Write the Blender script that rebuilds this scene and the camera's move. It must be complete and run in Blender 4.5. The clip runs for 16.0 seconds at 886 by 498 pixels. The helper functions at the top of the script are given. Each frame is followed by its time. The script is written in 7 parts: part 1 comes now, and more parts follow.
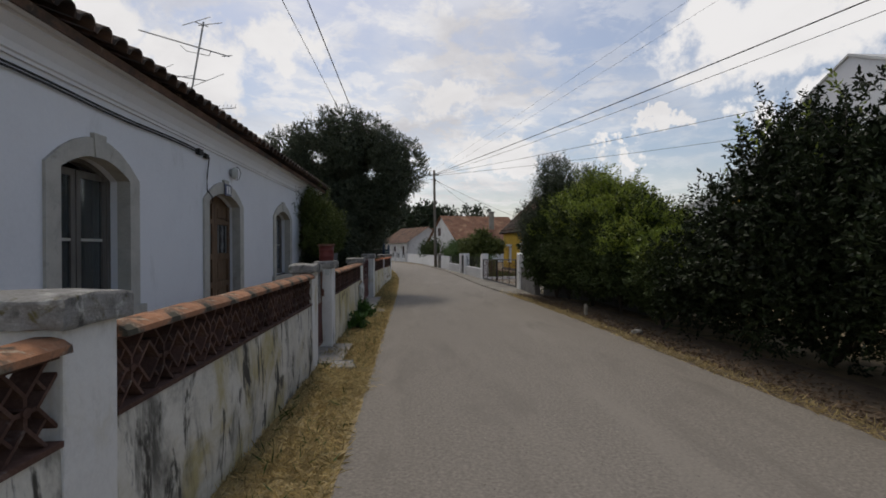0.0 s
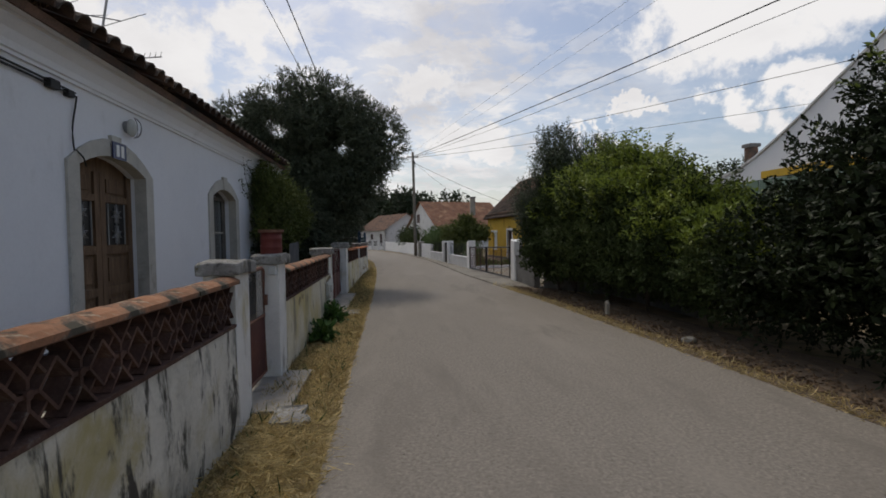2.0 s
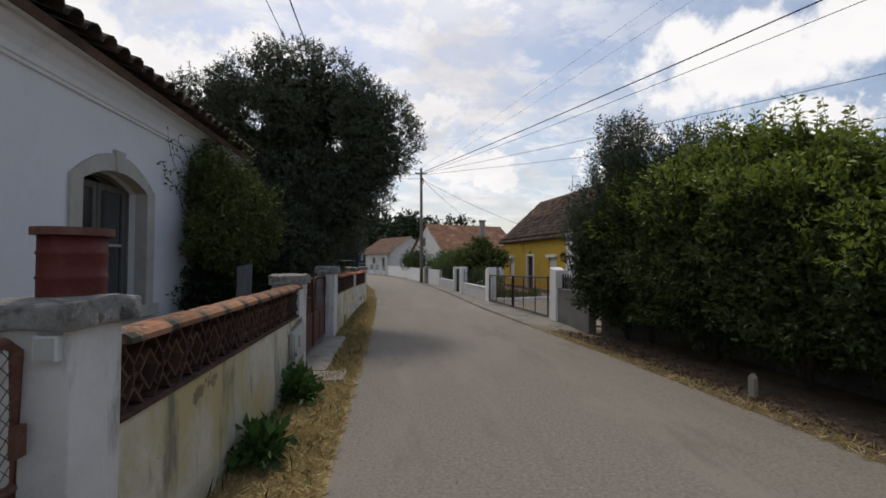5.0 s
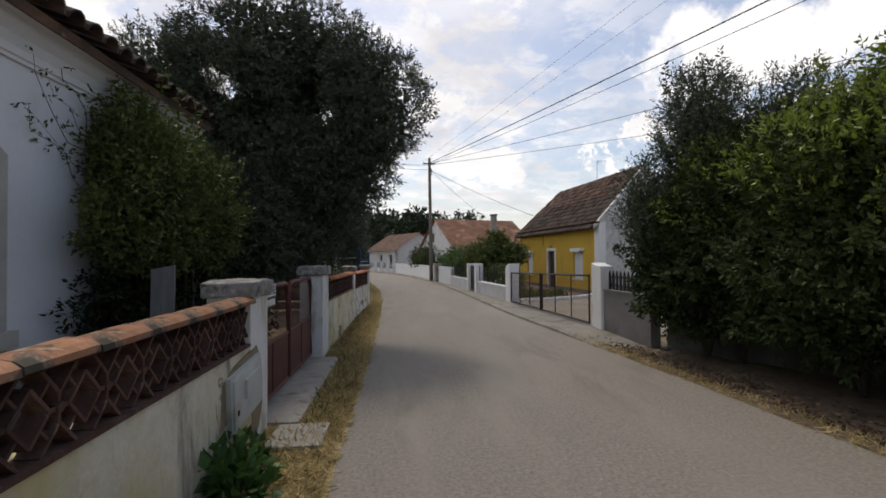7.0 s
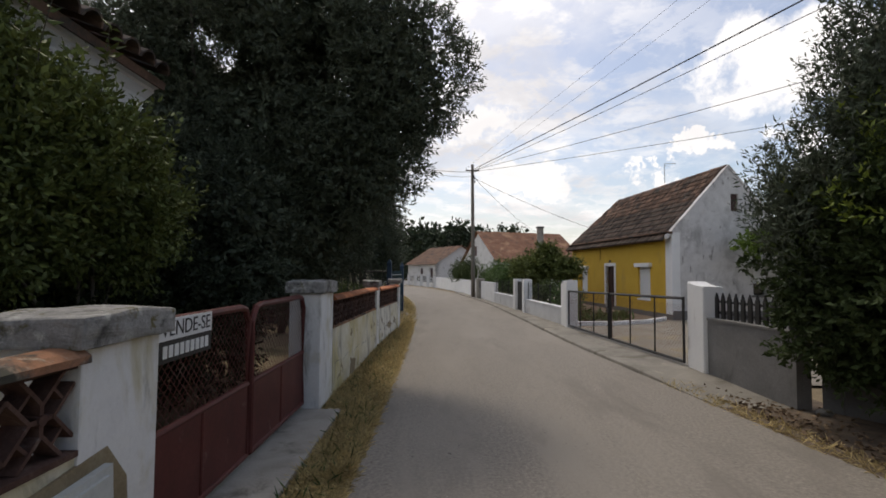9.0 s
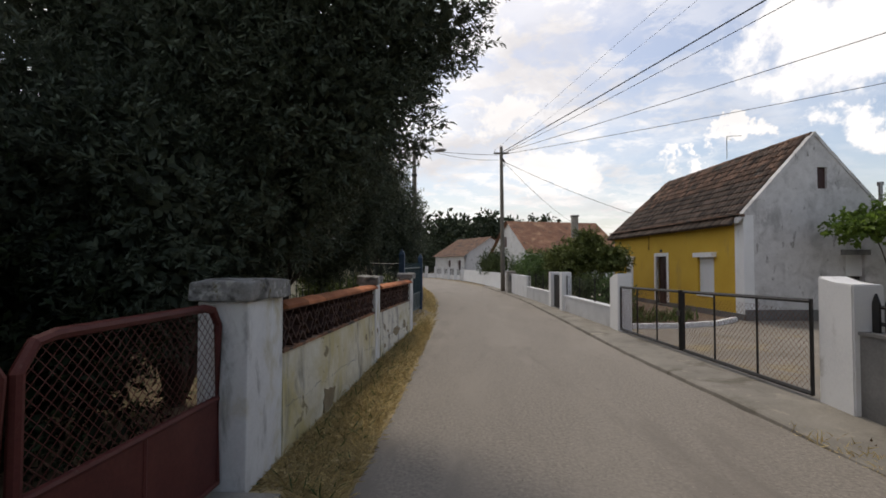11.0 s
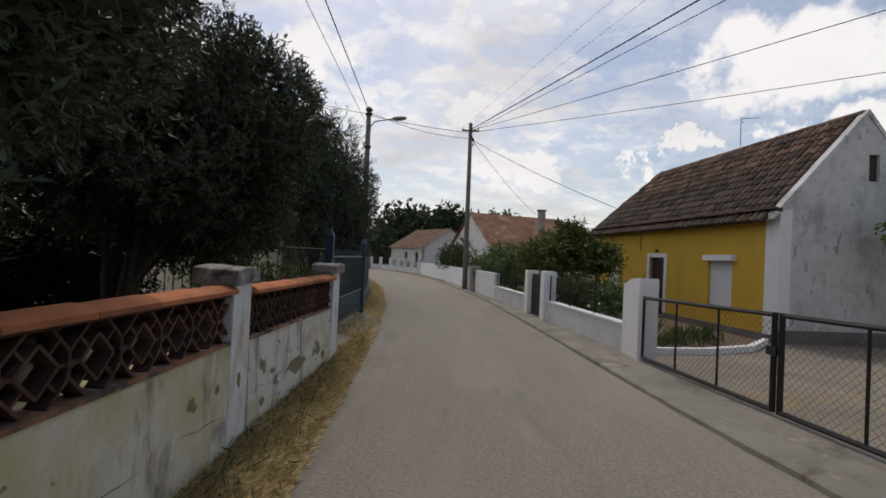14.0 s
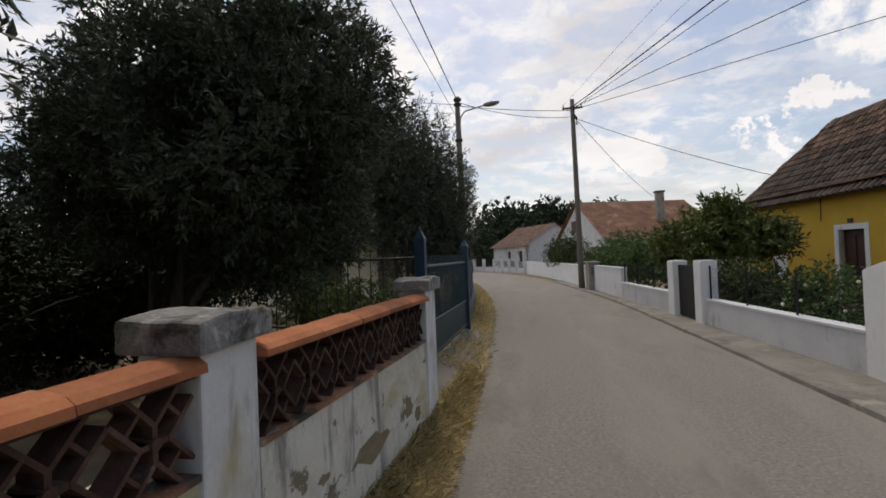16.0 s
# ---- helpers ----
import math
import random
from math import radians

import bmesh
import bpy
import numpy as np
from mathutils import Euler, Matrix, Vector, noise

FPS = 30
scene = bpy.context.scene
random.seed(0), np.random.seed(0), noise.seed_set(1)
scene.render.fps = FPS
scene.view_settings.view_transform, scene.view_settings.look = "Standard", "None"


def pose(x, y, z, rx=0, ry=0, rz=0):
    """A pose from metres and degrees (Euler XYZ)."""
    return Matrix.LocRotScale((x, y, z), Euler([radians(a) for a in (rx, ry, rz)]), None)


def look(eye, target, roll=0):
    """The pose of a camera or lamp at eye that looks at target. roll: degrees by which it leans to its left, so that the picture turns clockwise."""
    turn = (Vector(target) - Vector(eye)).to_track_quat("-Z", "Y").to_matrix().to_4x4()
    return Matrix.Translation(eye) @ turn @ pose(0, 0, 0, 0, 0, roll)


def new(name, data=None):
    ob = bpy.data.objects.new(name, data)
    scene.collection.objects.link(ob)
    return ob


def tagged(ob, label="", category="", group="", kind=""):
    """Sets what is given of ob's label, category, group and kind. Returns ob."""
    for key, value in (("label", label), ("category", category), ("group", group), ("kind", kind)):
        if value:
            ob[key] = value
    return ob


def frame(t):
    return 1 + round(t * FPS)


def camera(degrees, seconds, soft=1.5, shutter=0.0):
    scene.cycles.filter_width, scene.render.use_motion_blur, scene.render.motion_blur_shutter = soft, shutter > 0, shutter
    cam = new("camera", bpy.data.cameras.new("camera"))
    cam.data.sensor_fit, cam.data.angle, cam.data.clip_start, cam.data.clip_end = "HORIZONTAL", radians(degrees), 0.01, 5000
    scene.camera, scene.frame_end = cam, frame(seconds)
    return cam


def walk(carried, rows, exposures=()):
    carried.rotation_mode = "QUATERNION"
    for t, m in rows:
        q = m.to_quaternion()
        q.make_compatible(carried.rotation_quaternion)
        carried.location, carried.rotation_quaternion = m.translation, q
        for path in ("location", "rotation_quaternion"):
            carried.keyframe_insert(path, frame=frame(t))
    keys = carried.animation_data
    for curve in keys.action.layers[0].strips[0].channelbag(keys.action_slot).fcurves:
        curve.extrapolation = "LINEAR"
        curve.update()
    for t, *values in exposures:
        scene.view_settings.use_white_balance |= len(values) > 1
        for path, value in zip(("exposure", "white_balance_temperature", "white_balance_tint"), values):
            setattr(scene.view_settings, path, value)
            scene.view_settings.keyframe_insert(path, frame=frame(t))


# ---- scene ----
cam = camera(86.0, 16.0, 1.7)
PATH = [
    (0, (0.528, -9.055, 1.805), (0.654, -7.059, 1.8), -0.3),
    (0.5, (0.48, -8.464, 1.808), (0.667, -6.473, 1.786), -0.9),
    (1, (0.483, -7.82, 1.788), (0.784, -5.844, 1.718), -1.3),
    (1.5, (0.48, -7.13, 1.776), (0.618, -5.136, 1.737), -1.7),
    (2, (0.467, -6.503, 1.779), (0.685, -4.516, 1.72), -1.0),
    (2.5, (0.532, -5.863, 1.783), (0.772, -3.878, 1.787), 2.7),
    (3, (0.51, -5.222, 1.767), (0.675, -3.229, 1.802), 2.4),
    (3.5, (0.436, -4.592, 1.775), (0.76, -2.619, 1.71), 0.5),
    (4, (0.438, -3.884, 1.785), (0.631, -1.894, 1.715), 2.0),
    (4.5, (0.381, -3.207, 1.777), (0.574, -1.217, 1.718), 0.8),
    (5, (0.397, -2.506, 1.749), (0.605, -0.518, 1.797), 0.4),
    (7.5, (0.486, 0.637, 1.735), (0.646, 2.63, 1.767), -0.7),
    (8, (0.566, 1.284, 1.741), (0.638, 3.282, 1.814), 1.0),
    (8.5, (0.581, 1.884, 1.725), (0.612, 3.882, 1.822), 0.9),
    (11, (0.782, 4.913, 1.725), (0.654, 6.908, 1.785), 0.1),
    (11.5, (0.768, 5.585, 1.724), (0.72, 7.583, 1.788), 1.2),
    (12, (0.758, 6.295, 1.696), (0.809, 8.294, 1.738), 0.1),
    (12.5, (0.754, 6.961, 1.669), (0.745, 8.959, 1.775), 0.4),
    (13, (0.725, 7.651, 1.674), (0.894, 9.643, 1.741), 1.1),
    (13.5, (0.741, 8.261, 1.674), (0.868, 10.257, 1.706), 2.6),
    (14, (0.71, 8.773, 1.674), (0.759, 10.772, 1.708), 2.8),
    (14.5, (0.64, 9.349, 1.685), (0.751, 11.345, 1.676), 1.1),
    (15, (0.612, 9.916, 1.693), (0.567, 11.915, 1.74), -0.4),
    (15.5, (0.475, 10.43, 1.675), (0.235, 12.41, 1.731), -0.8),
    (16, (0.42, 10.93, 1.693), (0.047, 12.895, 1.729), -2.2),
]
walk(cam, [(t, look(eye, target, roll)) for t, eye, target, roll in PATH], [(0, -0.05, 6900, 11), (3, 0.05, 6900, 11), (5, 0.17, 6900, 11), (8, 0.35, 7000, 12), (11, 0.36, 7100, 12), (12, 0.26, 7050, 12), (13.5, 0.08, 6950, 12), (16, 0.16, 7000, 12)])

# ---- world, sun ----
world = bpy.data.worlds.new("sky")
scene.world = world
world.use_nodes = True
wt = world.node_tree
wt.nodes.clear()
SUN_EL, SUN_AZ = 60.0, -14.0  # degrees above the horizon, and to the right of +y


def wnode(kind, **kw):
    n = wt.nodes.new(kind)
    for k, v in kw.items():
        n.inputs[k].default_value = v
    return n


sky = wnode("ShaderNodeTexSky")
sky.sky_type, sky.sun_disc = "NISHITA", False
sky.sun_elevation, sky.sun_rotation = radians(SUN_EL), radians(SUN_AZ)
sky.air_density, sky.dust_density, sky.ozone_density = 1.0, 2.2, 1.5
tc = wnode("ShaderNodeTexCoord")
sep = wnode("ShaderNodeSeparateXYZ")
wt.links.new(tc.outputs["Generated"], sep.inputs[0])
lift = wnode("ShaderNodeMath")
lift.operation = "ADD"
lift.inputs[1].default_value = 0.16
wt.links.new(sep.outputs["Z"], lift.inputs[0])
lift2 = wnode("ShaderNodeMath")
lift2.operation = "MAXIMUM"
lift2.inputs[1].default_value = 0.08
wt.links.new(lift.outputs[0], lift2.inputs[0])
comb = wnode("ShaderNodeCombineXYZ")
for axis in "XY":
    d = wnode("ShaderNodeMath")
    d.operation = "DIVIDE"
    wt.links.new(sep.outputs[axis], d.inputs[0])
    wt.links.new(lift2.outputs[0], d.inputs[1])
    wt.links.new(d.outputs[0], comb.inputs[axis])


def cloud_layer(scale, detail, rough, lo, hi, shift):
    mp = wnode("ShaderNodeMapping", Location=shift)
    wt.links.new(comb.outputs[0], mp.inputs["Vector"])
    nz = wnode("ShaderNodeTexNoise", Scale=scale, Detail=detail, Roughness=rough, Distortion=0.25)
    wt.links.new(mp.outputs[0], nz.inputs["Vector"])
    rp = wnode("ShaderNodeMapRange")
    rp.interpolation_type = "SMOOTHSTEP"
    rp.inputs["From Min"].default_value, rp.inputs["From Max"].default_value = lo, hi
    wt.links.new(nz.outputs["Fac"], rp.inputs["Value"])
    return rp


def wmath(op, a, b=None, c=None, clamp=False):
    n = wt.nodes.new("ShaderNodeMath")
    n.operation, n.use_clamp = op, clamp
    for k, v in enumerate((a, b, c)):
        if v is None:
            continue
        if isinstance(v, (int, float)):
            n.inputs[k].default_value = v
        else:
            wt.links.new(v, n.inputs[k])
    return n.outputs[0]


def ramp_of(value, lo, hi):
    rp = wnode("ShaderNodeMapRange")
    rp.interpolation_type = "SMOOTHSTEP"
    rp.inputs["From Min"].default_value, rp.inputs["From Max"].default_value = lo, hi
    wt.links.new(value, rp.inputs["Value"])
    return rp.outputs[0]


# a dappled veil, thickest to the left of the lane, thin over the right
veil = wmath("ADD", wmath("MULTIPLY", cloud_layer(1.1, 9.0, 0.62, 0.38, 0.6, (3.1, 1.7, 0.0)).outputs[0], 0.62), wmath("MULTIPLY", cloud_layer(5.2, 8.0, 0.64, 0.45, 0.6, (0.4, 2.2, 0.0)).outputs[0], 0.6))
bearing, height = wmath("ARCTAN2", sep.outputs["X"], sep.outputs["Y"]), wmath("ARCSINE", sep.outputs["Z"])
thin = ramp_of(bearing, 0.15, 0.75)
veil = wmath("MULTIPLY", veil, wmath("SUBTRACT", 1.0, wmath("MULTIPLY", thin, 0.84)), clamp=True)
veil = wmath("MAXIMUM", veil, wmath("SUBTRACT", 0.55, wmath("MULTIPLY", height, 3.0)), clamp=True)
# heaped clouds over the right side: bearing, height and half widths in degrees
wob = wnode("ShaderNodeTexNoise", Scale=11.0, Detail=9.0, Roughness=0.62)
wt.links.new(tc.outputs["Generated"], wob.inputs["Vector"])
wsep = wnode("ShaderNodeSeparateXYZ")
wt.links.new(wob.outputs["Color"], wsep.inputs[0])
bend = wmath("MULTIPLY_ADD", wsep.outputs["X"], 0.34, -0.17)
rise = wmath("MULTIPLY_ADD", wsep.outputs["Y"], 0.24, -0.12)
heap = None
for b0, h0, rb, rh in ((33.5, 21, 5.5, 4.2), (40, 19.5, 7, 3.8), (48, 21, 6, 4.5), (55, 19, 6, 4), (36.7, 13.1, 3.2, 1.9), (44.1, 12.6, 3.6, 2.4), (29, 13.4, 2.6, 0.9), (13.5, 10.8, 3.6, 2.0), (24, 10.5, 2.0, 0.8),
                       (62, 12, 5, 2.5), (70, 22, 7, 5), (51, 8.5, 4, 1.2),
                       (-33, 23, 7, 5), (-24, 19, 6, 3.5), (-43, 24, 7, 5), (-15, 22, 5, 3.0), (5, 17, 4.5, 2.6), (8, 11, 5, 2.2)):
    du = wmath("DIVIDE", wmath("ADD", wmath("SUBTRACT", bearing, radians(b0)), bend), radians(rb))
    dv = wmath("DIVIDE", wmath("ADD", wmath("SUBTRACT", height, radians(h0)), rise), radians(rh))
    r2 = wmath("SQRT", wmath("ADD", wmath("MULTIPLY", du, du), wmath("MULTIPLY", dv, dv)))
    one = wmath("SUBTRACT", 1.0, ramp_of(r2, 0.6, 1.3))
    heap = one if heap is None else wmath("MAXIMUM", heap, one)
cover = wmath("MAXIMUM", wmath("MULTIPLY", veil, 0.9), heap)
shade = cloud_layer(1.7, 6.0, 0.6, 0.38, 0.72, (3.1, 1.9, 0.4))
tone = wnode("ShaderNodeMixRGB")
tone.inputs[1].default_value = (0.95, 0.972, 1.02, 1)
tone.inputs[2].default_value = (0.66, 0.67, 0.72, 1)
wt.links.new(wmath("MULTIPLY", shade.outputs[0], wmath("SUBTRACT", 1.0, wmath("MULTIPLY", heap, 0.6))), tone.inputs[0])
soft_cloud = cover.node
bg_sky, bg_cloud = wnode("ShaderNodeBackground", Strength=0.112), wnode("ShaderNodeBackground", Strength=0.88)
wt.links.new(sky.outputs[0], bg_sky.inputs["Color"])
wt.links.new(tone.outputs[0], bg_cloud.inputs["Color"])
wmix = wnode("ShaderNodeMixShader")
wt.links.new(soft_cloud.outputs[0], wmix.inputs[0])
wt.links.new(bg_sky.outputs[0], wmix.inputs[1])
wt.links.new(bg_cloud.outputs[0], wmix.inputs[2])
wout = wnode("ShaderNodeOutputWorld")
wt.links.new(wmix.outputs[0], wout.inputs["Surface"])

sun = new("sun", bpy.data.lights.new("sun", "SUN"))
sun.data.energy, sun.data.angle, sun.data.color = 1.15, radians(11), (1.0, 0.945, 0.855)
az, el = radians(SUN_AZ), radians(SUN_EL)
sun.matrix_world = look((0, 0, 30), Vector((0, 0, 30)) - Vector((math.sin(az) * math.cos(el), math.cos(az) * math.cos(el), math.sin(el))))


# ---- materials ----
def material(name, stops, scale=3.0, rough=0.8, bump=0.3, fine=40.0, metal=0.0, stretch=(1, 1, 1), stain=None, stain_at=(0.5, 0.62),
             stain_scale=1.2, stain_stretch=(1, 1, 1), per="", per_amount=0.25, spec=0.35, distort=0.4, through_light=0.0, dist=0.004):
    """A surface of mottled colour (stops: darkest to lightest) with fine grain, a second layer of stains, and relief."""
    m = bpy.data.materials.new(name)
    m.use_nodes = True
    t = m.node_tree
    bsdf, out = t.nodes["Principled BSDF"], t.nodes["Material Output"]
    co = t.nodes.new("ShaderNodeTexCoord")
    mp = t.nodes.new("ShaderNodeMapping")
    mp.inputs["Scale"].default_value = stretch
    t.links.new(co.outputs["Object"], mp.inputs["Vector"])

    def tex(sc, detail, vec, ro=0.6):
        n = t.nodes.new("ShaderNodeTexNoise")
        n.inputs["Scale"].default_value, n.inputs["Detail"].default_value, n.inputs["Roughness"].default_value = sc, detail, ro
        n.inputs["Distortion"].default_value = distort
        t.links.new(vec, n.inputs["Vector"])
        return n

    a, b = tex(scale, 5, mp.outputs[0]), tex(fine, 4, mp.outputs[0], 0.7)
    mix = t.nodes.new("ShaderNodeMixRGB")
    mix.inputs[0].default_value = 0.38
    t.links.new(a.outputs["Fac"], mix.inputs[1])
    t.links.new(b.outputs["Fac"], mix.inputs[2])
    ramp = t.nodes.new("ShaderNodeValToRGB")
    els = ramp.color_ramp.elements
    while len(els) < len(stops):
        els.new(0.5)
    for n, (e, c) in enumerate(zip(els, stops)):
        e.position = 0.3 + 0.4 * n / max(1, len(stops) - 1)
        e.color = (*c, 1)
    t.links.new(mix.outputs[0], ramp.inputs[0])
    colour = ramp.outputs[0]
    if stain:
        for c, (lo, hi), sc, st in ([(stain, stain_at, stain_scale, stain_stretch)] if isinstance(stain[0], float) else zip(stain, stain_at, stain_scale, stain_stretch)):
            mp2 = t.nodes.new("ShaderNodeMapping")
            mp2.inputs["Scale"].default_value = st
            mp2.inputs["Location"].default_value = (sc, 2.3 * sc, 0.7)
            t.links.new(co.outputs["Object"], mp2.inputs["Vector"])
            s = tex(sc, 8, mp2.outputs[0], 0.65)
            mr = t.nodes.new("ShaderNodeMapRange")
            mr.interpolation_type = "SMOOTHSTEP"
            mr.inputs["From Min"].default_value, mr.inputs["From Max"].default_value = lo, hi
            t.links.new(s.outputs["Fac"], mr.inputs["Value"])
            mx = t.nodes.new("ShaderNodeMixRGB")
            mx.inputs[2].default_value = (*c, 1)
            t.links.new(mr.outputs[0], mx.inputs[0])
            t.links.new(colour, mx.inputs[1])
            colour = mx.outputs[0]
    if per:
        if per == "object":
            source = t.nodes.new("ShaderNodeObjectInfo").outputs["Random"]
        else:
            source = t.nodes.new("ShaderNodeNewGeometry").outputs["Random Per Island"]
        mr = t.nodes.new("ShaderNodeMapRange")
        mr.inputs["To Min"].default_value, mr.inputs["To Max"].default_value = 1 - per_amount, 1 + per_amount
        t.links.new(source, mr.inputs["Value"])
        hs = t.nodes.new("ShaderNodeHueSaturation")
        t.links.new(mr.outputs[0], hs.inputs["Value"])
        t.links.new(colour, hs.inputs["Color"])
        colour = hs.outputs[0]
    t.links.new(colour, bsdf.inputs["Base Color"])
    bsdf.inputs["Roughness"].default_value, bsdf.inputs["Metallic"].default_value = rough, metal
    bsdf.inputs["Specular IOR Level"].default_value = spec
    if bump:
        bp = t.nodes.new("ShaderNodeBump")
        bp.inputs["Strength"].default_value, bp.inputs["Distance"].default_value = bump, dist
        t.links.new(mix.outputs[0], bp.inputs["Height"])
        t.links.new(bp.outputs[0], bsdf.inputs["Normal"])
    if through_light:
        tr = t.nodes.new("ShaderNodeBsdfTranslucent")
        t.links.new(colour, tr.inputs["Color"])
        ms = t.nodes.new("ShaderNodeMixShader")
        ms.inputs[0].default_value = through_light
        t.links.new(bsdf.outputs[0], ms.inputs[1])
        t.links.new(tr.outputs[0], ms.inputs[2])
        t.links.new(ms.outputs[0], out.inputs["Surface"])
    return m


def glass_material(name, tint=(0.8, 0.85, 0.85)):
    m = bpy.data.materials.new(name)
    m.use_nodes = True
    b = m.node_tree.nodes["Principled BSDF"]
    b.inputs["Base Color"].default_value = (*tint, 1)
    b.inputs["Roughness"].default_value = 0.05
    b.inputs["Transmission Weight"].default_value = 0.9
    b.inputs["IOR"].default_value = 1.45
    return m


asphalt = material("asphalt", [(0.12, 0.106, 0.09), (0.218, 0.196, 0.168), (0.33, 0.297, 0.255)], 30, 0.9, 0.9, 150, stain=[(0.255, 0.23, 0.197), (0.174, 0.155, 0.133), (0.37, 0.335, 0.285), (0.088, 0.078, 0.067)],
                   stain_at=[(0.46, 0.72), (0.5, 0.74), (0.67, 0.7), (0.66, 0.7)], stain_scale=[0.9, 1.3, 26.0, 19.0], stain_stretch=[(1, 0.22, 1), (1, 0.3, 1), (1, 1, 1), (1, 0.8, 1)], dist=0.009)
earth = material("dry_earth", [(0.12, 0.09, 0.055), (0.2, 0.155, 0.095), (0.28, 0.22, 0.13)], 2.2, 0.95, 0.8, 30, stain=(0.09, 0.085, 0.04), stain_at=(0.5, 0.65), dist=0.02)
straw_soil = material("straw_soil", [(0.22, 0.165, 0.085), (0.38, 0.295, 0.155), (0.52, 0.42, 0.235)], 8, 0.95, 0.9, 45, dist=0.02)
litter_soil = material("leaf_litter", [(0.06, 0.045, 0.035), (0.12, 0.09, 0.065), (0.2, 0.15, 0.1)], 5, 0.95, 0.9, 40, dist=0.02)
concrete = material("weathered_concrete", [(0.2, 0.19, 0.165), (0.3, 0.28, 0.245), (0.38, 0.36, 0.32)], 2.5, 0.9, 0.6, 60, stain=(0.13, 0.12, 0.1), stain_at=(0.52, 0.7), stain_scale=2.1)
kerb_concrete = material("dusty_pavement", [(0.14, 0.128, 0.108), (0.21, 0.194, 0.166), (0.28, 0.26, 0.225)], 1.6, 0.92, 0.7, 40, stain=[(0.11, 0.098, 0.075), (0.32, 0.29, 0.235)], stain_at=[(0.52, 0.7), (0.58, 0.7)], stain_scale=[1.3, 2.6], stain_stretch=[(1, 1, 1), (1, 1, 1)], dist=0.01)
yard_concrete = material("yard_concrete", [(0.14, 0.122, 0.098), (0.21, 0.187, 0.153), (0.27, 0.246, 0.208)], 0.8, 0.9, 0.4, 50, stain=(0.25, 0.2, 0.11), stain_at=(0.54, 0.7), stain_scale=0.9)
cap_stone = material("mossy_cap_stone", [(0.16, 0.155, 0.14), (0.27, 0.262, 0.245), (0.4, 0.39, 0.365)], 9, 0.95, 1.0, 70, stain=[(0.46, 0.45, 0.41), (0.13, 0.11, 0.045), (0.075, 0.072, 0.066)],
                     stain_at=[(0.54, 0.64), (0.55, 0.65), (0.52, 0.66)], stain_scale=[9.0, 7.0, 4.5], stain_stretch=[(1, 1, 1), (1, 1, 1), (1, 1, 1)], dist=0.014)
old_lime = material("stained_limewash", [(0.5, 0.46, 0.35), (0.68, 0.64, 0.51), (0.78, 0.75, 0.64)], 2.6, 0.92, 0.7, 28,
                    stain=[(0.55, 0.47, 0.23), (0.24, 0.215, 0.165), (0.27, 0.22, 0.13)], stain_at=[(0.4, 0.66), (0.52, 0.7), (0.63, 0.65)],
                    stain_scale=[1.0, 3.0, 1.9], stain_stretch=[(1, 1, 0.8), (1, 1, 0.28), (1, 1, 1.0)], dist=0.008)
blackened_lime = material("blackened_limewash", [(0.44, 0.42, 0.36), (0.62, 0.595, 0.52), (0.74, 0.715, 0.64)], 2.4, 0.93, 0.7, 35,
                          stain=[(0.44, 0.38, 0.2), (0.11, 0.105, 0.09), (0.07, 0.066, 0.055)], stain_at=[(0.5, 0.68), (0.47, 0.66), (0.54, 0.64)],
                          stain_scale=[1.2, 2.2, 5.0], stain_stretch=[(1, 1, 0.8), (1, 1, 0.5), (1, 1, 0.35)], dist=0.01)
flaked_lime = material("flaked_limewash", [(0.54, 0.505, 0.42), (0.7, 0.67, 0.57), (0.8, 0.775, 0.68)], 2.6, 0.93, 0.7, 35,
                       stain=[(0.5, 0.44, 0.25), (0.3, 0.28, 0.24), (0.24, 0.205, 0.14)], stain_at=[(0.44, 0.68), (0.49, 0.62), (0.59, 0.62)],
                       stain_scale=[1.1, 3.4, 2.6], stain_stretch=[(1, 1, 1.4), (1, 1, 0.2), (1, 1, 1.2)], dist=0.01)
pier_white = material("pier_limewash", [(0.62, 0.61, 0.58), (0.74, 0.73, 0.7), (0.8, 0.795, 0.76)], 2.4, 0.9, 0.5, 40,
                      stain=[(0.34, 0.325, 0.29), (0.5, 0.44, 0.25)], stain_at=[(0.52, 0.72), (0.5, 0.7)], stain_scale=[4.5, 1.6], stain_stretch=[(1, 1, 0.35), (1, 1, 0.6)], dist=0.006)
house_white = material("house_limewash", [(0.71, 0.715, 0.735), (0.77, 0.775, 0.795), (0.81, 0.815, 0.83)], 0.8, 0.9, 0.3, 25, stain=(0.55, 0.55, 0.54), stain_at=(0.58, 0.8), stain_scale=1.4, stain_stretch=(1, 1, 0.4))
bright_white = material("bright_white_paint", [(0.66, 0.66, 0.66), (0.76, 0.76, 0.75), (0.8, 0.8, 0.79)], 1.5, 0.85, 0.35, 30, stain=(0.42, 0.4, 0.36), stain_at=(0.58, 0.76), stain_scale=2.4, stain_stretch=(1, 1, 0.5))
surround_stone = material("limestone_surround", [(0.36, 0.345, 0.3), (0.46, 0.44, 0.39), (0.54, 0.52, 0.46)], 4, 0.9, 0.5, 50, stain=(0.3, 0.28, 0.24), stain_at=(0.55, 0.72), stain_scale=3)
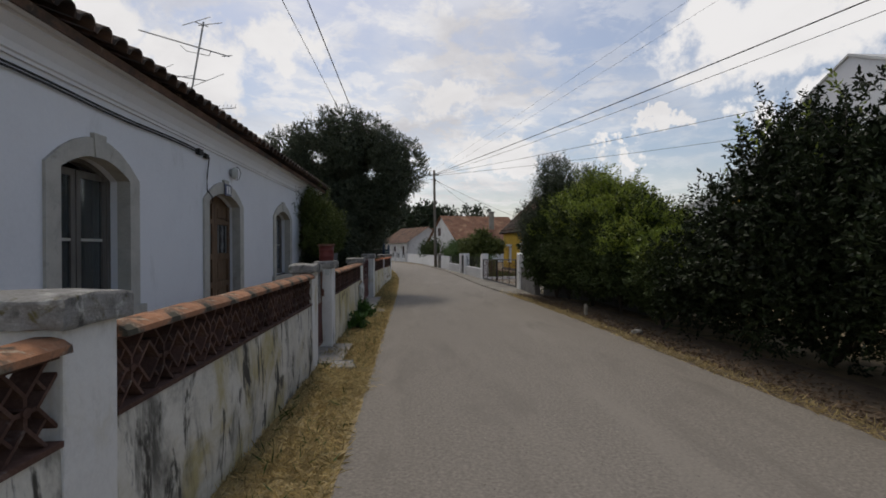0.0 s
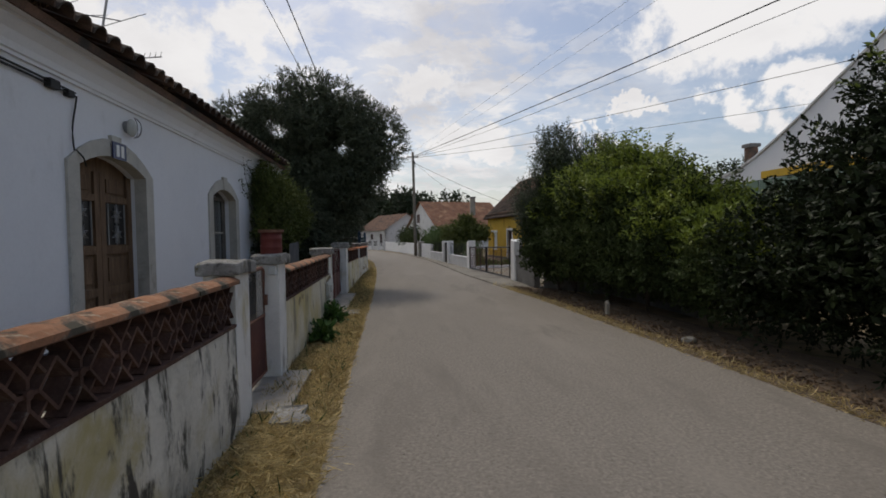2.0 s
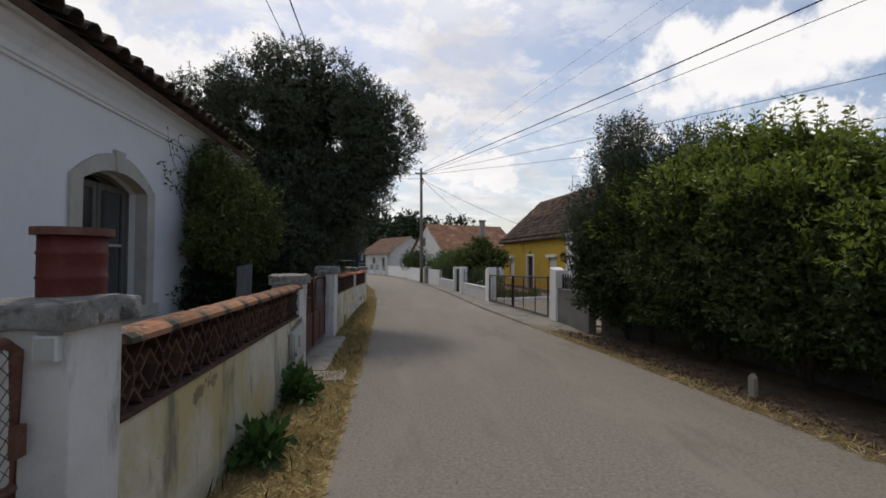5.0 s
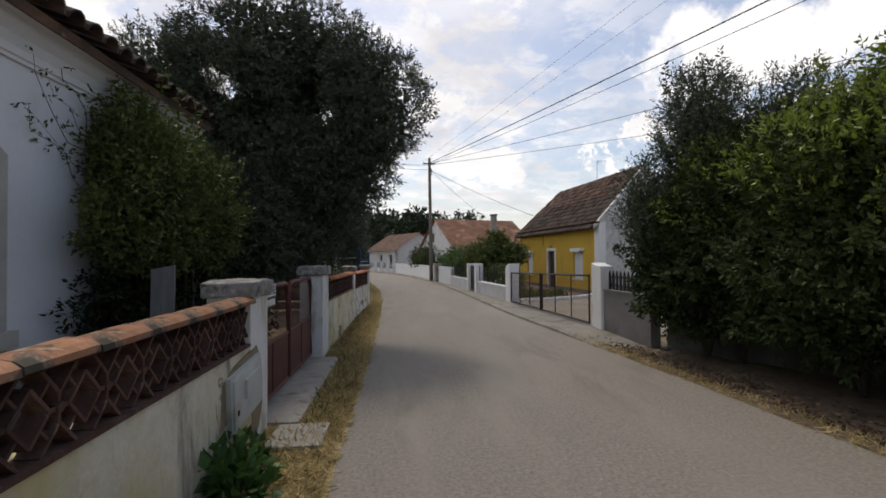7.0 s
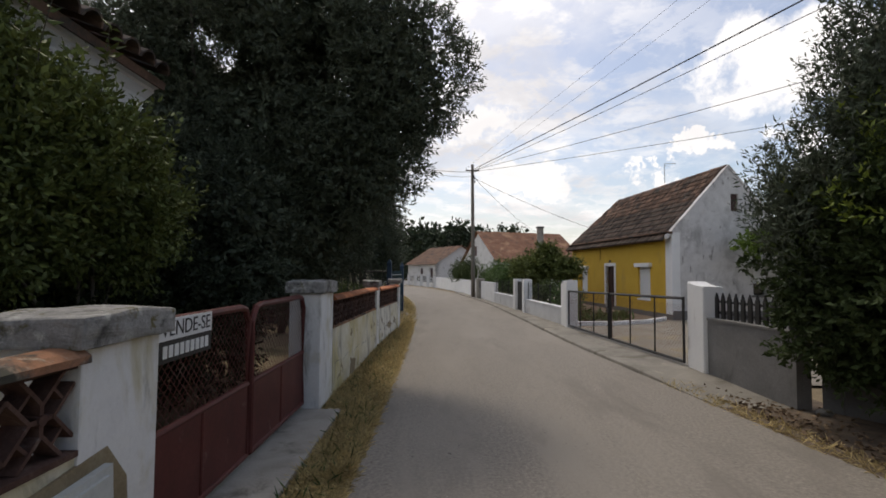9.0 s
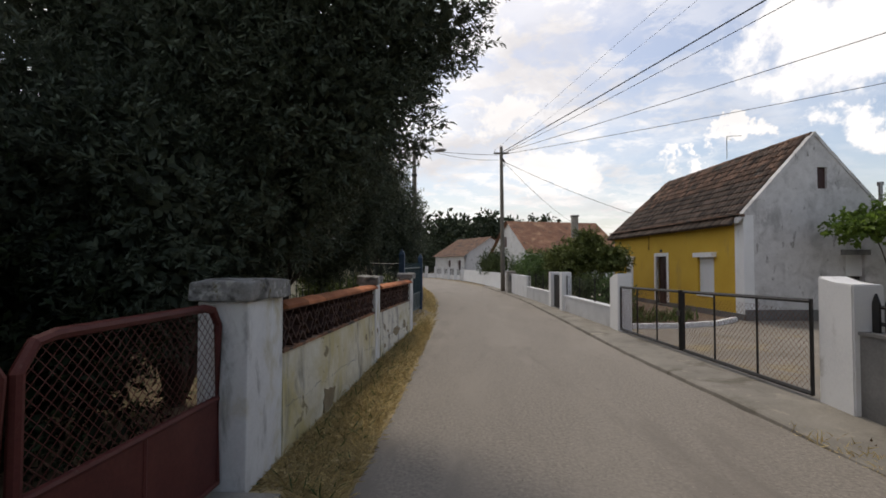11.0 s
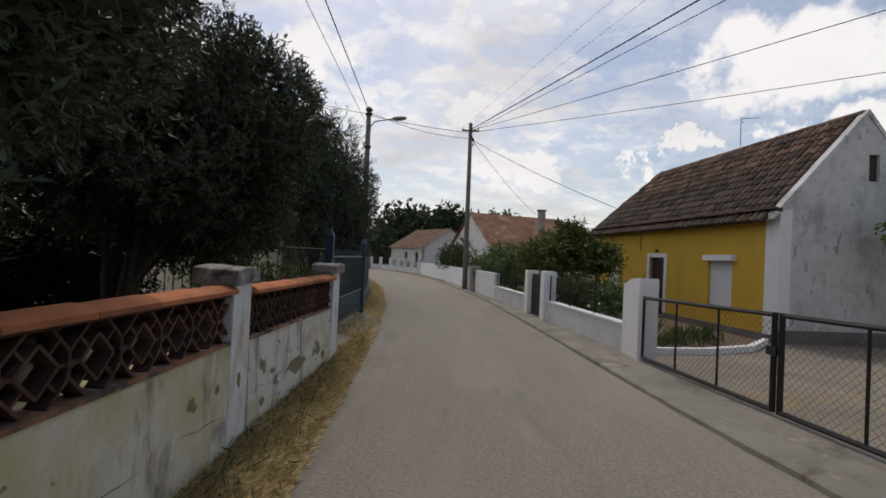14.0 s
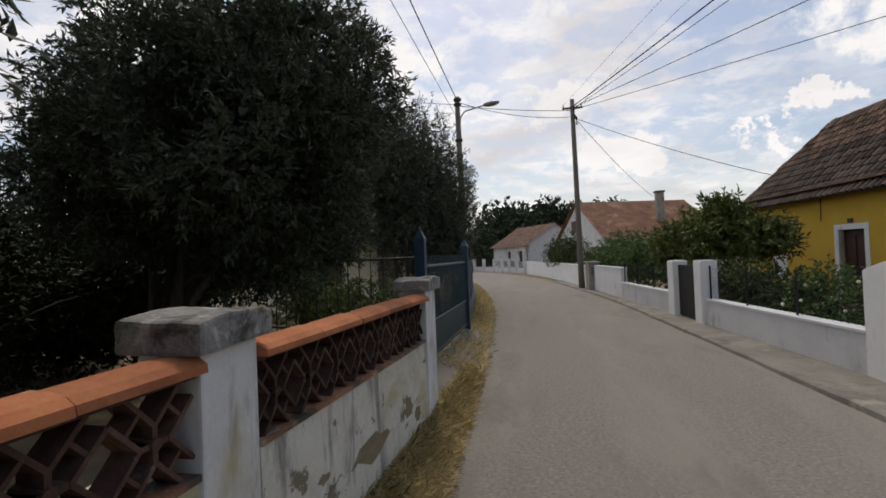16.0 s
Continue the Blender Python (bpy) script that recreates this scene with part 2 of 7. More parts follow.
# grey base darkened to include the hedge's shade on the picket fence wall
grey_render = material("bare_grey_render", [(0.12, 0.117, 0.11), (0.18, 0.175, 0.167), (0.25, 0.244, 0.235)], 1.1, 0.93, 0.5, 30, stain=[(0.09, 0.086, 0.08), (0.3, 0.29, 0.28)],
                       stain_at=[(0.54, 0.72), (0.56, 0.74)], stain_scale=[1.3, 0.8], stain_stretch=[(1, 1, 0.5), (1, 1, 1)])
gable_render = material("patchy_pale_render", [(0.46, 0.45, 0.44), (0.57, 0.56, 0.55), (0.67, 0.66, 0.65)], 2.4, 0.93, 0.7, 20, stain=[(0.36, 0.35, 0.34), (0.64, 0.63, 0.62), (0.24, 0.23, 0.215)],
                        stain_at=[(0.46, 0.7), (0.5, 0.72), (0.6, 0.7)], stain_scale=[1.6, 2.9, 6.0], stain_stretch=[(1, 1, 0.7), (1, 1, 1), (1, 1, 0.4)], dist=0.01)
dark_render = material("dark_grey_skirting", [(0.1, 0.1, 0.1), (0.15, 0.148, 0.145), (0.2, 0.195, 0.19)], 2, 0.9, 0.5, 40)
slate_render = material("slate_grey_skirting", [(0.07, 0.075, 0.085), (0.11, 0.115, 0.13), (0.15, 0.155, 0.17)], 3, 0.92, 0.6, 40, stain=(0.2, 0.2, 0.2), stain_at=(0.58, 0.72), stain_scale=4.0)
ochre = material("ochre_paint", [(0.5, 0.31, 0.035), (0.58, 0.365, 0.045), (0.63, 0.41, 0.06)], 0.9, 0.88, 0.3, 30, stain=(0.45, 0.3, 0.07), stain_at=(0.56, 0.76), stain_scale=1.6, stain_stretch=(1, 1, 0.4))
terracotta = material("terracotta_coping", [(0.27, 0.09, 0.04), (0.41, 0.14, 0.056), (0.5, 0.2, 0.09)], 5, 0.85, 0.5, 45, stain=[(0.13, 0.1, 0.075), (0.42, 0.36, 0.22)],
                      stain_at=[(0.53, 0.7), (0.6, 0.7)], stain_scale=[3.4, 7.0], stain_stretch=[(1, 1, 1), (1, 1, 1)], per="object", per_amount=0.32)
weathered_coping = material("weathered_coping", [(0.2, 0.1, 0.055), (0.34, 0.16, 0.085), (0.44, 0.24, 0.14)], 5, 0.9, 0.7, 45, stain=[(0.09, 0.075, 0.06), (0.4, 0.34, 0.25), (0.06, 0.055, 0.04)],
                            stain_at=[(0.46, 0.6), (0.55, 0.66), (0.54, 0.64)], stain_scale=[3.0, 6.0, 2.0], stain_stretch=[(1, 1, 1), (1, 1, 1), (1, 1, 1)], per="object", per_amount=0.25, dist=0.008)
bare_patch = material("bare_mortar", [(0.17, 0.13, 0.075), (0.26, 0.205, 0.125), (0.34, 0.28, 0.18)], 6, 0.95, 0.8, 50, dist=0.01)
lattice_clay = material("old_clay_lattice", [(0.05, 0.026, 0.02), (0.088, 0.045, 0.033), (0.15, 0.092, 0.07)], 9, 0.9, 0.6, 60, stain=(0.2, 0.17, 0.15), stain_at=(0.6, 0.74), stain_scale=6, per="object", per_amount=0.3)
roof_clay = material("weathered_roof_tile", [(0.06, 0.04, 0.031), (0.12, 0.072, 0.05), (0.23, 0.135, 0.094)], 3, 0.9, 0.6, 40, stain=[(0.05, 0.045, 0.04), (0.28, 0.25, 0.2)],
                     stain_at=[(0.48, 0.66), (0.62, 0.72)], stain_scale=[1.6, 5.0], stain_stretch=[(1, 1, 1), (1, 1, 1)], per="object", per_amount=0.62)
roof_clay_rest = material("weathered_roof_tile_field", [(0.06, 0.04, 0.031), (0.12, 0.072, 0.05), (0.23, 0.135, 0.094)], 3, 0.9, 0.6, 40, stain=[(0.05, 0.045, 0.04), (0.28, 0.25, 0.2)],
                          stain_at=[(0.48, 0.66), (0.62, 0.72)], stain_scale=[1.6, 5.0], stain_stretch=[(1, 1, 1), (1, 1, 1)], per="island", per_amount=0.62)
roof_red = material("red_roof_tile", [(0.1, 0.05, 0.032), (0.19, 0.088, 0.052), (0.29, 0.15, 0.09)], 1.2, 0.85, 0.5, 9, stain=[(0.34, 0.2, 0.12), (0.07, 0.05, 0.04)], stain_at=[(0.52, 0.68), (0.54, 0.7)], stain_scale=[0.9, 2.2],
                    stain_stretch=[(1, 1, 1), (1, 1, 1)])
maroon = material("maroon_metal_paint", [(0.06, 0.014, 0.012), (0.1, 0.022, 0.018), (0.14, 0.04, 0.03)], 3, 0.55, 0.3, 40, stain=(0.2, 0.12, 0.1), stain_at=(0.62, 0.72), stain_scale=5)
rusty = material("rusted_tube", [(0.1, 0.045, 0.03), (0.17, 0.08, 0.055), (0.24, 0.13, 0.09)], 12, 0.75, 0.5, 60)
black_iron = material("black_iron_paint", [(0.012, 0.012, 0.013), (0.022, 0.021, 0.02), (0.035, 0.03, 0.026)], 8, 0.5, 0.3, 50)
wire_metal = material("galvanised_wire", [(0.16, 0.16, 0.16), (0.24, 0.24, 0.24)], 20, 0.5, 0.0, 50, metal=0.6)
dull_board = material("grey_painted_board", [(0.1, 0.104, 0.11), (0.15, 0.155, 0.163), (0.2, 0.206, 0.215)], 4, 0.8, 0.4, 30, stretch=(6, 6, 0.6), stain=(0.14, 0.13, 0.12), stain_at=(0.54, 0.7), stain_scale=3.0)
dull_metal = material("dull_aluminium", [(0.22, 0.22, 0.22), (0.32, 0.32, 0.32)], 20, 0.45, 0.0, 50, metal=0.7)
blue_paint = material("dark_blue_metal", [(0.02, 0.04, 0.07), (0.03, 0.06, 0.1), (0.045, 0.08, 0.13)], 4, 0.45, 0.2, 30)
teal_paint = material("dark_teal_metal", [(0.012, 0.035, 0.04), (0.02, 0.05, 0.055), (0.03, 0.065, 0.07)], 4, 0.5, 0.2, 30)
old_wood = material("worn_door_wood", [(0.065, 0.039, 0.023), (0.14, 0.084, 0.047), (0.24, 0.155, 0.09)], 3, 0.75, 0.6, 30, stretch=(8, 8, 0.7))
grey_wood = material("grey_window_wood", [(0.075, 0.068, 0.06), (0.135, 0.123, 0.108), (0.2, 0.185, 0.165)], 3, 0.75, 0.5, 30, stretch=(8, 8, 0.8))
pole_wood = material("weathered_pole_wood", [(0.1, 0.085, 0.07), (0.17, 0.15, 0.125), (0.24, 0.215, 0.18)], 4, 0.85, 0.6, 30, stretch=(6, 6, 0.4))
trunk_bark = material("bark", [(0.05, 0.042, 0.034), (0.1, 0.085, 0.07), (0.17, 0.15, 0.125)], 8, 0.95, 1.0, 40, stretch=(2, 2, 0.5), dist=0.02)
shutter_white = material("white_roller_shutter", [(0.68, 0.69, 0.7), (0.76, 0.77, 0.78)], 2, 0.5, 0.1, 30)
brown_door = material("dark_brown_door", [(0.03, 0.014, 0.012), (0.05, 0.022, 0.018), (0.065, 0.03, 0.024)], 3, 0.5, 0.2, 30)
green_sheet = material("faded_green_sheet", [(0.1, 0.16, 0.12), (0.15, 0.22, 0.17), (0.2, 0.27, 0.21)], 1.5, 0.7, 0.2, 20, stretch=(1, 6, 1))
meter_paint = material("grey_white_box_paint", [(0.42, 0.43, 0.4), (0.52, 0.53, 0.5), (0.58, 0.59, 0.55)], 4, 0.5, 0.2, 40, stain=(0.36, 0.35, 0.28), stain_at=(0.55, 0.75), stain_scale=3)
drum_red = material("faded_red_drum", [(0.1, 0.02, 0.017), (0.15, 0.032, 0.026), (0.2, 0.06, 0.047)], 5, 0.6, 0.3, 40)
plate_blue = material("enamel_blue", [(0.02, 0.03, 0.09), (0.03, 0.04, 0.12)], 5, 0.3, 0.0, 20)
plate_white = material("enamel_white", [(0.68, 0.68, 0.66), (0.76, 0.76, 0.74)], 5, 0.35, 0.0, 20)
# near-black colour carries the rooms' shade, so the panes stay dark
room_shade = material("interior_painted_shade", [(0.015, 0.014, 0.013), (0.025, 0.024, 0.022)], 2, 0.9, 0.0, 20)
cable_black = material("cable_black", [(0.012, 0.012, 0.013), (0.02, 0.02, 0.02)], 10, 0.6, 0.0, 30)
pane_glass = glass_material("window_glass", (0.35, 0.38, 0.38))
leaf_olive = material("olive_leaf", [(0.038, 0.05, 0.03), (0.073, 0.09, 0.056), (0.14, 0.16, 0.112)], 1.2, 0.6, 0.0, 14, per="island", per_amount=0.45, through_light=0.1, spec=0.25)
leaf_vine = material("climber_leaf", [(0.05, 0.066, 0.018), (0.098, 0.122, 0.034), (0.165, 0.19, 0.055)], 1.1, 0.55, 0.0, 14, per="island", per_amount=0.4, through_light=0.12, spec=0.2)
# darker than a real laurel leaf: shade inside the shrubs is in the colour
leaf_laurel_shade = material("shade_dark_laurel_leaf", [(0.01, 0.015, 0.006), (0.018, 0.027, 0.01), (0.035, 0.049, 0.018)], 0.9, 0.55, 0.0, 14, per="island", per_amount=0.5, through_light=0.05, spec=0.16)
leaf_hedge = material("hedge_leaf", [(0.024, 0.036, 0.013), (0.052, 0.074, 0.025), (0.104, 0.132, 0.043)], 0.9, 0.6, 0.0, 14, per="island", per_amount=0.35, through_light=0.06, spec=0.14)
# young leaf colour, paler still to paint light on the hedge tops
leaf_young_lit = material("young_lit_hedge_leaf", [(0.11, 0.155, 0.024), (0.185, 0.24, 0.036), (0.27, 0.31, 0.06)], 1.5, 0.45, 0.0, 14, per="island", per_amount=0.35, through_light=0.3, spec=0.45)
leaf_bright = material("bright_vine_leaf", [(0.07, 0.12, 0.02), (0.12, 0.19, 0.03), (0.19, 0.26, 0.055)], 1.5, 0.5, 0.0, 14, per="island", per_amount=0.35, through_light=0.5)
leaf_far = material("far_foliage", [(0.018, 0.028, 0.014), (0.03, 0.045, 0.022), (0.048, 0.066, 0.032)], 0.35, 0.8, 0.0, 5, per="island", per_amount=0.4, through_light=0.1)
leaf_garden = material("garden_leaf", [(0.035, 0.07, 0.015), (0.06, 0.11, 0.025), (0.1, 0.16, 0.04)], 1.5, 0.5, 0.0, 14, per="island", per_amount=0.4, through_light=0.25)
weed_leaf = material("weed_leaf", [(0.03, 0.075, 0.015), (0.05, 0.11, 0.025), (0.08, 0.15, 0.035)], 6, 0.5, 0.0, 30, per="island", per_amount=0.3, through_light=0.2)
straw = material("dry_grass", [(0.36, 0.27, 0.12), (0.54, 0.43, 0.21), (0.68, 0.57, 0.31)], 3, 0.8, 0.0, 20, per="island", per_amount=0.38, through_light=0.35)
litter = material("dead_leaves", [(0.08, 0.055, 0.035), (0.15, 0.1, 0.06), (0.25, 0.18, 0.11)], 4, 0.85, 0.0, 20, per="island", per_amount=0.45)
flower_pale = material("pale_rose_petal", [(0.7, 0.6, 0.45), (0.8, 0.72, 0.6)], 5, 0.6, 0.0, 20)


# ---- building blocks ----
def thing(name, loc, label, category, group="", kind=""):
    e = new(name)
    e.location = loc
    e.empty_display_size = 0.2
    return tagged(e, label, category, group, kind)


def mesh_from(name, bm, mat):
    bmesh.ops.recalc_face_normals(bm, faces=bm.faces)
    me = bpy.data.meshes.new(name)
    bm.to_mesh(me)
    bm.free()
    me.materials.append(mat)
    return me


def place(name, me, parent=None, loc=(0, 0, 0), rz=0.0, label="", kind=""):
    ob = new(name, me)
    ob.matrix_basis = pose(*loc, 0, 0, rz)
    if parent is not None:
        ob.parent = parent
        if parent.type == "EMPTY":
            ob.matrix_parent_inverse = Matrix.Translation(parent.location).inverted()
    return tagged(ob, label, "", "", kind)


def part(name, bm, mat, parent=None, label="", kind="", smooth=False):
    """Links a bmesh, in world coordinates, as one mesh object under a thing or a part."""
    me = mesh_from(name, bm, mat)
    if smooth:
        me.polygons.foreach_set("use_smooth", [True] * len(me.polygons))
    return place(name, me, parent, label=label, kind=kind)


def box(bm, lo, hi, bevel=0.0, jitter=0.0):
    m = Matrix.Translation([(a + b) / 2 for a, b in zip(lo, hi)]) @ Matrix.Diagonal((*[b - a for a, b in zip(lo, hi)], 1))
    r = bmesh.ops.create_cube(bm, size=1, matrix=m)
    vs = r["verts"]
    if bevel:
        es = list({e for v in vs for e in v.link_edges})
        b = bmesh.ops.bevel(bm, geom=es, offset=bevel, segments=2, affect="EDGES", profile=0.6)
        vs = list({v for f in b["faces"] for v in f.verts} | {v for v in vs if v.is_valid})
    if jitter:
        for v in vs:
            if v.is_valid:
                v.co += Vector([random.uniform(-jitter, jitter) for _ in range(3)])
    return bm


def prism(bm, pts, d0, d1, to):
    """A flat outline pts (s, z), pushed from depth d0 to d1; to(s, d, z) lays it into the world."""
    a = [bm.verts.new(to(s, d0, z)) for s, z in pts]
    b = [bm.verts.new(to(s, d1, z)) for s, z in pts]
    n = len(pts)
    bm.faces.new(a)
    bm.faces.new(b[::-1])
    for i in range(n):
        bm.faces.new((a[i], b[i], b[(i + 1) % n], a[(i + 1) % n]))
    return bm


def tube(bm, pts, r, sides=8, r_end=None):
    """A round bar along points."""
    pts = [Vector(p) for p in pts]
    rings = []
    for i, p in enumerate(pts):
        d = (pts[min(i + 1, len(pts) - 1)] - pts[max(i - 1, 0)]).normalized()
        q = d.to_track_quat("Z", "Y")
        rr = r + ((r_end if r_end is not None else r) - r) * i / max(1, len(pts) - 1)
        rings.append([bm.verts.new(p + q @ Vector((rr * math.cos(2 * math.pi * k / sides), rr * math.sin(2 * math.pi * k / sides), 0))) for k in range(sides)])
    for a, b in zip(rings, rings[1:]):
        for k in range(sides):
            bm.faces.new((a[k], a[(k + 1) % sides], b[(k + 1) % sides], b[k]))
    bm.faces.new(rings[0][::-1])
    bm.faces.new(rings[-1])
    return bm


def axes(origin, ahead):
    """to(s, d, z) for a front that starts at origin (x, y) and runs along ahead; d goes back from the front, to the right of ahead."""
    o, u = Vector((origin[0], origin[1], 0)), Vector((ahead[0], ahead[1], 0)).normalized()
    v = Vector((u.y, -u.x, 0))
    return lambda s, d, z: o + u * s + v * d + Vector((0, 0, z))


def arch_top(s0, s1, z, rise, n=8):
    """Points of a shallow arch from s1 back to s0, springing at z."""
    return [(s1 + (s0 - s1) * k / n, z + rise * (1 - (2 * k / n - 1) ** 2)) for k in range(n + 1)]


def wall_with_holes(bm, to, s0, s1, z0, z1, d0, d1, holes):
    """A wall from s0 to s1 with openings (a, b, sill, spring, rise), in order, cut right through."""
    at = s0
    for a, b, lo, hi, rise in holes:
        prism(bm, [(at, z0), (a, z0), (a, z1), (at, z1)], d0, d1, to)
        if lo > z0 + 0.01:
            prism(bm, [(a, z0), (b, z0), (b, lo), (a, lo)], d0, d1, to)
        pts = arch_top(a, b, hi, rise)
        for (p, q), (r, t) in zip(pts, pts[1:]):
            prism(bm, [(r, t), (p, q), (p, z1), (r, z1)], d0, d1, to)
        at = b
    prism(bm, [(at, z0), (s1, z0), (s1, z1), (at, z1)], d0, d1, to)
    bmesh.ops.remove_doubles(bm, verts=bm.verts, dist=0.0005)
    return bm


def strip(bm, left, right, z, y0, y1, n, wob=0.0, bank=None):
    """A level strip of ground between two edges x = left(y) and x = right(y)."""
    prev = None
    for i in range(n + 1):
        y = y0 + (y1 - y0) * i / n
        a, b = left(y), right(y)
        row = [bm.verts.new((a + (b - a) * k / 6 + (random.uniform(-wob, wob) if k in (0, 6) else 0), y, z + (bank(y) * (1 - k / 6) if bank else 0))) for k in range(7)]
        if prev:
            for k in range(6):
                bm.faces.new((prev[k], prev[k + 1], row[k + 1], row[k]))
        prev = row
    return bm


def curve_of(pairs):
    ys, xs = [p[0] for p in pairs], [p[1] for p in pairs]
    fine = np.linspace(ys[0], ys[-1], 400)
    raw = np.interp(fine, ys, xs)
    k = np.hanning(25)
    sm = np.convolve(np.pad(raw, 12, mode="reflect", reflect_type="odd"), k / k.sum(), "valid")
    return lambda y: float(np.interp(y, fine, sm))


# ---- leaves ----
def leaf_mesh(name, pos, along, length, width, mat, fold=0.25, curl=0.0):
    """Many small folded leaves: pos and along are (n, 3), length and width arrays."""
    rng = np.random.default_rng(len(pos))
    n = len(pos)
    along = along / (np.linalg.norm(along, axis=1, keepdims=True) + 1e-9)
    side = np.cross(along, rng.normal(size=(n, 3)))
    side /= np.linalg.norm(side, axis=1, keepdims=True) + 1e-9
    up = np.cross(side, along)
    L, W = np.reshape(length, (-1, 1)), np.reshape(width, (-1, 1))
    mid = pos + along * L * 0.45
    v = np.stack([pos, mid + side * W / 2 + up * W * fold, pos + along * L + up * L * curl, mid - side * W / 2 + up * W * fold], 1).reshape(-1, 3)
    base = np.arange(n)[:, None] * 4
    faces = np.concatenate([base + [0, 1, 2], base + [0, 2, 3]])
    me = bpy.data.meshes.new(name)
    me.vertices.add(len(v))
    me.vertices.foreach_set("co", v.ravel())
    me.loops.add(faces.size)
    me.loops.foreach_set("vertex_index", faces.ravel().astype(np.int32))
    me.polygons.add(len(faces))
    me.polygons.foreach_set("loop_start", np.arange(0, faces.size, 3, dtype=np.int32))
    me.polygons.foreach_set("loop_total", np.full(len(faces), 3, dtype=np.int32))
    me.update(calc_edges=True)
    me.materials.append(mat)
    return me


def lobes_points(rng, lobes, count, inside=0.35, lump=0.22, seed=0.0):
    """Points over and inside a crown of ellipsoid lobes, with an uneven, gappy outline."""
    vol = np.array([l[1][0] * l[1][1] * l[1][2] for l in lobes]) ** 0.75
    pick = rng.choice(len(lobes), size=count, p=vol / vol.sum())
    c, r = np.array([l[0] for l in lobes])[pick], np.array([l[1] for l in lobes])[pick]
    d = rng.normal(size=(count, 3))
    d /= np.linalg.norm(d, axis=1, keepdims=True)
    bump = np.array([noise.noise(Vector(x) * 2.3 + Vector((seed, 0, k))) for x, k in zip(d.tolist(), pick.tolist())])
    bump2 = np.array([noise.noise(Vector(x) * 6.0 + Vector((0, seed, k))) for x, k in zip(d.tolist(), pick.tolist())])
    rad = np.where(rng.random(count) < inside, rng.random(count) ** 0.45, 1.0 - 0.16 * rng.random(count) ** 1.5)
    rad = rad * (1 + lump * bump + 0.5 * lump * bump2)
    return c + d * r * rad[:, None], d


def sprays(rng, points, out, per, spread, length, width, droop=0.15, upward=0.0):
    """Each point becomes a spray of leaves along a short twig that grows outward."""
    n = len(points)
    twig = out * 0.8 + rng.normal(size=(n, 3)) * 0.55 + np.array([0, 0, upward])
    twig /= np.linalg.norm(twig, axis=1, keepdims=True)
    k = np.tile(np.arange(per), n)
    p = np.repeat(points, per, 0) + np.repeat(twig, per, 0) * (k / per * spread)[:, None] + rng.normal(size=(n * per, 3)) * 0.012
    al = np.repeat(twig, per, 0) + rng.normal(size=(n * per, 3)) * 0.75 - np.array([0, 0, droop])
    L = length * rng.uniform(0.7, 1.25, n * per)
    return p, al, L, L * width / length * rng.uniform(0.8, 1.2, n * per)


def branches(bm, base, lobes, r0, forks=3, rng=None, split=0.35):
    """A tapered, bent trunk with limbs that reach into each lobe."""
    base = Vector(base)
    for c, r in lobes:
        c = Vector(c)
        for j in range(forks):
            end = c + Vector((rng.uniform(-0.6, 0.6) * r[0], rng.uniform(-0.6, 0.6) * r[1], rng.uniform(-0.2, 0.6) * r[2]))
            knee = base.lerp(end, split) + Vector((rng.uniform(-0.25, 0.25), rng.uniform(-0.25, 0.25), 0.25))
            knee.x, knee.y = base.x + (knee.x - base.x) * 0.55, base.y + (knee.y - base.y) * 0.55
            pts = [base, base.lerp(knee, 0.5) + Vector((rng.uniform(-0.08, 0.08), rng.uniform(-0.08, 0.08), 0)), knee, knee.lerp(end, 0.5) + Vector((rng.uniform(-0.2, 0.2), rng.uniform(-0.2, 0.2), 0.1)), end]
            tube(bm, pts, r0 * rng.uniform(0.6, 1.0), 7, r0 * 0.12)
    return bm


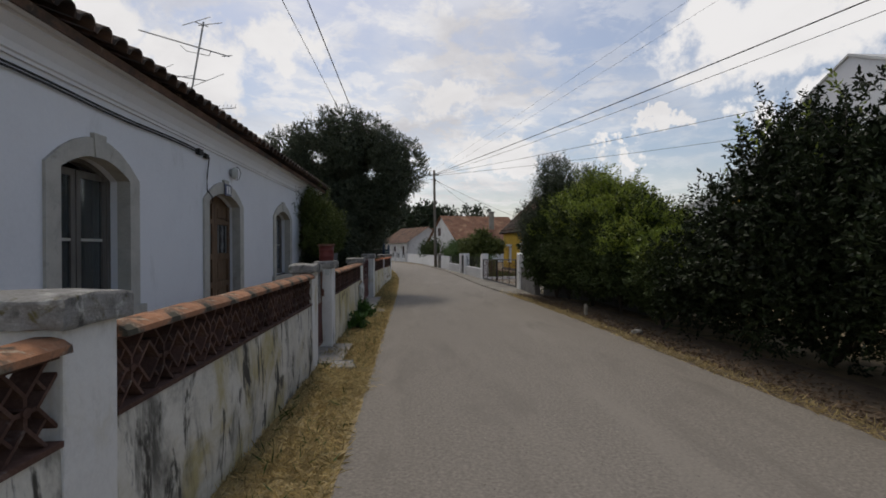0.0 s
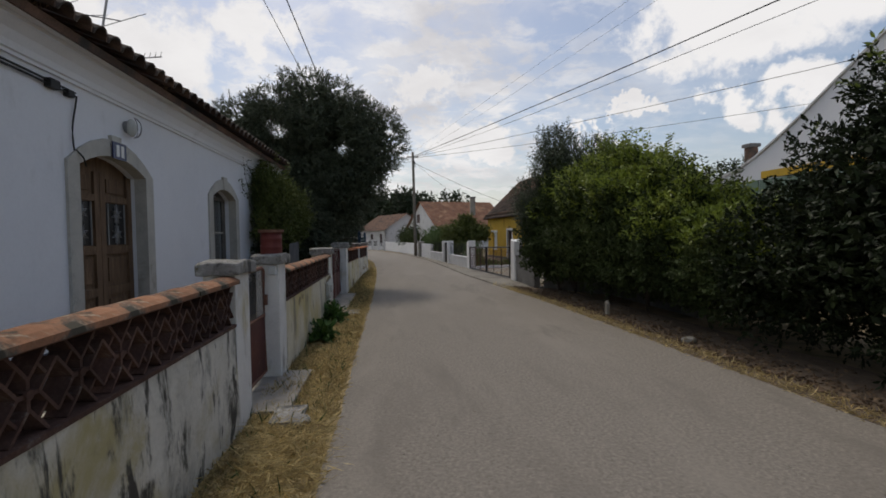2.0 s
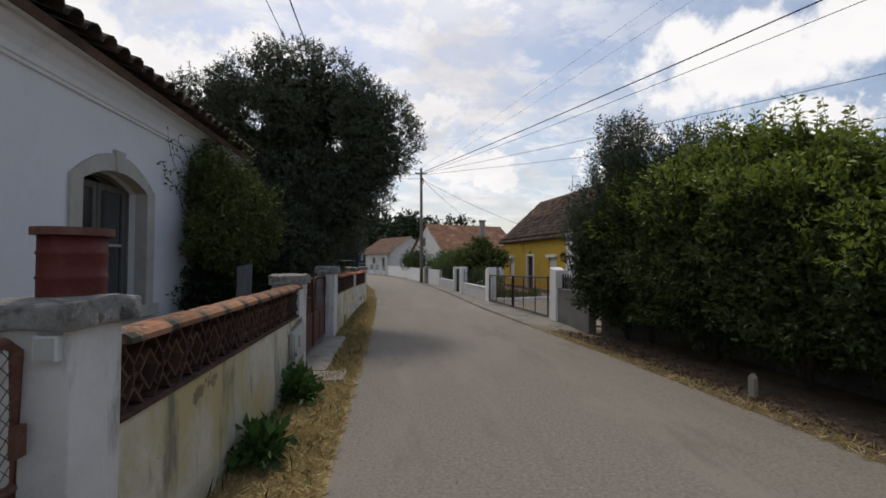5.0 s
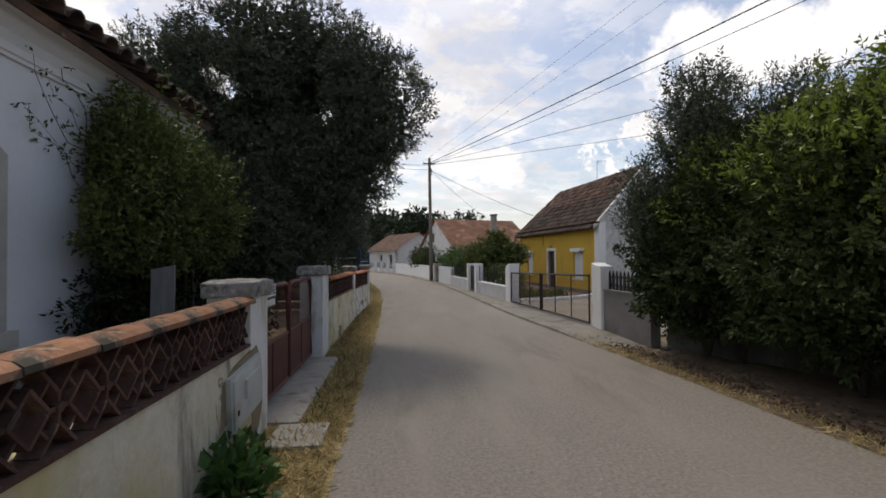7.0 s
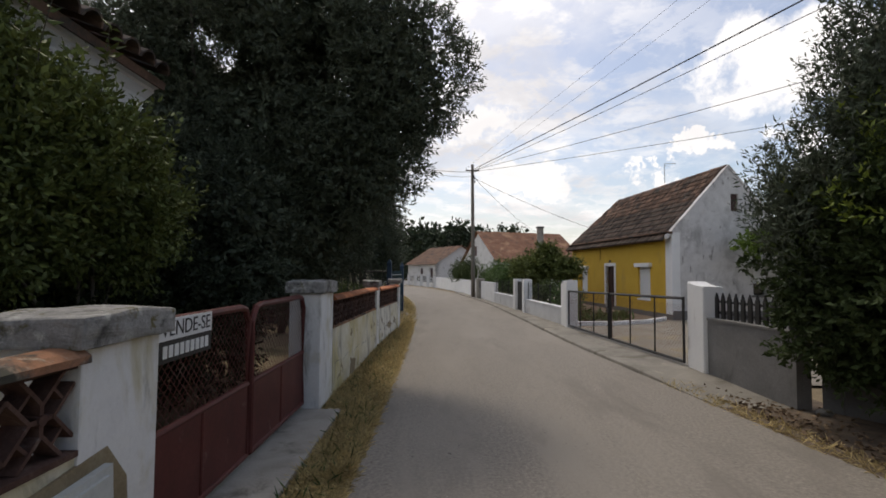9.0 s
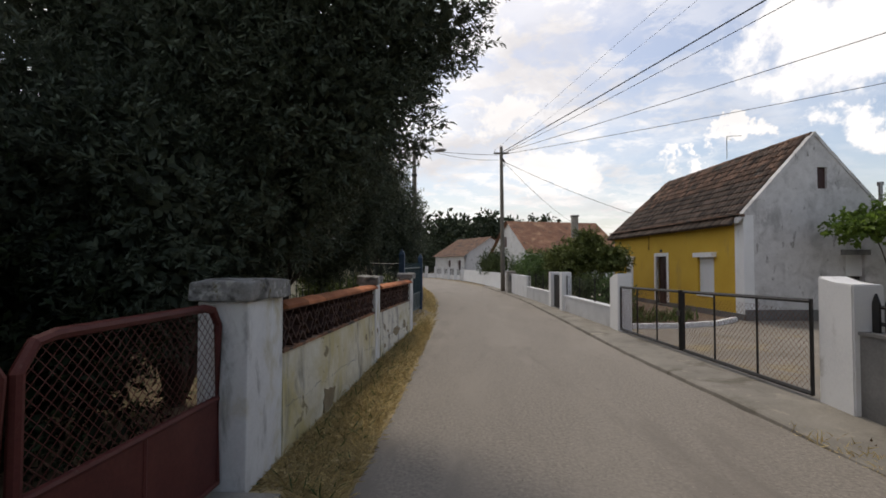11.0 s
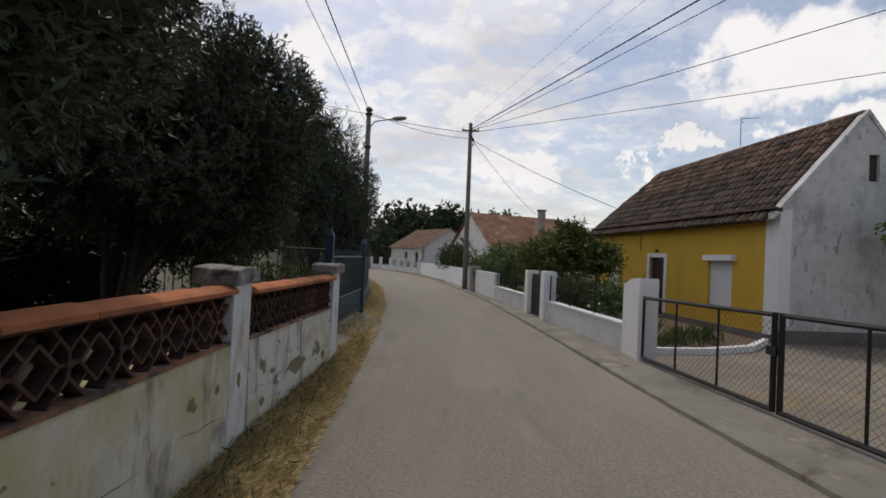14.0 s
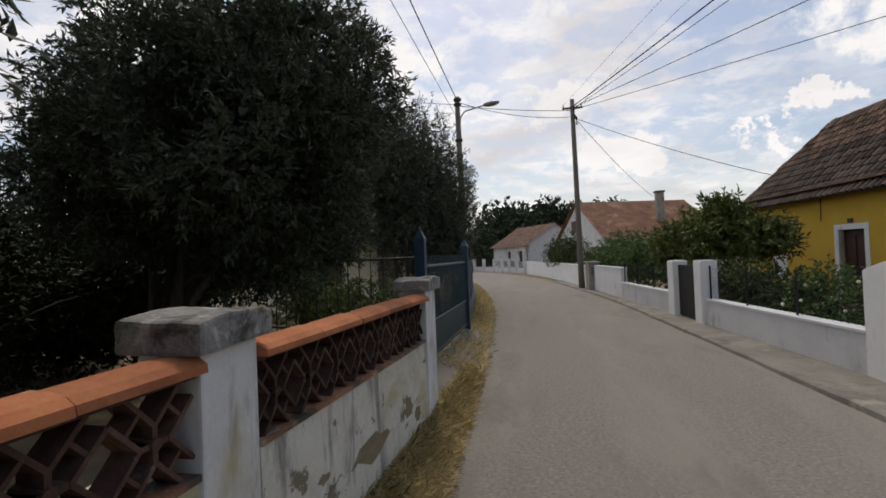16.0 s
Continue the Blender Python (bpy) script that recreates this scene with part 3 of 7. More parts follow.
def tree(name, label, category, base, lobes, trunk_r, count, per, spread, length, width, mat, seed, forks=2, inside=0.4, lump=0.22, upward=0.1, droop=0.15, young=None, group="", split=0.35, fill=900, foot=0.15, gaps=0.0, core=0.74, shoots=0, airy=None):
    """A thing with a trunk and limbs, a crown of leaf sprays, larger inner leaves that close it, and, where given,
    young shoots that also paint the lit top.
    """
    rng = np.random.default_rng(seed)
    t = thing(name, base, label, category, group)
    part("trunk", branches(bmesh.new(), base, lobes, trunk_r, forks, rng, split), trunk_bark, t, smooth=True)
    p, out = lobes_points(rng, lobes, count, inside, lump, seed * 1.7)
    keep = p[:, 2] > foot + 0.12 * np.sin(p[:, 1] * 5.0)
    if gaps:
        hole = np.array([noise.noise(Vector(v) * 1.15 + Vector((seed, 0, 0))) for v in p.tolist()])
        open_up = gaps * np.clip((p[:, 2] - 2.2) / 3.0, 0, 1) * (np.clip(airy - p[:, 0], 0.15, 1) if airy is not None else 1)
        keep &= (hole < 0.32 - open_up) | (rng.random(len(p)) < 0.12)
    P, A, L, W = sprays(rng, p[keep], out[keep], per, spread, length, width, droop, upward)
    vol = np.array([l[1][0] * l[1][1] * l[1][2] for l in lobes]) ** 0.75
    pick = rng.choice(len(lobes), size=int(1.5 * fill) * len(lobes), p=vol / vol.sum())
    d = rng.normal(size=(len(pick), 3))
    d /= np.linalg.norm(d, axis=1, keepdims=True)
    q = np.array([l[0] for l in lobes])[pick] + d * np.array([l[1] for l in lobes])[pick] * (core * rng.random(len(pick)) ** 0.45)[:, None]
    q = q[q[:, 2] > foot + 0.1]
    if gaps:
        hole = np.array([noise.noise(Vector(v) * 1.15 + Vector((seed, 0, 0))) for v in q.tolist()])
        q = q[hole < 0.3 - 1.3 * gaps * np.clip((q[:, 2] - 2.2) / 3.0, 0, 1) * (np.clip(airy - q[:, 0], 0.15, 1) if airy is not None else 1)]
    n = len(q)
    P, A = np.concatenate([P, q]), np.concatenate([A, rng.normal(size=(n, 3))])
    L, W = np.concatenate([L, rng.uniform(1.2, 1.9, n) * max(length, 0.085)]), np.concatenate([W, rng.uniform(0.8, 1.3, n) * max(length, 0.085)])
    tagged(place("crown", leaf_mesh("crown", P, A, L, W, mat), t), kind="stuff")
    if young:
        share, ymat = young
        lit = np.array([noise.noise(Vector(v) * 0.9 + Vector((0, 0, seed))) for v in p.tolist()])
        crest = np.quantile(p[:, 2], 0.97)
        # high, upward-facing points only: young growth and top light share this colour
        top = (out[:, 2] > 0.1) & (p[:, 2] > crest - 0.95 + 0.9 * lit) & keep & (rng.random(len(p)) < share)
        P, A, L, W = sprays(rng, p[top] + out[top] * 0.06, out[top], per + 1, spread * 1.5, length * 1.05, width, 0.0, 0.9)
        place("young_growth", leaf_mesh("young_growth", P, A, L, W, ymat), t, label="yellow-green young shoots that also colour in the lit tops", kind="stuff")
    if shoots:
        upper = np.nonzero((out[:, 2] > 0.55) & keep & (p[:, 2] > np.quantile(p[:, 2], 0.9)))[0]
        stems, lp, la = bmesh.new(), [], []
        for i in rng.choice(upper, size=min(shoots, len(upper)), replace=False):
            tip = Vector((rng.normal() * 0.16, rng.normal() * 0.16, 1.0)).normalized()
            reach, root = rng.uniform(0.35, 0.85), Vector(p[i]) - tip * 0.1
            tube(stems, [root, root + tip * reach * 0.6, root + tip * (reach + 0.12) + Vector((rng.normal() * 0.03, rng.normal() * 0.03, 0))], 0.006, 4, 0.002)
            for k in range(int(reach * 34)):
                turn = 2.4 * k + rng.uniform(0, 1)
                lp.append(root + tip * (0.1 + k / 34.0))
                la.append((math.cos(turn), math.sin(turn), rng.uniform(-0.15, 0.7)))
        part("shoot_stems", stems, trunk_bark, t, kind="stuff")
        m = len(lp)
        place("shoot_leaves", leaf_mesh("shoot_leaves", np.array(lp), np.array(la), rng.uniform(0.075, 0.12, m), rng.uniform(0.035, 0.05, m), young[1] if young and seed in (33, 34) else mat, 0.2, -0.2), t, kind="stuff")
    return t


# ---- ground ----
road_left = curve_of([(-40, 0.3), (-15, 0.0), (-5, -0.07), (5, -0.11), (10, -0.13), (14, -0.22), (16, -0.27), (20, -0.45), (25, -0.8), (31, -1.5), (40, -3.2), (50, -6.0), (60, -10.5), (72, -19.0), (90, -34.0)])
road_right = curve_of([(-40, 5.3), (-15, 5.1), (-5, 4.9), (0, 4.7), (5, 4.5), (8, 4.22), (11, 3.95), (13.5, 3.68), (16, 3.58), (19, 3.47), (24, 3.22), (28, 3.0), (34, 2.3), (42, 1.2), (52, -1.4), (60, -4.6), (72, -12.5), (90, -27.0)])
wall_line = curve_of([(8, 5.1), (11, 4.92), (17.6, 4.28), (24, 3.7), (30, 3.1), (36, 2.45), (44, 1.5), (52, -0.2), (60, -3.2), (70, -9.5)])

fence_x = curve_of([(-30, -0.95), (7, -0.95), (9.0, -0.93), (12.6, -0.8), (15.7, -0.6), (18, -0.45)])


def bank(y):
    """How high the verge stands against the garden wall."""
    k = min(1.0, max(0.0, (y - 8.5) / 7.0))
    return 0.22 * k * k * (3 - 2 * k)


bm = bmesh.new()
bmesh.ops.create_grid(bm, x_segments=60, y_segments=60, size=600)
for v in bm.verts:
    far = max(0.0, v.co.length - 90)
    v.co.z = -0.03 + (0.012 * far * (0.6 + 0.5 * noise.noise(v.co * 0.006)) if v.co.y > 40 else 0)
tagged(part("ground", bm, earth), "dry brown earth and thin grass beyond the lane", "ground", "", "structure")
tagged(part("road", strip(bmesh.new(), road_left, road_right, 0.0, -40, 88, 320, 0.02), asphalt), "worn grey asphalt lane with no markings", "road", "", "structure")
tagged(part("verge_straw", strip(bmesh.new(), lambda y: fence_x(y) - 0.06, lambda y: road_left(y) + 0.03, -0.008, -14, 17.5, 90, 0, bank), straw_soil), "strip of dry straw-coloured grass beside the lane", "verge", "", "structure")
tagged(part("verge_litter", strip(bmesh.new(), lambda y: road_right(y) - 0.03, lambda y: road_right(y) + 1.6, -0.008, -14, 10.3, 60), litter_soil), "strip of bare soil and dead leaves under the hedge", "verge", "", "structure")
tagged(part("verge_bend", strip(bmesh.new(), lambda y: road_left(y) - 1.2, lambda y: road_left(y) + 0.03, -0.008, 17.5, 70, 70, 0, bank), straw_soil), "strip of dry grass along the bend", "verge", "", "structure")


def scatter_grass(name, label, n, xs, y0, y1, mat, length, lie, seed, width=0.006):
    rng = np.random.default_rng(seed)
    y = rng.uniform(y0, y1, n)
    a = np.array([xs(v) for v in y.tolist()])
    clump = np.array([noise.noise(Vector((v * 1.9, seed, 0))) for v in y.tolist()])
    u = rng.random(n) ** (1.0 + 0.4 * clump)
    x = a[:, 0] + (a[:, 1] - a[:, 0]) * u
    p = np.stack([x, y, -0.008 + (1 - u) * (np.array([bank(v) for v in y.tolist()]) if seed in (3, 5, 6) else 0.0)], 1)
    al = np.stack([rng.normal(size=n) * lie, rng.normal(size=n) * lie, np.abs(rng.normal(size=n)) * 0.6 + 0.25], 1)
    L = length * rng.uniform(0.5, 1.4, n) * (1 + 0.4 * clump)
    ob = new(name, leaf_mesh(name, p, al, L, width * rng.uniform(0.7, 1.5, n), mat, 0.1, -0.15))
    return tagged(ob, label, "grass", "", "stuff")


scatter_grass("dry_grass", "dry yellow grass along the foot of the garden wall", 64000, lambda y: (-0.6 if 5.0 < y < 8.5 else fence_x(y) - 0.02, road_left(y) - 0.02), -10, 17.5, straw, 0.1, 1.9, 3, 0.0042)
scatter_grass("dry_grass", "thin dry grass along the edge of the lane by the hedge", 5000, lambda y: (road_right(y) - 0.02, road_right(y) + 0.32), -8, 10.2, straw, 0.1, 1.6, 4)
scatter_grass("dry_grass", "dry grass along the bend by the blue fence", 6000, lambda y: (road_left(y) - 0.75, road_left(y) + 0.04), 17.5, 42, straw, 0.16, 1.2, 5, 0.012)
scatter_grass("green_grass", "a few green blades among the dry grass", 1500, lambda y: (-0.6 if 5.0 < y < 8.5 else fence_x(y) - 0.02, road_left(y) - 0.1), -6, 17, weed_leaf, 0.13, 0.8, 6, 0.005)
rng = np.random.default_rng(8)
n = 5200
yy = rng.uniform(-9, 10, n)
xx = np.array([road_right(v) for v in yy.tolist()]) + 0.25 + np.abs(rng.normal(size=n)) * 0.45
tagged(new("leaf_litter", leaf_mesh("leaf_litter", np.stack([xx, yy, np.full(n, 0.0)], 1), np.stack([rng.normal(size=n), rng.normal(size=n), rng.random(n) * 0.35], 1), rng.uniform(0.04, 0.09, n), rng.uniform(0.02, 0.04, n), litter)),
       "brown dead leaves and twigs under the hedge", "dead leaves", "", "stuff")

# pavement strip on the far side, with a low kerb
bm = bmesh.new()
prev = None
for i in range(90):
    y = 8.6 + 31.4 * i / 89
    inner, outer = road_right(y), wall_line(y) + 0.25
    wob = 0.03 * noise.noise(Vector((y * 1.3, 0, 0)))
    low = min(1.0, max(0.0, (y - 8.6) / 2.0))
    row = [bm.verts.new(c) for c in ((inner + wob, y, -0.02), (inner + 0.015 + wob, y, -0.012 + 0.057 * low), (inner + 0.05 + wob, y, -0.012 + 0.072 * low), (outer, y, -0.012 + 0.087 * low))]
    if prev:
        for k in range(3):
            bm.faces.new((prev[k], prev[k + 1], row[k + 1], row[k]))
    prev = row
tagged(part("pavement", bm, kerb_concrete), "cracked raised concrete strip between lane and garden walls", "pavement", "", "structure")

# ---- garden wall beside the lane ----
FX, BX = -0.95, -1.33  # road face and back of the garden wall
PIERS = [(-11.6, -11.2, 1.45, 0.12), (-6.97, -6.6, 1.47, 0.13), (-2.04, -1.62, 1.45, 0.11), (-0.36, 0.02, 1.45, 0.11), (4.52, 5.08, 1.38, 0.13), (8.41, 9.08, 1.43, 0.15), (12.46, 12.82, 1.38, 0.12), (15.32, 15.74, 1.38, 0.11)]


def pier(y0, y1, top, cap, label):
    BX = -1.22 if -2.1 < y0 < 0 else -1.2 if y0 > 10 else -1.33
    sx = fence_x((y0 + y1) / 2) - FX
    t = thing("wall_pier", (-1.14 + sx, (y0 + y1) / 2, -0.03), label, "wall pier", "piers of the garden wall")
    bm = bmesh.new()
    box(bm, (BX + sx, y0, -0.05), (FX + sx + 0.012, y1, top), 0.012)
    part("body", bm, pier_white, t)
    bm = bmesh.new()
    box(bm, (BX + sx - 0.04, y0 - 0.062, top), (FX + sx + 0.062, y1 + 0.062, top + cap), 0.018)
    bmesh.ops.subdivide_edges(bm, edges=[e for e in bm.edges if e.calc_length() > 0.08], cuts=5, use_grid_fill=True)
    for v in bm.verts:
        v.co += noise.noise_vector(v.co * 5.0) * 0.014 + noise.noise_vector(v.co * 19.0) * 0.008
        if v.co.z > top + cap - 0.03:
            w = (abs(v.co.y - (y0 + y1) / 2) / ((y1 - y0) / 2 + 0.062)) ** 2
            v.co.z += 0.022 * (1 - w)
    part("cap", bm, cap_stone, t, "rough grey stone cap with moss")
    return t


for k, (y0, y1, top, cap) in enumerate(PIERS):
    pier(y0, y1, top, cap, ["white wall pier with a mossy stone cap", "white wall pier with a lichen-covered stone cap", "limewashed pier at the hinge side of a small gate", "limewashed pier that carries a red drum",
                            "white pier with a stone cap beside the red gate", "broad white pier with a thick stone cap", "narrow white pier between two lattice panels", "last white pier of the garden wall"][k])

# one clay lattice block: a star with four arms, each of two open cells
TILE, TILE_H = 0.325, 0.345


def bar(bm, a, b, w, depth):
    a, b = Vector((0, *a)), Vector((0, *b))
    d = (b - a).normalized()
    s = Vector((0, -d.z, d.y)) * w / 2
    q = [a - s, b - s, b + s, a + s]
    f = [bm.verts.new(p + Vector((depth / 2, 0, 0))) for p in q]
    g = [bm.verts.new(p - Vector((depth / 2, 0, 0))) for p in q]
    bm.faces.new(f)
    bm.faces.new(g[::-1])
    for i in range(4):
        bm.faces.new((f[i], g[i], g[(i + 1) % 4], f[(i + 1) % 4]))


bm = bmesh.new()
hw, hh, e = TILE / 2, TILE_H / 2, 0.35
for sy in (1, -1):
    for sz in (1, -1):
        q = lambda u, v: (sy * hw * u, sz * hh * v)  # noqa: E731
        bar(bm, q(e, 0), q(1, 1 - e), 0.016, 0.1)
        bar(bm, q(0, e), q(1 - e, 1), 0.016, 0.098)
        bar(bm, q(0.5 + e / 2, 0.5 - e / 2), q(0.5 - e / 2, 0.5 + e / 2), 0.014, 0.09)
        bar(bm, q(0, 0), q(0, e), 0.02, 0.094) if sy > 0 else bar(bm, q(0, 0), q(e, 0), 0.02, 0.092)
        if sy > 0 and sz > 0:
            bar(bm, (0, 0), (hw * e, 0), 0.02, 0.093)
boss = bmesh.ops.create_cone(bm, segments=8, radius1=0.03, radius2=0.022, depth=0.11, cap_ends=True, matrix=Matrix.Rotation(math.pi / 2, 4, "Y"))
block_mesh = mesh_from("lattice_block", bm, lattice_clay)


def coping_mesh(length, mat):
    bm = bmesh.new()
    prof = [(-0.115, 0.0), (-0.112, 0.028), (-0.08, 0.048), (-0.03, 0.06), (0.03, 0.06), (0.08, 0.048), (0.112, 0.028), (0.115, 0.0)]
    rows = [[bm.verts.new((x * (1 + 0.05 * k), (k - 0.5) * length, z * (1 + 0.12 * k))) for x, z in prof] for k in (0, 1)]
    for i in range(len(prof) - 1):
        bm.faces.new((rows[0][i], rows[0][i + 1], rows[1][i + 1], rows[1][i]))
    bm.faces.new((rows[0][0], rows[1][0], rows[1][-1], rows[0][-1]))
    bm.faces.new(rows[0][::-1])
    bm.faces.new(rows[1])
    return mesh_from("coping_tile", bm, mat)


def wall_section(y0, y1, base_top, label):
    t = thing("garden_wall", (-1.14, (y0 + y1) / 2, -0.03), label, "garden wall", "sections of the garden wall", "structure")
    bm = bmesh.new()
    n = max(2, int((y1 - y0) / 0.3))
    for i in range(n):
        a, b = y0 + (y1 - y0) * i / n, y0 + (y1 - y0) * (i + 1) / n
        q = 0.006 * noise.noise(Vector((a * 3, 0, 0)))
        r = 0.006 * noise.noise(Vector((b * 3, 0, 0)))
        fa, fb = fence_x(a) - FX, fence_x(b) - FX
        c = [(FX + q + fa, a), (FX + r + fb, b), (BX + fb, b), (BX + fa, a)]
        lo = [bm.verts.new((x, y, -0.05)) for x, y in c]
        mid = [bm.verts.new((x + (0.02 if k < 2 else 0), y, 0.22 + 0.03 * noise.noise(Vector((y, 3, 0))))) for k, (x, y) in enumerate(c)]
        hi = [bm.verts.new((x, y, base_top)) for x, y in c]
        for u, v in ((lo, mid), (mid, hi)):
            for k in range(4):
                bm.faces.new((u[k], u[(k + 1) % 4], v[(k + 1) % 4], v[k]))
        bm.faces.new(hi)
    bmesh.ops.remove_doubles(bm, verts=bm.verts, dist=0.0005)
    part("base", bm, blackened_lime if y0 < -2 else flaked_lime if y0 > 12 else old_lime, t, "peeling limewashed base with yellow and black stains")
    lay = lambda s, d, z: Vector((fence_x(s) + d, s, z))  # noqa: E731
    bm = bmesh.new()
    prism(bm, [(y0, base_top), (y1, base_top), (y1, base_top + 0.025), (y0, base_top + 0.025)], -0.13, 0.015, lay)
    part("sill_tile", bm, lattice_clay if y0 < 5 else weathered_coping, t, "thin clay sill under the lattice")
    turn = -math.degrees(math.atan2(fence_x(y1) - fence_x(y0), y1 - y0))
    cols = max(1, round((y1 - y0) / TILE))
    step = (y1 - y0) / cols
    z0 = base_top + 0.025 + TILE_H / 2
    for c in range(cols):
        yc = y0 + (c + 0.5) * step
        o = place("lattice_block", block_mesh, t, (fence_x(yc) - 0.06, yc, z0), turn)
        o.scale = (1, step / TILE, 1)
    top = base_top + 0.025 + TILE_H
    bm = bmesh.new()
    prism(bm, [(y0, top), (y1, top), (y1, top + 0.02), (y0, top + 0.02)], -0.12, 0.0, lay)
    part("top_rail", bm, lattice_clay, t)
    m = max(1, round((y1 - y0) / 0.46))
    me = coping_mesh((y1 - y0) / m - 0.012, weathered_coping if y0 < 4 else terracotta)
    for i in range(m):
        yc = y0 + (i + 0.5) * (y1 - y0) / m
        place("coping_tile", me, t, (fence_x(yc) - 0.06, yc, top + 0.02 + random.uniform(0, 0.006)), turn + random.uniform(-1.2, 1.2))
    return t


for a, b, label in ((0, 1, "stained wall section with a clay lattice"), (1, 2, "blackened limewash wall with clay lattice and orange coping"), (3, 4, "pale limewash wall with clay lattice and tiled coping"),
                    (5, 6, "yellowed cracked wall with clay lattice and coping"), (6, 7, "flaking wall section with clay lattice and orange coping")):
    wall_section(PIERS[a][1], PIERS[b][0], {3: 0.93, 5: 0.92, 6: 0.9}.get(a, 0.98), label)

# cracks along the plaster and patches where it has fallen off
rnd = random.Random(77)
for y0, y1, z in ((9.15, 12.4, 0.42), (12.9, 15.25, 0.43)):
    t = thing("plaster_crack", (fence_x((y0 + y1) / 2), (y0 + y1) / 2, z), "long dark crack through the limewashed plaster", "crack", "", "structure")
    for a, b in ((y0, y0 + 0.35 * (y1 - y0)), (y0 + 0.38 * (y1 - y0), y1)):
        n = 22
        pts = [(fence_x(a + (b - a) * i / n) + 0.012, a + (b - a) * i / n, z + 0.018 * rnd.uniform(-1, 1) + 0.02 * math.sin(i * 0.5)) for i in range(n + 1)]
        part("crack_line", tube(bmesh.new(), pts, 0.005, 4, 0.003), dark_render, t)
for y, z, w, h in ((10.3, 0.2, 0.34, 0.22), (11.95, 0.6, 0.1, 0.12), (12.3, 0.62, 0.05, 0.07), (14.0, 0.42, 0.42, 0.13), (14.75, 0.45, 0.16, 0.15), (13.35, 0.52, 0.1, 0.05), (12.63, 0.62, 0.05, 0.1), (15.0, 0.34, 0.12, 0.1), (13.1, 0.3, 0.09, 0.07)):
    bm = bmesh.new()
    n = 14
    off = 0.016 if 12.46 < y < 12.82 else 0.004 + 0.02 * max(0.0, 1 - abs(z - 0.22) / 0.5)
    ring = []
    for k in range(n):
        q = 2 * math.pi * k / n
        r = rnd.uniform(0.4, 0.8)
        ring.append((y + w * r * math.cos(q), z + h * r * math.sin(q)))
    prism(bm, ring, -0.03, off, lambda s, d, zz: Vector((fence_x(s) + d, s, zz)))
    tagged(part("bare_patch", bm, bare_patch), "brown patch of bare mortar where plaster fell off", "bare patch", "bare patches of the wall", "structure")


# ---- white house behind the garden wall ----
HX = -2.81
def house_axes(s, d, z):
    return Vector((HX - d, s, z))


house = thing("white_house", (-6.3, 0.0, -0.03), "low white limewashed house with clay tile roof", "house")
H0, H1, WALL_TOP = -8.5, 7.5, 3.42
HOLES = [(-4.36, -3.25, 1.14, 2.6, 0.18), (-1.08, 0.3, 0.3, 2.6, 0.18), (2.72, 4.02, 1.15, 2.58, 0.17)]
bm = wall_with_holes(bmesh.new(), house_axes, H0, H1, -0.05, WALL_TOP, 0.0, 0.4, HOLES)
part("wall_front", bm, house_white, house, "white limewashed front wall")
bm = bmesh.new()
box(bm, (-9.8, H0, -0.05), (-9.4, H1, WALL_TOP))
box(bm, (-9.4, H0, -0.05), (HX - 0.4, H0 + 0.4, WALL_TOP))
box(bm, (-9.4, H1 - 0.4, -0.05), (HX - 0.4, H1, WALL_TOP))
part("wall_back", bm, house_white, house)
# floor, ceiling and partition, with indoor shade put into their colour
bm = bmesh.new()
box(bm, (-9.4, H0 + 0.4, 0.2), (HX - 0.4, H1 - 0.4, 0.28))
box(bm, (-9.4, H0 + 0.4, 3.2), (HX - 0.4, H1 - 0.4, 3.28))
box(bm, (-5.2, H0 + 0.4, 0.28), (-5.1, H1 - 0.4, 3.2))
part("inner_rooms", bm, room_shade, house, "plain rooms behind the panes, near-black to paint their shade")
# stepped, hollowed cornice under the eaves
bm = bmesh.new()
prof = [(0.0, 3.42), (0.03, 3.42), (0.03, 3.45), (0.05, 3.46), (0.06, 3.52), (0.1, 3.6), (0.17, 3.66), (0.19, 3.67), (0.19, 3.71), (0.24, 3.72), (0.24, 3.77), (-0.35, 3.77), (-0.35, 3.42)]
a = [bm.verts.new((HX + x, H0, z)) for x, z in prof]
b = [bm.verts.new((HX + x, H1 + 0.15, z)) for x, z in prof]
bm.faces.new(a)
bm.faces.new(b[::-1])
for i in range(len(prof)):
    bm.faces.new((a[i], b[i], b[(i + 1) % len(prof)], a[(i + 1) % len(prof)]))
part("cornice", bm, house_white, house, "moulded white cornice under the eaves")


def half_tile(length, r0, r1, mat, sides=6):
    """One curved clay tile that lies along +y from 0 to length, wide end first."""
    bm = bmesh.new()
    rows = []
    for k, (y, r) in enumerate(((0.0, r0), (length, r1))):
        for t in (1.0, 0.84):
            rows.append([bm.verts.new((r * t * math.cos(math.pi * i / sides), y, r * t * math.sin(math.pi * i / sides))) for i in range(sides + 1)])
    for i in range(sides):
        bm.faces.new((rows[0][i], rows[0][i + 1], rows[2][i + 1], rows[2][i]))
        bm.faces.new((rows[1][i], rows[1][i + 1], rows[0][i + 1], rows[0][i]))
        bm.faces.new((rows[3][i], rows[3][i + 1], rows[1][i + 1], rows[1][i]))
    me = mesh_from("roof_tile", bm, mat)
    return me


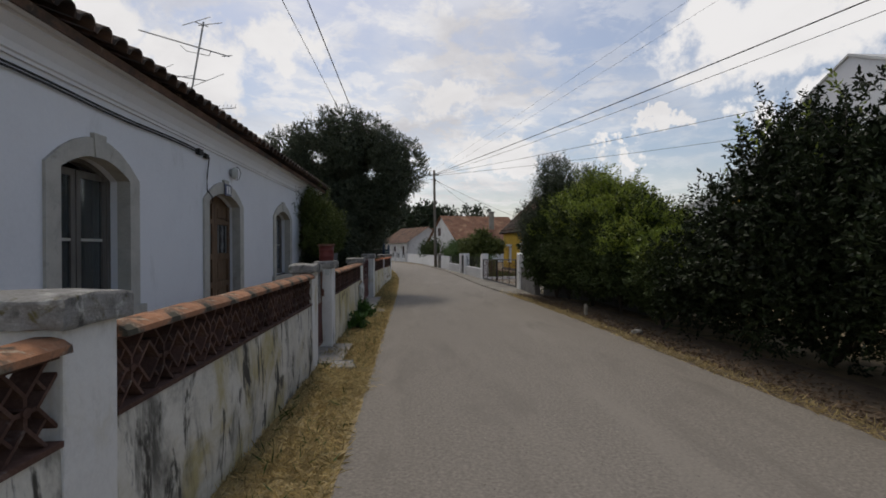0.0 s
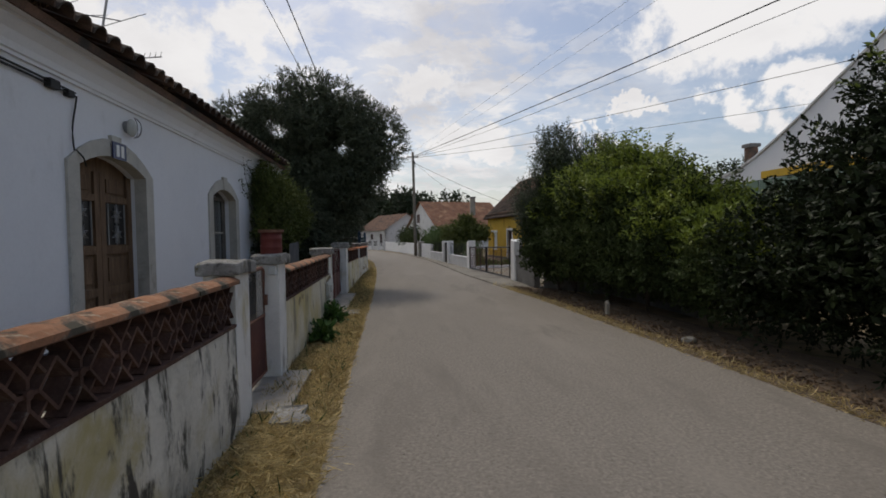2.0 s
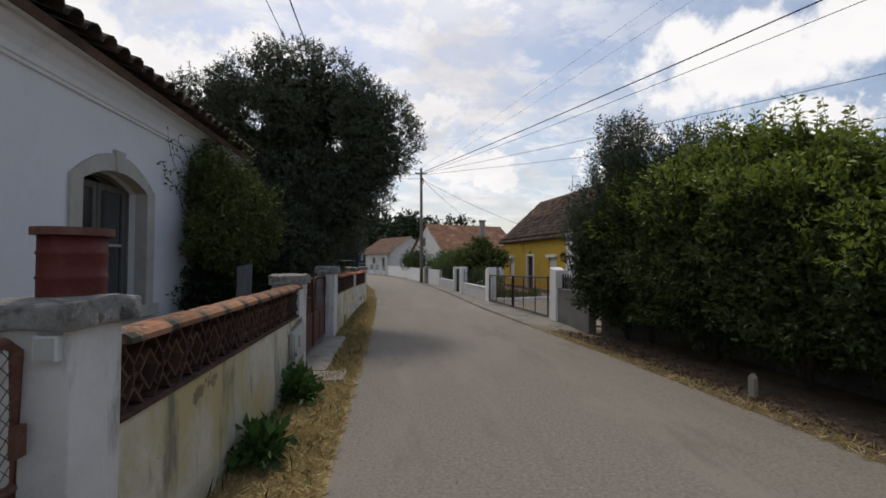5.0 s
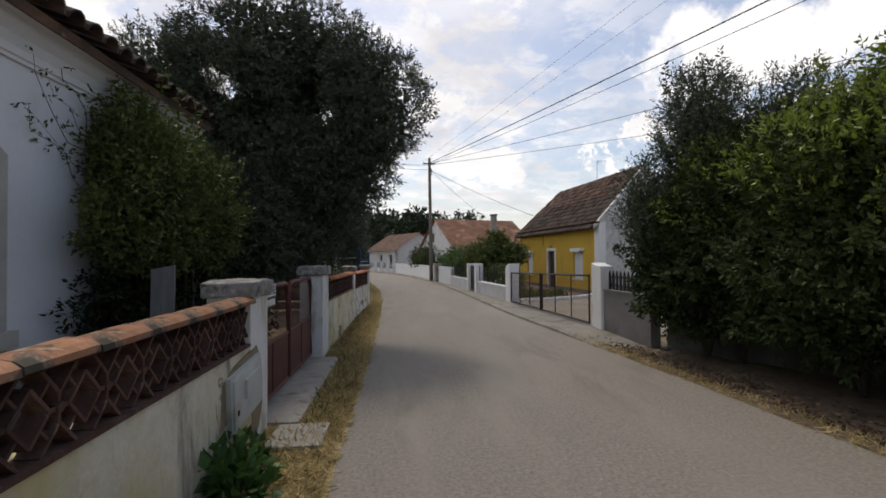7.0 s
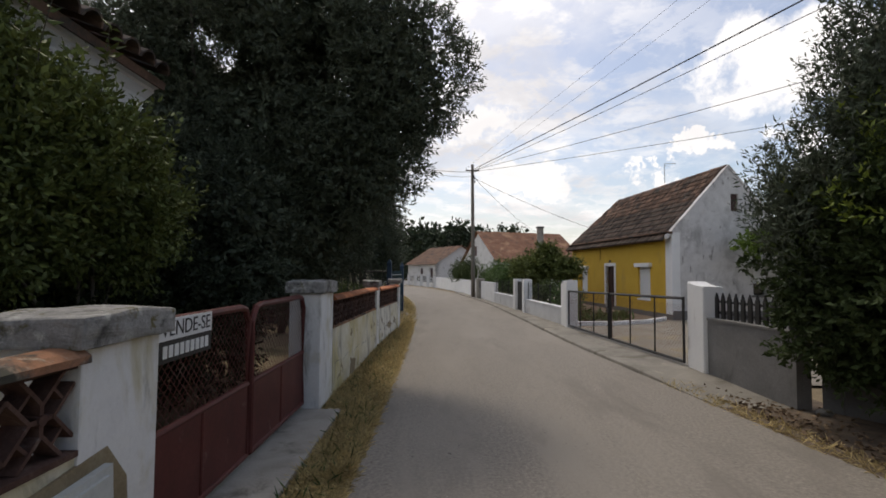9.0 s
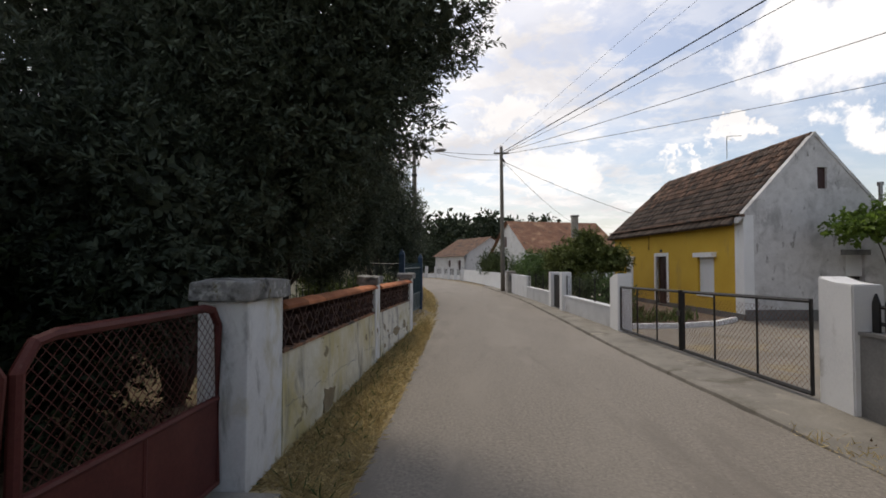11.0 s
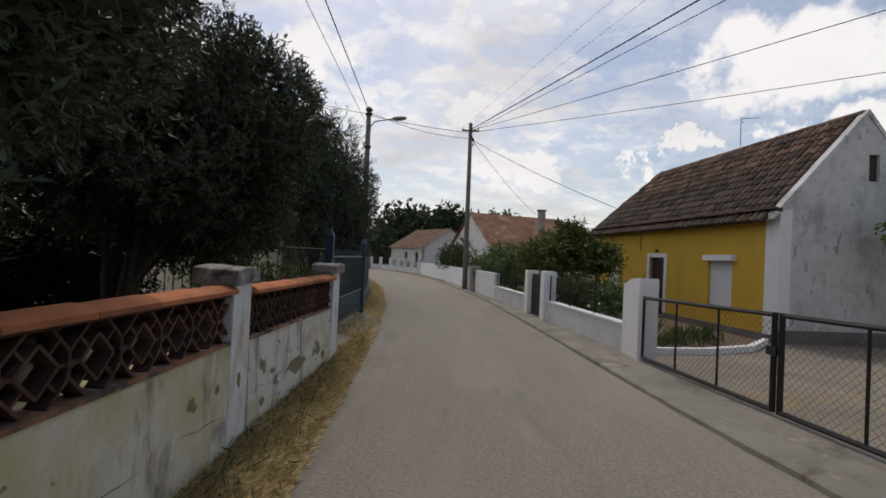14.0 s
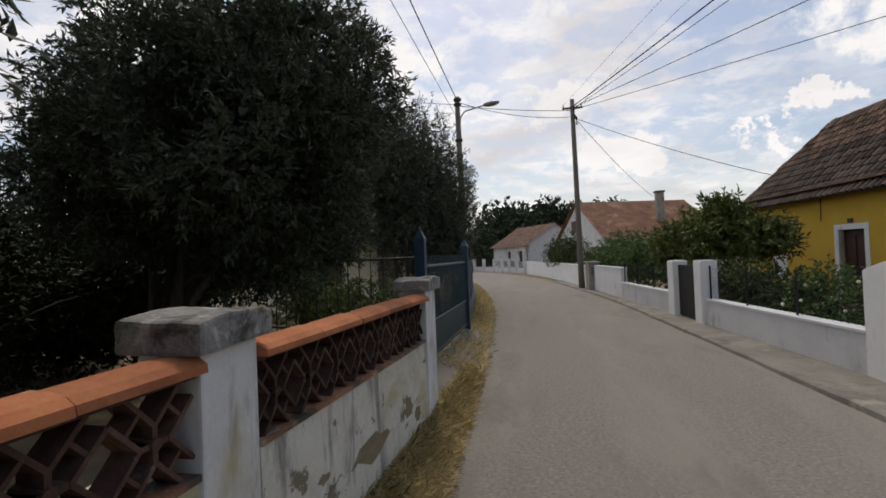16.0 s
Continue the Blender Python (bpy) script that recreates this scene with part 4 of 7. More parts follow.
def tiled_slope(parent, to, s0, s1, d0, z0, d1, z1, pitch, row, near, seed=1, until=None):
    """Rows of curved tiles up a slope from (d0, z0) to (d1, z1): the first `near` of them as pieces, the rest joined."""
    rnd = random.Random(seed)
    me = half_tile(row * 1.25, pitch * 0.46, pitch * 0.37, roof_clay)
    length = math.hypot(d1 - d0, z1 - z0)
    p0, px, pd = to(0, 0, 0), to(1, 0, 0) - to(0, 0, 0), to(0, 1, 0) - to(0, 0, 0)
    up = (pd * (d1 - d0) + Vector((0, 0, z1 - z0))).normalized()
    nor = px.cross(up) if px.cross(up).z > 0 else up.cross(px)
    basis = Matrix((px * 1.0, up, nor)).transposed().to_4x4()
    verts, faces, count = [], [], 0
    src_v = [v.co.copy() for v in me.vertices]
    src_f = [list(p.vertices) for p in me.polygons]
    for r in range(int(length / row)):
        for c in range(int((s1 - s0) / pitch)):
            if until and s0 + (c + 0.5) * pitch > until(d0 + (d1 - d0) * r * row / length):
                continue
            at = to(s0 + (c + 0.5) * pitch, d0, z0) + up * (r * row - 0.02) + nor * (0.012 + rnd.uniform(0, 0.012))
            m = Matrix.Translation(at) @ basis @ Matrix.Rotation(rnd.uniform(-0.03, 0.03), 4, "Z") @ Matrix.Rotation(-0.05, 4, "X")
            if count < near:
                o = place("roof_tile", me, parent)
                o.matrix_basis = m
            else:
                k = len(verts)
                verts += [m @ v for v in src_v]
                faces += [[i + k for i in f] for f in src_f]
            count += 1
    if verts:
        rest = bpy.data.meshes.new("roof_tiles_field")
        rest.from_pydata(verts, [], faces)
        rest.materials.append(roof_clay_rest)
        place("roof_tiles_field", rest, parent, kind="stuff")


# roof slab, then tiles
bm = bmesh.new()
prism(bm, [(-0.32, 3.78), (3.4, 5.35), (7.1, 3.78), (7.1, 3.7), (3.4, 5.25), (-0.3, 3.7)], H0, H1 + 0.15, lambda s, d, z: Vector((HX - s, d, z)))
roof = part("roof", bm, roof_clay_rest, house, "weathered brown clay tile roof")
house_roof_axes = lambda s, d, z: Vector((HX - d, s, z))  # noqa: E731
tiled_slope(roof, house_roof_axes, H0, H1 + 0.2, -0.42, 3.79, 3.35, 5.38, 0.25, 0.36, 128, 3)


def arch_ring(bm, to, a, b, lo, spring, rise, w, d0, d1, n=8):
    """Stone surround: two jambs and an arched head of width w."""
    prism(bm, [(a - w, lo), (a, lo), (a, spring), (a - w, spring + 0.02)], d0, d1, to)
    prism(bm, [(b, lo), (b + w, lo), (b + w, spring + 0.02), (b, spring)], d0, d1, to)
    inner, outer = arch_top(a, b, spring, rise, n), arch_top(a - w, b + w, spring + 0.02, rise + w * 0.95, n)
    for i in range(n):
        prism(bm, [inner[i + 1], inner[i], outer[i], outer[i + 1]], d0, d1, to)
    return bm


def casement_window(parent, to, a, b, lo, spring, rise, d, wood, name="window"):
    """Two casements with arched heads, bars and panes, set back by d."""
    bm = bmesh.new()
    w = 0.06
    prism(bm, [(a, lo), (a + w, lo), (a + w, spring + 0.03), (a, spring)], d, d + 0.07, to)
    prism(bm, [(b - w, lo), (b, lo), (b, spring), (b - w, spring + 0.03)], d, d + 0.07, to)
    prism(bm, [(a + w, lo), (b - w, lo), (b - w, lo + w), (a + w, lo + w)], d, d + 0.07, to)
    outer, inn = arch_top(a, b, spring, rise), arch_top(a + w, b - w, spring - 0.02, rise - 0.03)
    for i in range(8):
        prism(bm, [inn[i + 1], inn[i], outer[i], outer[i + 1]], d, d + 0.07, to)
    win = part(name, bm, wood, parent, "arched grey wooden casement window")
    mid = (a + b) / 2
    for s0, s1 in ((a + w, mid - 0.01), (mid + 0.01, b - w)):
        bm = bmesh.new()
        zt = spring - 0.03 + (rise - 0.03) * 0.55
        for p, q in ((s0, s0 + 0.065), (s1 - 0.065, s1)):
            prism(bm, [(p, lo + w), (q, lo + w), (q, zt), (p, zt)], d + 0.012, d + 0.055, to)
        for z in (lo + w, zt - 0.075):
            prism(bm, [(s0 + 0.065, z), (s1 - 0.065, z), (s1 - 0.065, z + 0.075), (s0 + 0.065, z + 0.075)], d + 0.014, d + 0.053, to)
        leaf = part("casement", bm, wood, win)
        z = lo + w + 0.46 * (zt - lo)
        part("glazing_bar", prism(bmesh.new(), [(s0 + 0.065, z), (s1 - 0.065, z), (s1 - 0.065, z + 0.03), (s0 + 0.065, z + 0.03)], d + 0.014, d + 0.05, to), surround_stone, leaf, "pale horizontal glazing bar")
        bm = bmesh.new()
        prism(bm, [(s0 + 0.06, lo + w + 0.06), (s1 - 0.06, lo + w + 0.06), (s1 - 0.06, zt), (s0 + 0.06, zt)], d + 0.03, d + 0.036, to)
        part("pane", bm, pane_glass, win).visible_shadow = False
    return win


for k, (a, b, lo, spring, rise) in enumerate(HOLES):
    bm = arch_ring(bmesh.new(), house_axes, a + 0.004, b - 0.004, 0.2 if k == 1 else lo - 0.16, spring, rise, 0.19, -0.03, 0.12)
    if k != 1:
        prism(bm, [(a - 0.26, lo - 0.14), (b + 0.26, lo - 0.14), (b + 0.26, lo), (a - 0.26, lo)], -0.07, 0.13, house_axes)
    sur = part("stone_surround", bm, surround_stone, house, "pale limestone surround with an arched head")
    bm = bmesh.new()
    c = (a + b) / 2
    prism(bm, [(c - 0.07, spring + rise - 0.01), (c + 0.07, spring + rise - 0.01), (c + 0.1, spring + rise + 0.24), (c - 0.1, spring + rise + 0.24)], -0.045, 0.0, house_axes)
    part("keystone", bm, surround_stone, sur)
    if k != 1:
        casement_window(house, house_axes, a, b, lo, spring, rise, 0.2, grey_wood)

# double door with iron grilles
a, b, lo, spring, rise = HOLES[1]
bm = bmesh.new()
mid = (a + b) / 2
door = None
for s0, s1 in ((a, mid - 0.004), (mid + 0.004, b)):
    bm = bmesh.new()
    n = 6
    for i in range(n):
        p, q = s0 + (s1 - s0) * i / n, s0 + (s1 - s0) * (i + 1) / n
        zz = [spring + rise * (1 - (2 * (x - a) / (b - a) - 1) ** 2) for x in (p, q)]
        prism(bm, [(p, lo), (q, lo), (q, zz[1]), (p, zz[0])], 0.2, 0.235, house_axes)
    for p, q in ((s0, s0 + 0.1), (s1 - 0.1, s1)):
        prism(bm, [(p, lo), (q, lo), (q, spring), (p, spring)], 0.17, 0.2, house_axes)
    for z, hh in ((lo, 0.16), (lo + 0.82, 0.1), (lo + 1.32, 0.1), (lo + 1.95, 0.08)):
        prism(bm, [(s0 + 0.1, z), (s1 - 0.1, z), (s1 - 0.1, z + hh), (s0 + 0.1, z + hh)], 0.172, 0.2, house_axes)
    for z0, z1 in ((lo + 0.24, lo + 0.76), (lo + 0.98, lo + 1.27), (lo + 2.07, lo + 2.24)):
        prism(bm, [(s0 + 0.16, z0), (s1 - 0.16, z0), (s1 - 0.16, z1), (s0 + 0.16, z1)], 0.185, 0.2, house_axes)
    leaf = part("door_leaf", bm, old_wood, house, "worn brown wooden door leaf with carved panels")
    # near-black sheet on the solid leaf paints the dark behind the grille
    bm = bmesh.new()
    prism(bm, [(s0 + 0.13, lo + 1.43), (s1 - 0.13, lo + 1.43), (s1 - 0.13, lo + 1.94), (s0 + 0.13, lo + 1.94)], 0.192, 0.199, house_axes)
    part("grille_opening", bm, black_iron, leaf)
    bm = bmesh.new()
    c = (s0 + s1) / 2
    for x in (-0.18, 0, 0.18):
        tube(bm, [house_axes(c + x, 0.18, lo + 1.43), house_axes(c + x, 0.18, lo + 1.94)], 0.009, 5)
    for z in (1.56, 1.81):
        for k in range(8):
            q = math.pi * k / 4 + 0.39
            tube(bm, [house_axes(c + r * math.cos(q + w), 0.178, lo + z + r * math.sin(q + w)) for r, w in ((0.015, 0), (0.06, 0.22), (0.115, 0), (0.06, -0.22), (0.015, 0))], 0.007, 5)
    part("iron_grille", bm, dull_metal, leaf, "pale cast iron grille of petals")
bm = bmesh.new()
prism(bm, [(a - 0.25, 0.12), (b + 0.25, 0.12), (b + 0.25, 0.3), (a - 0.25, 0.3)], -0.4, 0.35, house_axes)
box(bm, (HX + 0.38, a - 0.35, -0.04), (HX + 0.75, b + 0.35, 0.12))
part("doorstep", bm, surround_stone, house, "worn stone doorstep")

# number plate over the door, its figures as bars
plate = thing("number_plate", (HX + 0.05, -0.42, 2.83), "small blue enamel plate over the door", "number plate")
bm = bmesh.new()
prism(bm, [(-0.5, 2.75), (-0.22, 2.75), (-0.22, 2.95), (-0.5, 2.95)], -0.06, -0.046, house_axes)
part("plate", bm, plate_blue, plate)
bm = bmesh.new()
for s in (-0.44, -0.34):
    prism(bm, [(s, 2.78), (s + 0.06, 2.78), (s + 0.06, 2.92), (s, 2.92)], -0.066, -0.06, house_axes)
part("figure", bm, plate_white, plate, "white bars in place of figures")

# wall lamp
lamp = thing("wall_lamp", (HX, -0.1, 3.18), "small round wall lamp with a wire cage", "wall lamp")
bm = bmesh.new()
tube(bm, [(HX, -0.1, 3.2), (HX + 0.05, -0.1, 3.2)], 0.075, 14)
part("base", bm, dull_metal, lamp)
bm = bmesh.new()
bmesh.ops.create_uvsphere(bm, u_segments=14, v_segments=8, radius=0.07, matrix=Matrix.Translation((HX + 0.07, -0.1, 3.19)) @ Matrix.Diagonal((0.8, 1, 1.6, 1)))
part("globe", bm, meter_paint, lamp, "frosted glass globe", smooth=True)
bm = bmesh.new()
for k in range(4):
    t0 = math.pi * k / 4
    tube(bm, [(HX + 0.09 + 0.085 * math.sin(u) * abs(math.cos(t0)) + 0.01, -0.1 + 0.085 * math.sin(t0) * math.sin(u), 3.19 + 0.125 * math.cos(u)) for u in np.linspace(0, math.pi, 7)], 0.005, 4)
part("cage", bm, dull_metal, lamp)

# cable and junction on the front wall
cable = thing("facade_cable", (HX, -1.4, 3.3), "black cables and junction along the house front", "cable")
bm = bmesh.new()
for off in (0.0, 0.035):
    tube(bm, [(HX + 0.03, y, 3.3 + off + 0.012 * math.sin(y * 2.3)) for y in np.linspace(-8.3, -1.1, 24)], 0.011, 5)
tube(bm, [(HX + 0.03, -1.12 + 0.05 * math.sin(z * 6), z) for z in np.linspace(3.3, 2.72, 9)] , 0.009, 5)
tube(bm, [(HX + 0.03, -1.12, 2.74), (HX + 0.06, -1.05, 2.66), (HX + 0.05, -1.0, 2.58)], 0.008, 5)
part("cable", bm, cable_black, cable)
bm = bmesh.new()
box(bm, (HX, -1.52, 3.27), (HX + 0.07, -1.38, 3.36), 0.01)
part("junction_box", bm, cable_black, cable)
part("junction_box", box(bmesh.new(), (HX, -1.25, 3.26), (HX + 0.06, -1.15, 3.33), 0.01), cable_black, cable)

# rooftop aerial
aerial = thing("tv_aerial", (-5.6, 4.3, 4.55), "tall television aerial with several arrays on the roof", "aerial")
AY = 4.3


def rod(bm, a, b, r, da=0.0, db=0.0):
    return tube(bm, [(a[0], AY + da, a[1]), (b[0], AY + db, b[1])], r, 5)


part("mast", rod(bmesh.new(), (-5.73, 4.6), (-5.14, 8.0), 0.024), dull_metal, aerial)
bm = rod(bmesh.new(), (-6.82, 7.72), (-4.48, 7.09), 0.017, -0.05, 0.05)
rod(bm, (-5.75, 7.35), (-5.6, 7.2), 0.01)
rod(bm, (-5.6, 7.2), (-5.0, 7.08), 0.01)
rod(bm, (-5.0, 7.08), (-4.95, 7.2), 0.01)
rod(bm, (-4.5, 7.22), (-4.53, 6.95), 0.012, 0.3, -0.3)
part("boom", bm, dull_metal, aerial)
bm = rod(bmesh.new(), (-5.35, 7.99), (-5.02, 7.87), 0.014)
rod(bm, (-5.54, 7.73), (-5.12, 8.3), 0.01, -0.35, 0.35)
rod(bm, (-5.12, 7.74), (-4.79, 8.15), 0.012, -0.35, 0.35)
part("dipole", bm, dull_metal, aerial)
bm = rod(bmesh.new(), (-6.34, 6.59), (-5.09, 6.4), 0.014)
for a, b in (((-6.42, 6.35), (-6.14, 6.98)), ((-6.0, 6.3), (-5.56, 6.68)), ((-5.39, 6.05), (-4.76, 6.74))):
    rod(bm, a, b, 0.009, -0.4, 0.4)
part("array", bm, dull_metal, aerial)
bm = rod(bmesh.new(), (-5.62, 5.55), (-4.29, 5.67), 0.013)
for k in range(9):
    x = -5.2 + k * 0.11
    rod(bm, (x, 5.59 + 0.009 * k), (x + 0.03, 5.7 + 0.009 * k), 0.006)
part("comb", bm, dull_metal, aerial)

# dark rendered skirting and weeds on the eaves
for a, b in ((H0, HOLES[1][0] - 0.26), (HOLES[1][1] + 0.26, H1)):
    bm = bmesh.new()
    prism(bm, [(a, -0.05), (b, -0.05), (b, 0.72), (a, 0.72)], -0.022, 0.0, house_axes)
    part("skirting", bm, slate_render, house, "dark blue-grey rendered skirting")
rw = np.random.default_rng(17)
for y in (-5.1, -2.9, -2.5, -1.9, 0.4):
    t = thing("roof_weed", (HX + 0.25, y, 3.86), "dry little weed growing from the eave tiles", "weed", "weeds on the eaves")
    m = 26
    place("foliage", leaf_mesh("foliage", np.array([HX + 0.22, y, 3.84]) + rw.normal(size=(m, 3)) * 0.035, np.stack([rw.normal(size=m) * 0.5, rw.normal(size=m) * 0.6, np.ones(m)], 1), rw.uniform(0.08, 0.2, m), rw.uniform(0.01, 0.03, m), litter), t)

# ---- small gate, drum, meter box ----
def mesh_net(bm, a, b, z0, z1, cell, r, x):
    """Diamond wire net in the plane x, from y a to b; x may be a function of y."""
    n = int((b - a + z1 - z0) / cell) + 1
    for i in range(n):
        for sgn in (1, -1):
            pts = []
            for t in (0.0, 1.0):
                pts.append((a + i * cell - (z1 - z0) * (t if sgn > 0 else 1 - t), z0 + (z1 - z0) * t))
            (ya, za), (yb, zb) = pts
            if ya > yb:
                (ya, za), (yb, zb) = (yb, zb), (ya, za)
            if yb <= a or ya >= b:
                continue
            k = (zb - za) / (yb - ya)
            if ya < a:
                za, ya = za + k * (a - ya), a
            if yb > b:
                zb, yb = zb - k * (yb - b), b
            fx = x if callable(x) else (lambda y: x)
            tube(bm, [(fx(ya), ya, za), (fx(yb), yb, zb)], r, 3)
    return bm


gate = thing("garden_gate", (-1.12, -1.07, 0.0), "small maroon metal gate with wire mesh above", "gate")
GX = -1.12
bm = bmesh.new()
tube(bm, [(GX, -1.58, 0.12), (GX, -1.58, 1.36), (GX, -1.54, 1.41), (GX, -0.46, 1.41), (GX, -0.4, 1.37), (GX, -0.4, 0.12), (GX, -1.58, 0.12)], 0.024, 8)
tube(bm, [(GX, -1.58, 0.82), (GX, -0.4, 0.82)], 0.02, 8)
part("frame", bm, rusty, gate, "rusty tube frame")
bm = bmesh.new()
box(bm, (GX - 0.006, -1.56, 0.13), (GX + 0.006, -0.42, 0.81))
part("sheet", bm, maroon, gate, "maroon sheet panel")
part("wire_mesh", mesh_net(bmesh.new(), -1.56, -0.42, 0.84, 1.4, 0.065, 0.0025, GX), wire_metal, gate)
bm = bmesh.new()
box(bm, (GX + 0.02, -0.46, 0.95), (GX + 0.05, -0.4, 1.08), 0.005)
part("lock", bm, rusty, gate)

drum = thing("red_drum", (-1.07, -0.15, 1.57), "faded red metal drum with a dark lid on the pier", "drum")
DX, DY = -1.07, -0.15
bm = bmesh.new()
tube(bm, [(DX, DY, z) for z in (1.572, 1.585, 1.65, 1.66, 1.67, 1.76, 1.77, 1.78, 1.85)], 0.132, 28)
for v in bm.verts:
    if 1.655 < v.co.z < 1.665 or 1.765 < v.co.z < 1.775:
        v.co.x, v.co.y = DX + (v.co.x - DX) * 1.05, DY + (v.co.y - DY) * 1.05
part("body", bm, drum_red, drum, smooth=True)
bm = bmesh.new()
tube(bm, [(DX, DY, 1.85), (DX, DY, 1.885)], 0.158, 28)
part("lid", bm, rusty, drum, "dark rusty lid")
jbox = thing("junction_box", (-1.0, -0.38, 1.38), "small white plastic junction box under the pier cap", "junction box")
part("case", box(bmesh.new(), (-1.06, -0.405, 1.32), (-0.965, -0.36, 1.43), 0.008), plate_white, jbox)
part("lid", box(bmesh.new(), (-1.05, -0.412, 1.33), (-0.975, -0.405, 1.42), 0.003), meter_paint, jbox)
meter = thing("meter_box", (-0.93, 4.3, 0.42), "tilted grey-white meter cabinet on the wall", "meter box")
tilt = lambda s, d, z: Vector((FX + 0.02 - d, 4.3 + s * 0.995 - z * 0.07, 0.58 + z + s * 0.07))  # noqa: E731
bm = bmesh.new()
prism(bm, [(-0.4, -0.23), (0.4, -0.23), (0.4, 0.23), (-0.4, 0.23)], -0.035, 0.01, tilt)
part("frame", bm, meter_paint, meter)
bm = bmesh.new()
prism(bm, [(-0.36, -0.195), (0.36, -0.195), (0.36, 0.195), (-0.36, 0.195)], -0.05, -0.035, tilt)
lid = part("door", bm, meter_paint, meter)
bm = bmesh.new()
prism(bm, [(-0.12, -0.02), (0.24, -0.02), (0.24, 0.14), (-0.12, 0.14)], -0.075, -0.05, tilt)
part("hatch", bm, meter_paint, lid)
bm = bmesh.new()
prism(bm, [(-0.3, -0.1), (-0.28, -0.1), (-0.28, -0.06), (-0.3, -0.06)], -0.06, -0.05, tilt)
part("latch", bm, black_iron, lid)

# ---- red double gate ----
red = thing("driveway_gate", (-1.12, 6.75, 0.0), "maroon double driveway gate of sheet metal and mesh", "gate")
for y0, y1 in ((5.12, 6.73), (6.77, 8.38)):
    bm = bmesh.new()
    tube(bm, [(GX, y0 + 0.02, 0.1), (GX, y0 + 0.02, 1.26), (GX, y0 + 0.1, 1.38), (GX, y0 + 0.2, 1.4), (GX, y1 - 0.2, 1.4), (GX, y1 - 0.1, 1.38), (GX, y1 - 0.02, 1.26), (GX, y1 - 0.02, 0.1), (GX, y0 + 0.02, 0.1)], 0.03, 8)
    tube(bm, [(GX, y0 + 0.02, 0.72), (GX, y1 - 0.02, 0.72)], 0.024, 8)
    tube(bm, [(GX, (y0 + y1) / 2, 0.1), (GX, (y0 + y1) / 2, 0.72)], 0.02, 8)
    leaf = part("gate_leaf", bm, maroon, red)
    bm = bmesh.new()
    box(bm, (GX - 0.008, y0 + 0.03, 0.11), (GX + 0.008, y1 - 0.03, 0.72))
    part("sheet", bm, maroon, leaf)
    part("wire_mesh", mesh_net(bmesh.new(), y0 + 0.05, y1 - 0.05, 0.74, 1.37, 0.07, 0.0025, GX), maroon, leaf)
sign = thing("gate_sign", (-1.07, 5.62, 1.28), "white for-sale plate over a dark strip on the gate", "sign")
bm = bmesh.new()
box(bm, (-1.085, 5.3, 1.285), (-1.077, 5.95, 1.42), 0.002)
part("plate", bm, plate_white, sign)
bm = bmesh.new()
box(bm, (-1.085, 5.3, 1.15), (-1.079, 5.95, 1.281), 0.002)
strip_plate = part("dark_strip", bm, black_iron, sign)
for k in range(9):
    bm = bmesh.new()
    box(bm, (-1.079, 5.35 + k * 0.063, 1.18), (-1.075, 5.395 + k * 0.063, 1.255))
    part("figure", bm, plate_white, strip_plate)
words = bpy.data.curves.new("writing", "FONT")
words.body, words.size, words.extrude = "VENDE-SE", 0.135, 0.001
words.align_x, words.align_y = "CENTER", "CENTER"
carrier = new("writing", words)
bpy.context.view_layer.update()
words_mesh = bpy.data.meshes.new_from_object(carrier)
bpy.data.objects.remove(carrier)
words_mesh.materials.clear()
words_mesh.materials.append(black_iron)
writing = place("writing", words_mesh, sign)
writing.matrix_basis = Matrix(((0, 0, 1, -1.0755), (1, 0, 0, 5.625), (0, 1, 0, 1.352), (0, 0, 0, 1)))
bm = bmesh.new()
box(bm, (-1.35, 5.1, -0.05), (-0.63, 8.38, 0.03), 0.01)
tagged(part("gate_threshold", bm, concrete), "worn concrete threshold in front of the red gate", "threshold", "", "structure")
bm = bmesh.new()
box(bm, (-1.35, -1.6, -0.05), (-0.6, -0.1, 0.035), 0.015)
tagged(part("gate_step", bm, concrete), "low concrete step at the small gate", "step", "", "structure")
# mortar bed round the meter box
bm = bmesh.new()
prism(bm, [(-0.5, -0.42), (0.42, -0.5), (0.56, -0.3), (0.55, 0.1), (0.42, 0.3), (-0.2, 0.27), (-0.45, 0.2), (-0.52, -0.1)], 0.004, 0.03, tilt)
part("mortar_bed", bm, bare_patch, meter, "rough brown-grey mortar round the cabinet")
# drain cover, plank and slab
cover = thing("drain_cover", (-0.55, 4.75, 0.0), "square concrete drain cover at the foot of the pier", "drain cover")
bm = bmesh.new()
box(bm, (-0.82, 4.45, -0.03), (-0.3, 5.05, 0.03), 0.012, 0.006)
part("lid", bm, concrete, cover)
plank = thing("upright_board", (-1.72, 4.5, 0.0), "grey weathered board standing upright behind the pier", "board")
bm = bmesh.new()
prism(bm, [(-0.1, -0.03), (0.1, -0.03), (0.105, 1.68), (-0.095, 1.64)], 0.0, 0.03, lambda s, d, z: Vector((-1.72 + s + z * 0.008, 4.5 + d, z)))
part("board", bm, dull_board, plank)
slab = thing("stone_slab", (-0.62, -1.55, 0.0), "dark flat stone slab at the edge of the gate step", "slab")
bm = bmesh.new()
box(bm, (-0.72, -1.95, -0.03), (-0.42, -1.5, 0.05), 0.015, 0.01)
part("body", bm, cap_stone, slab)
heap = thing("straw_heap", (-0.5, -2.6, 0.0), "small heap of raked dry grass on the verge", "straw heap", "", "stuff")
rh = np.random.default_rng(91)
nh = 1500
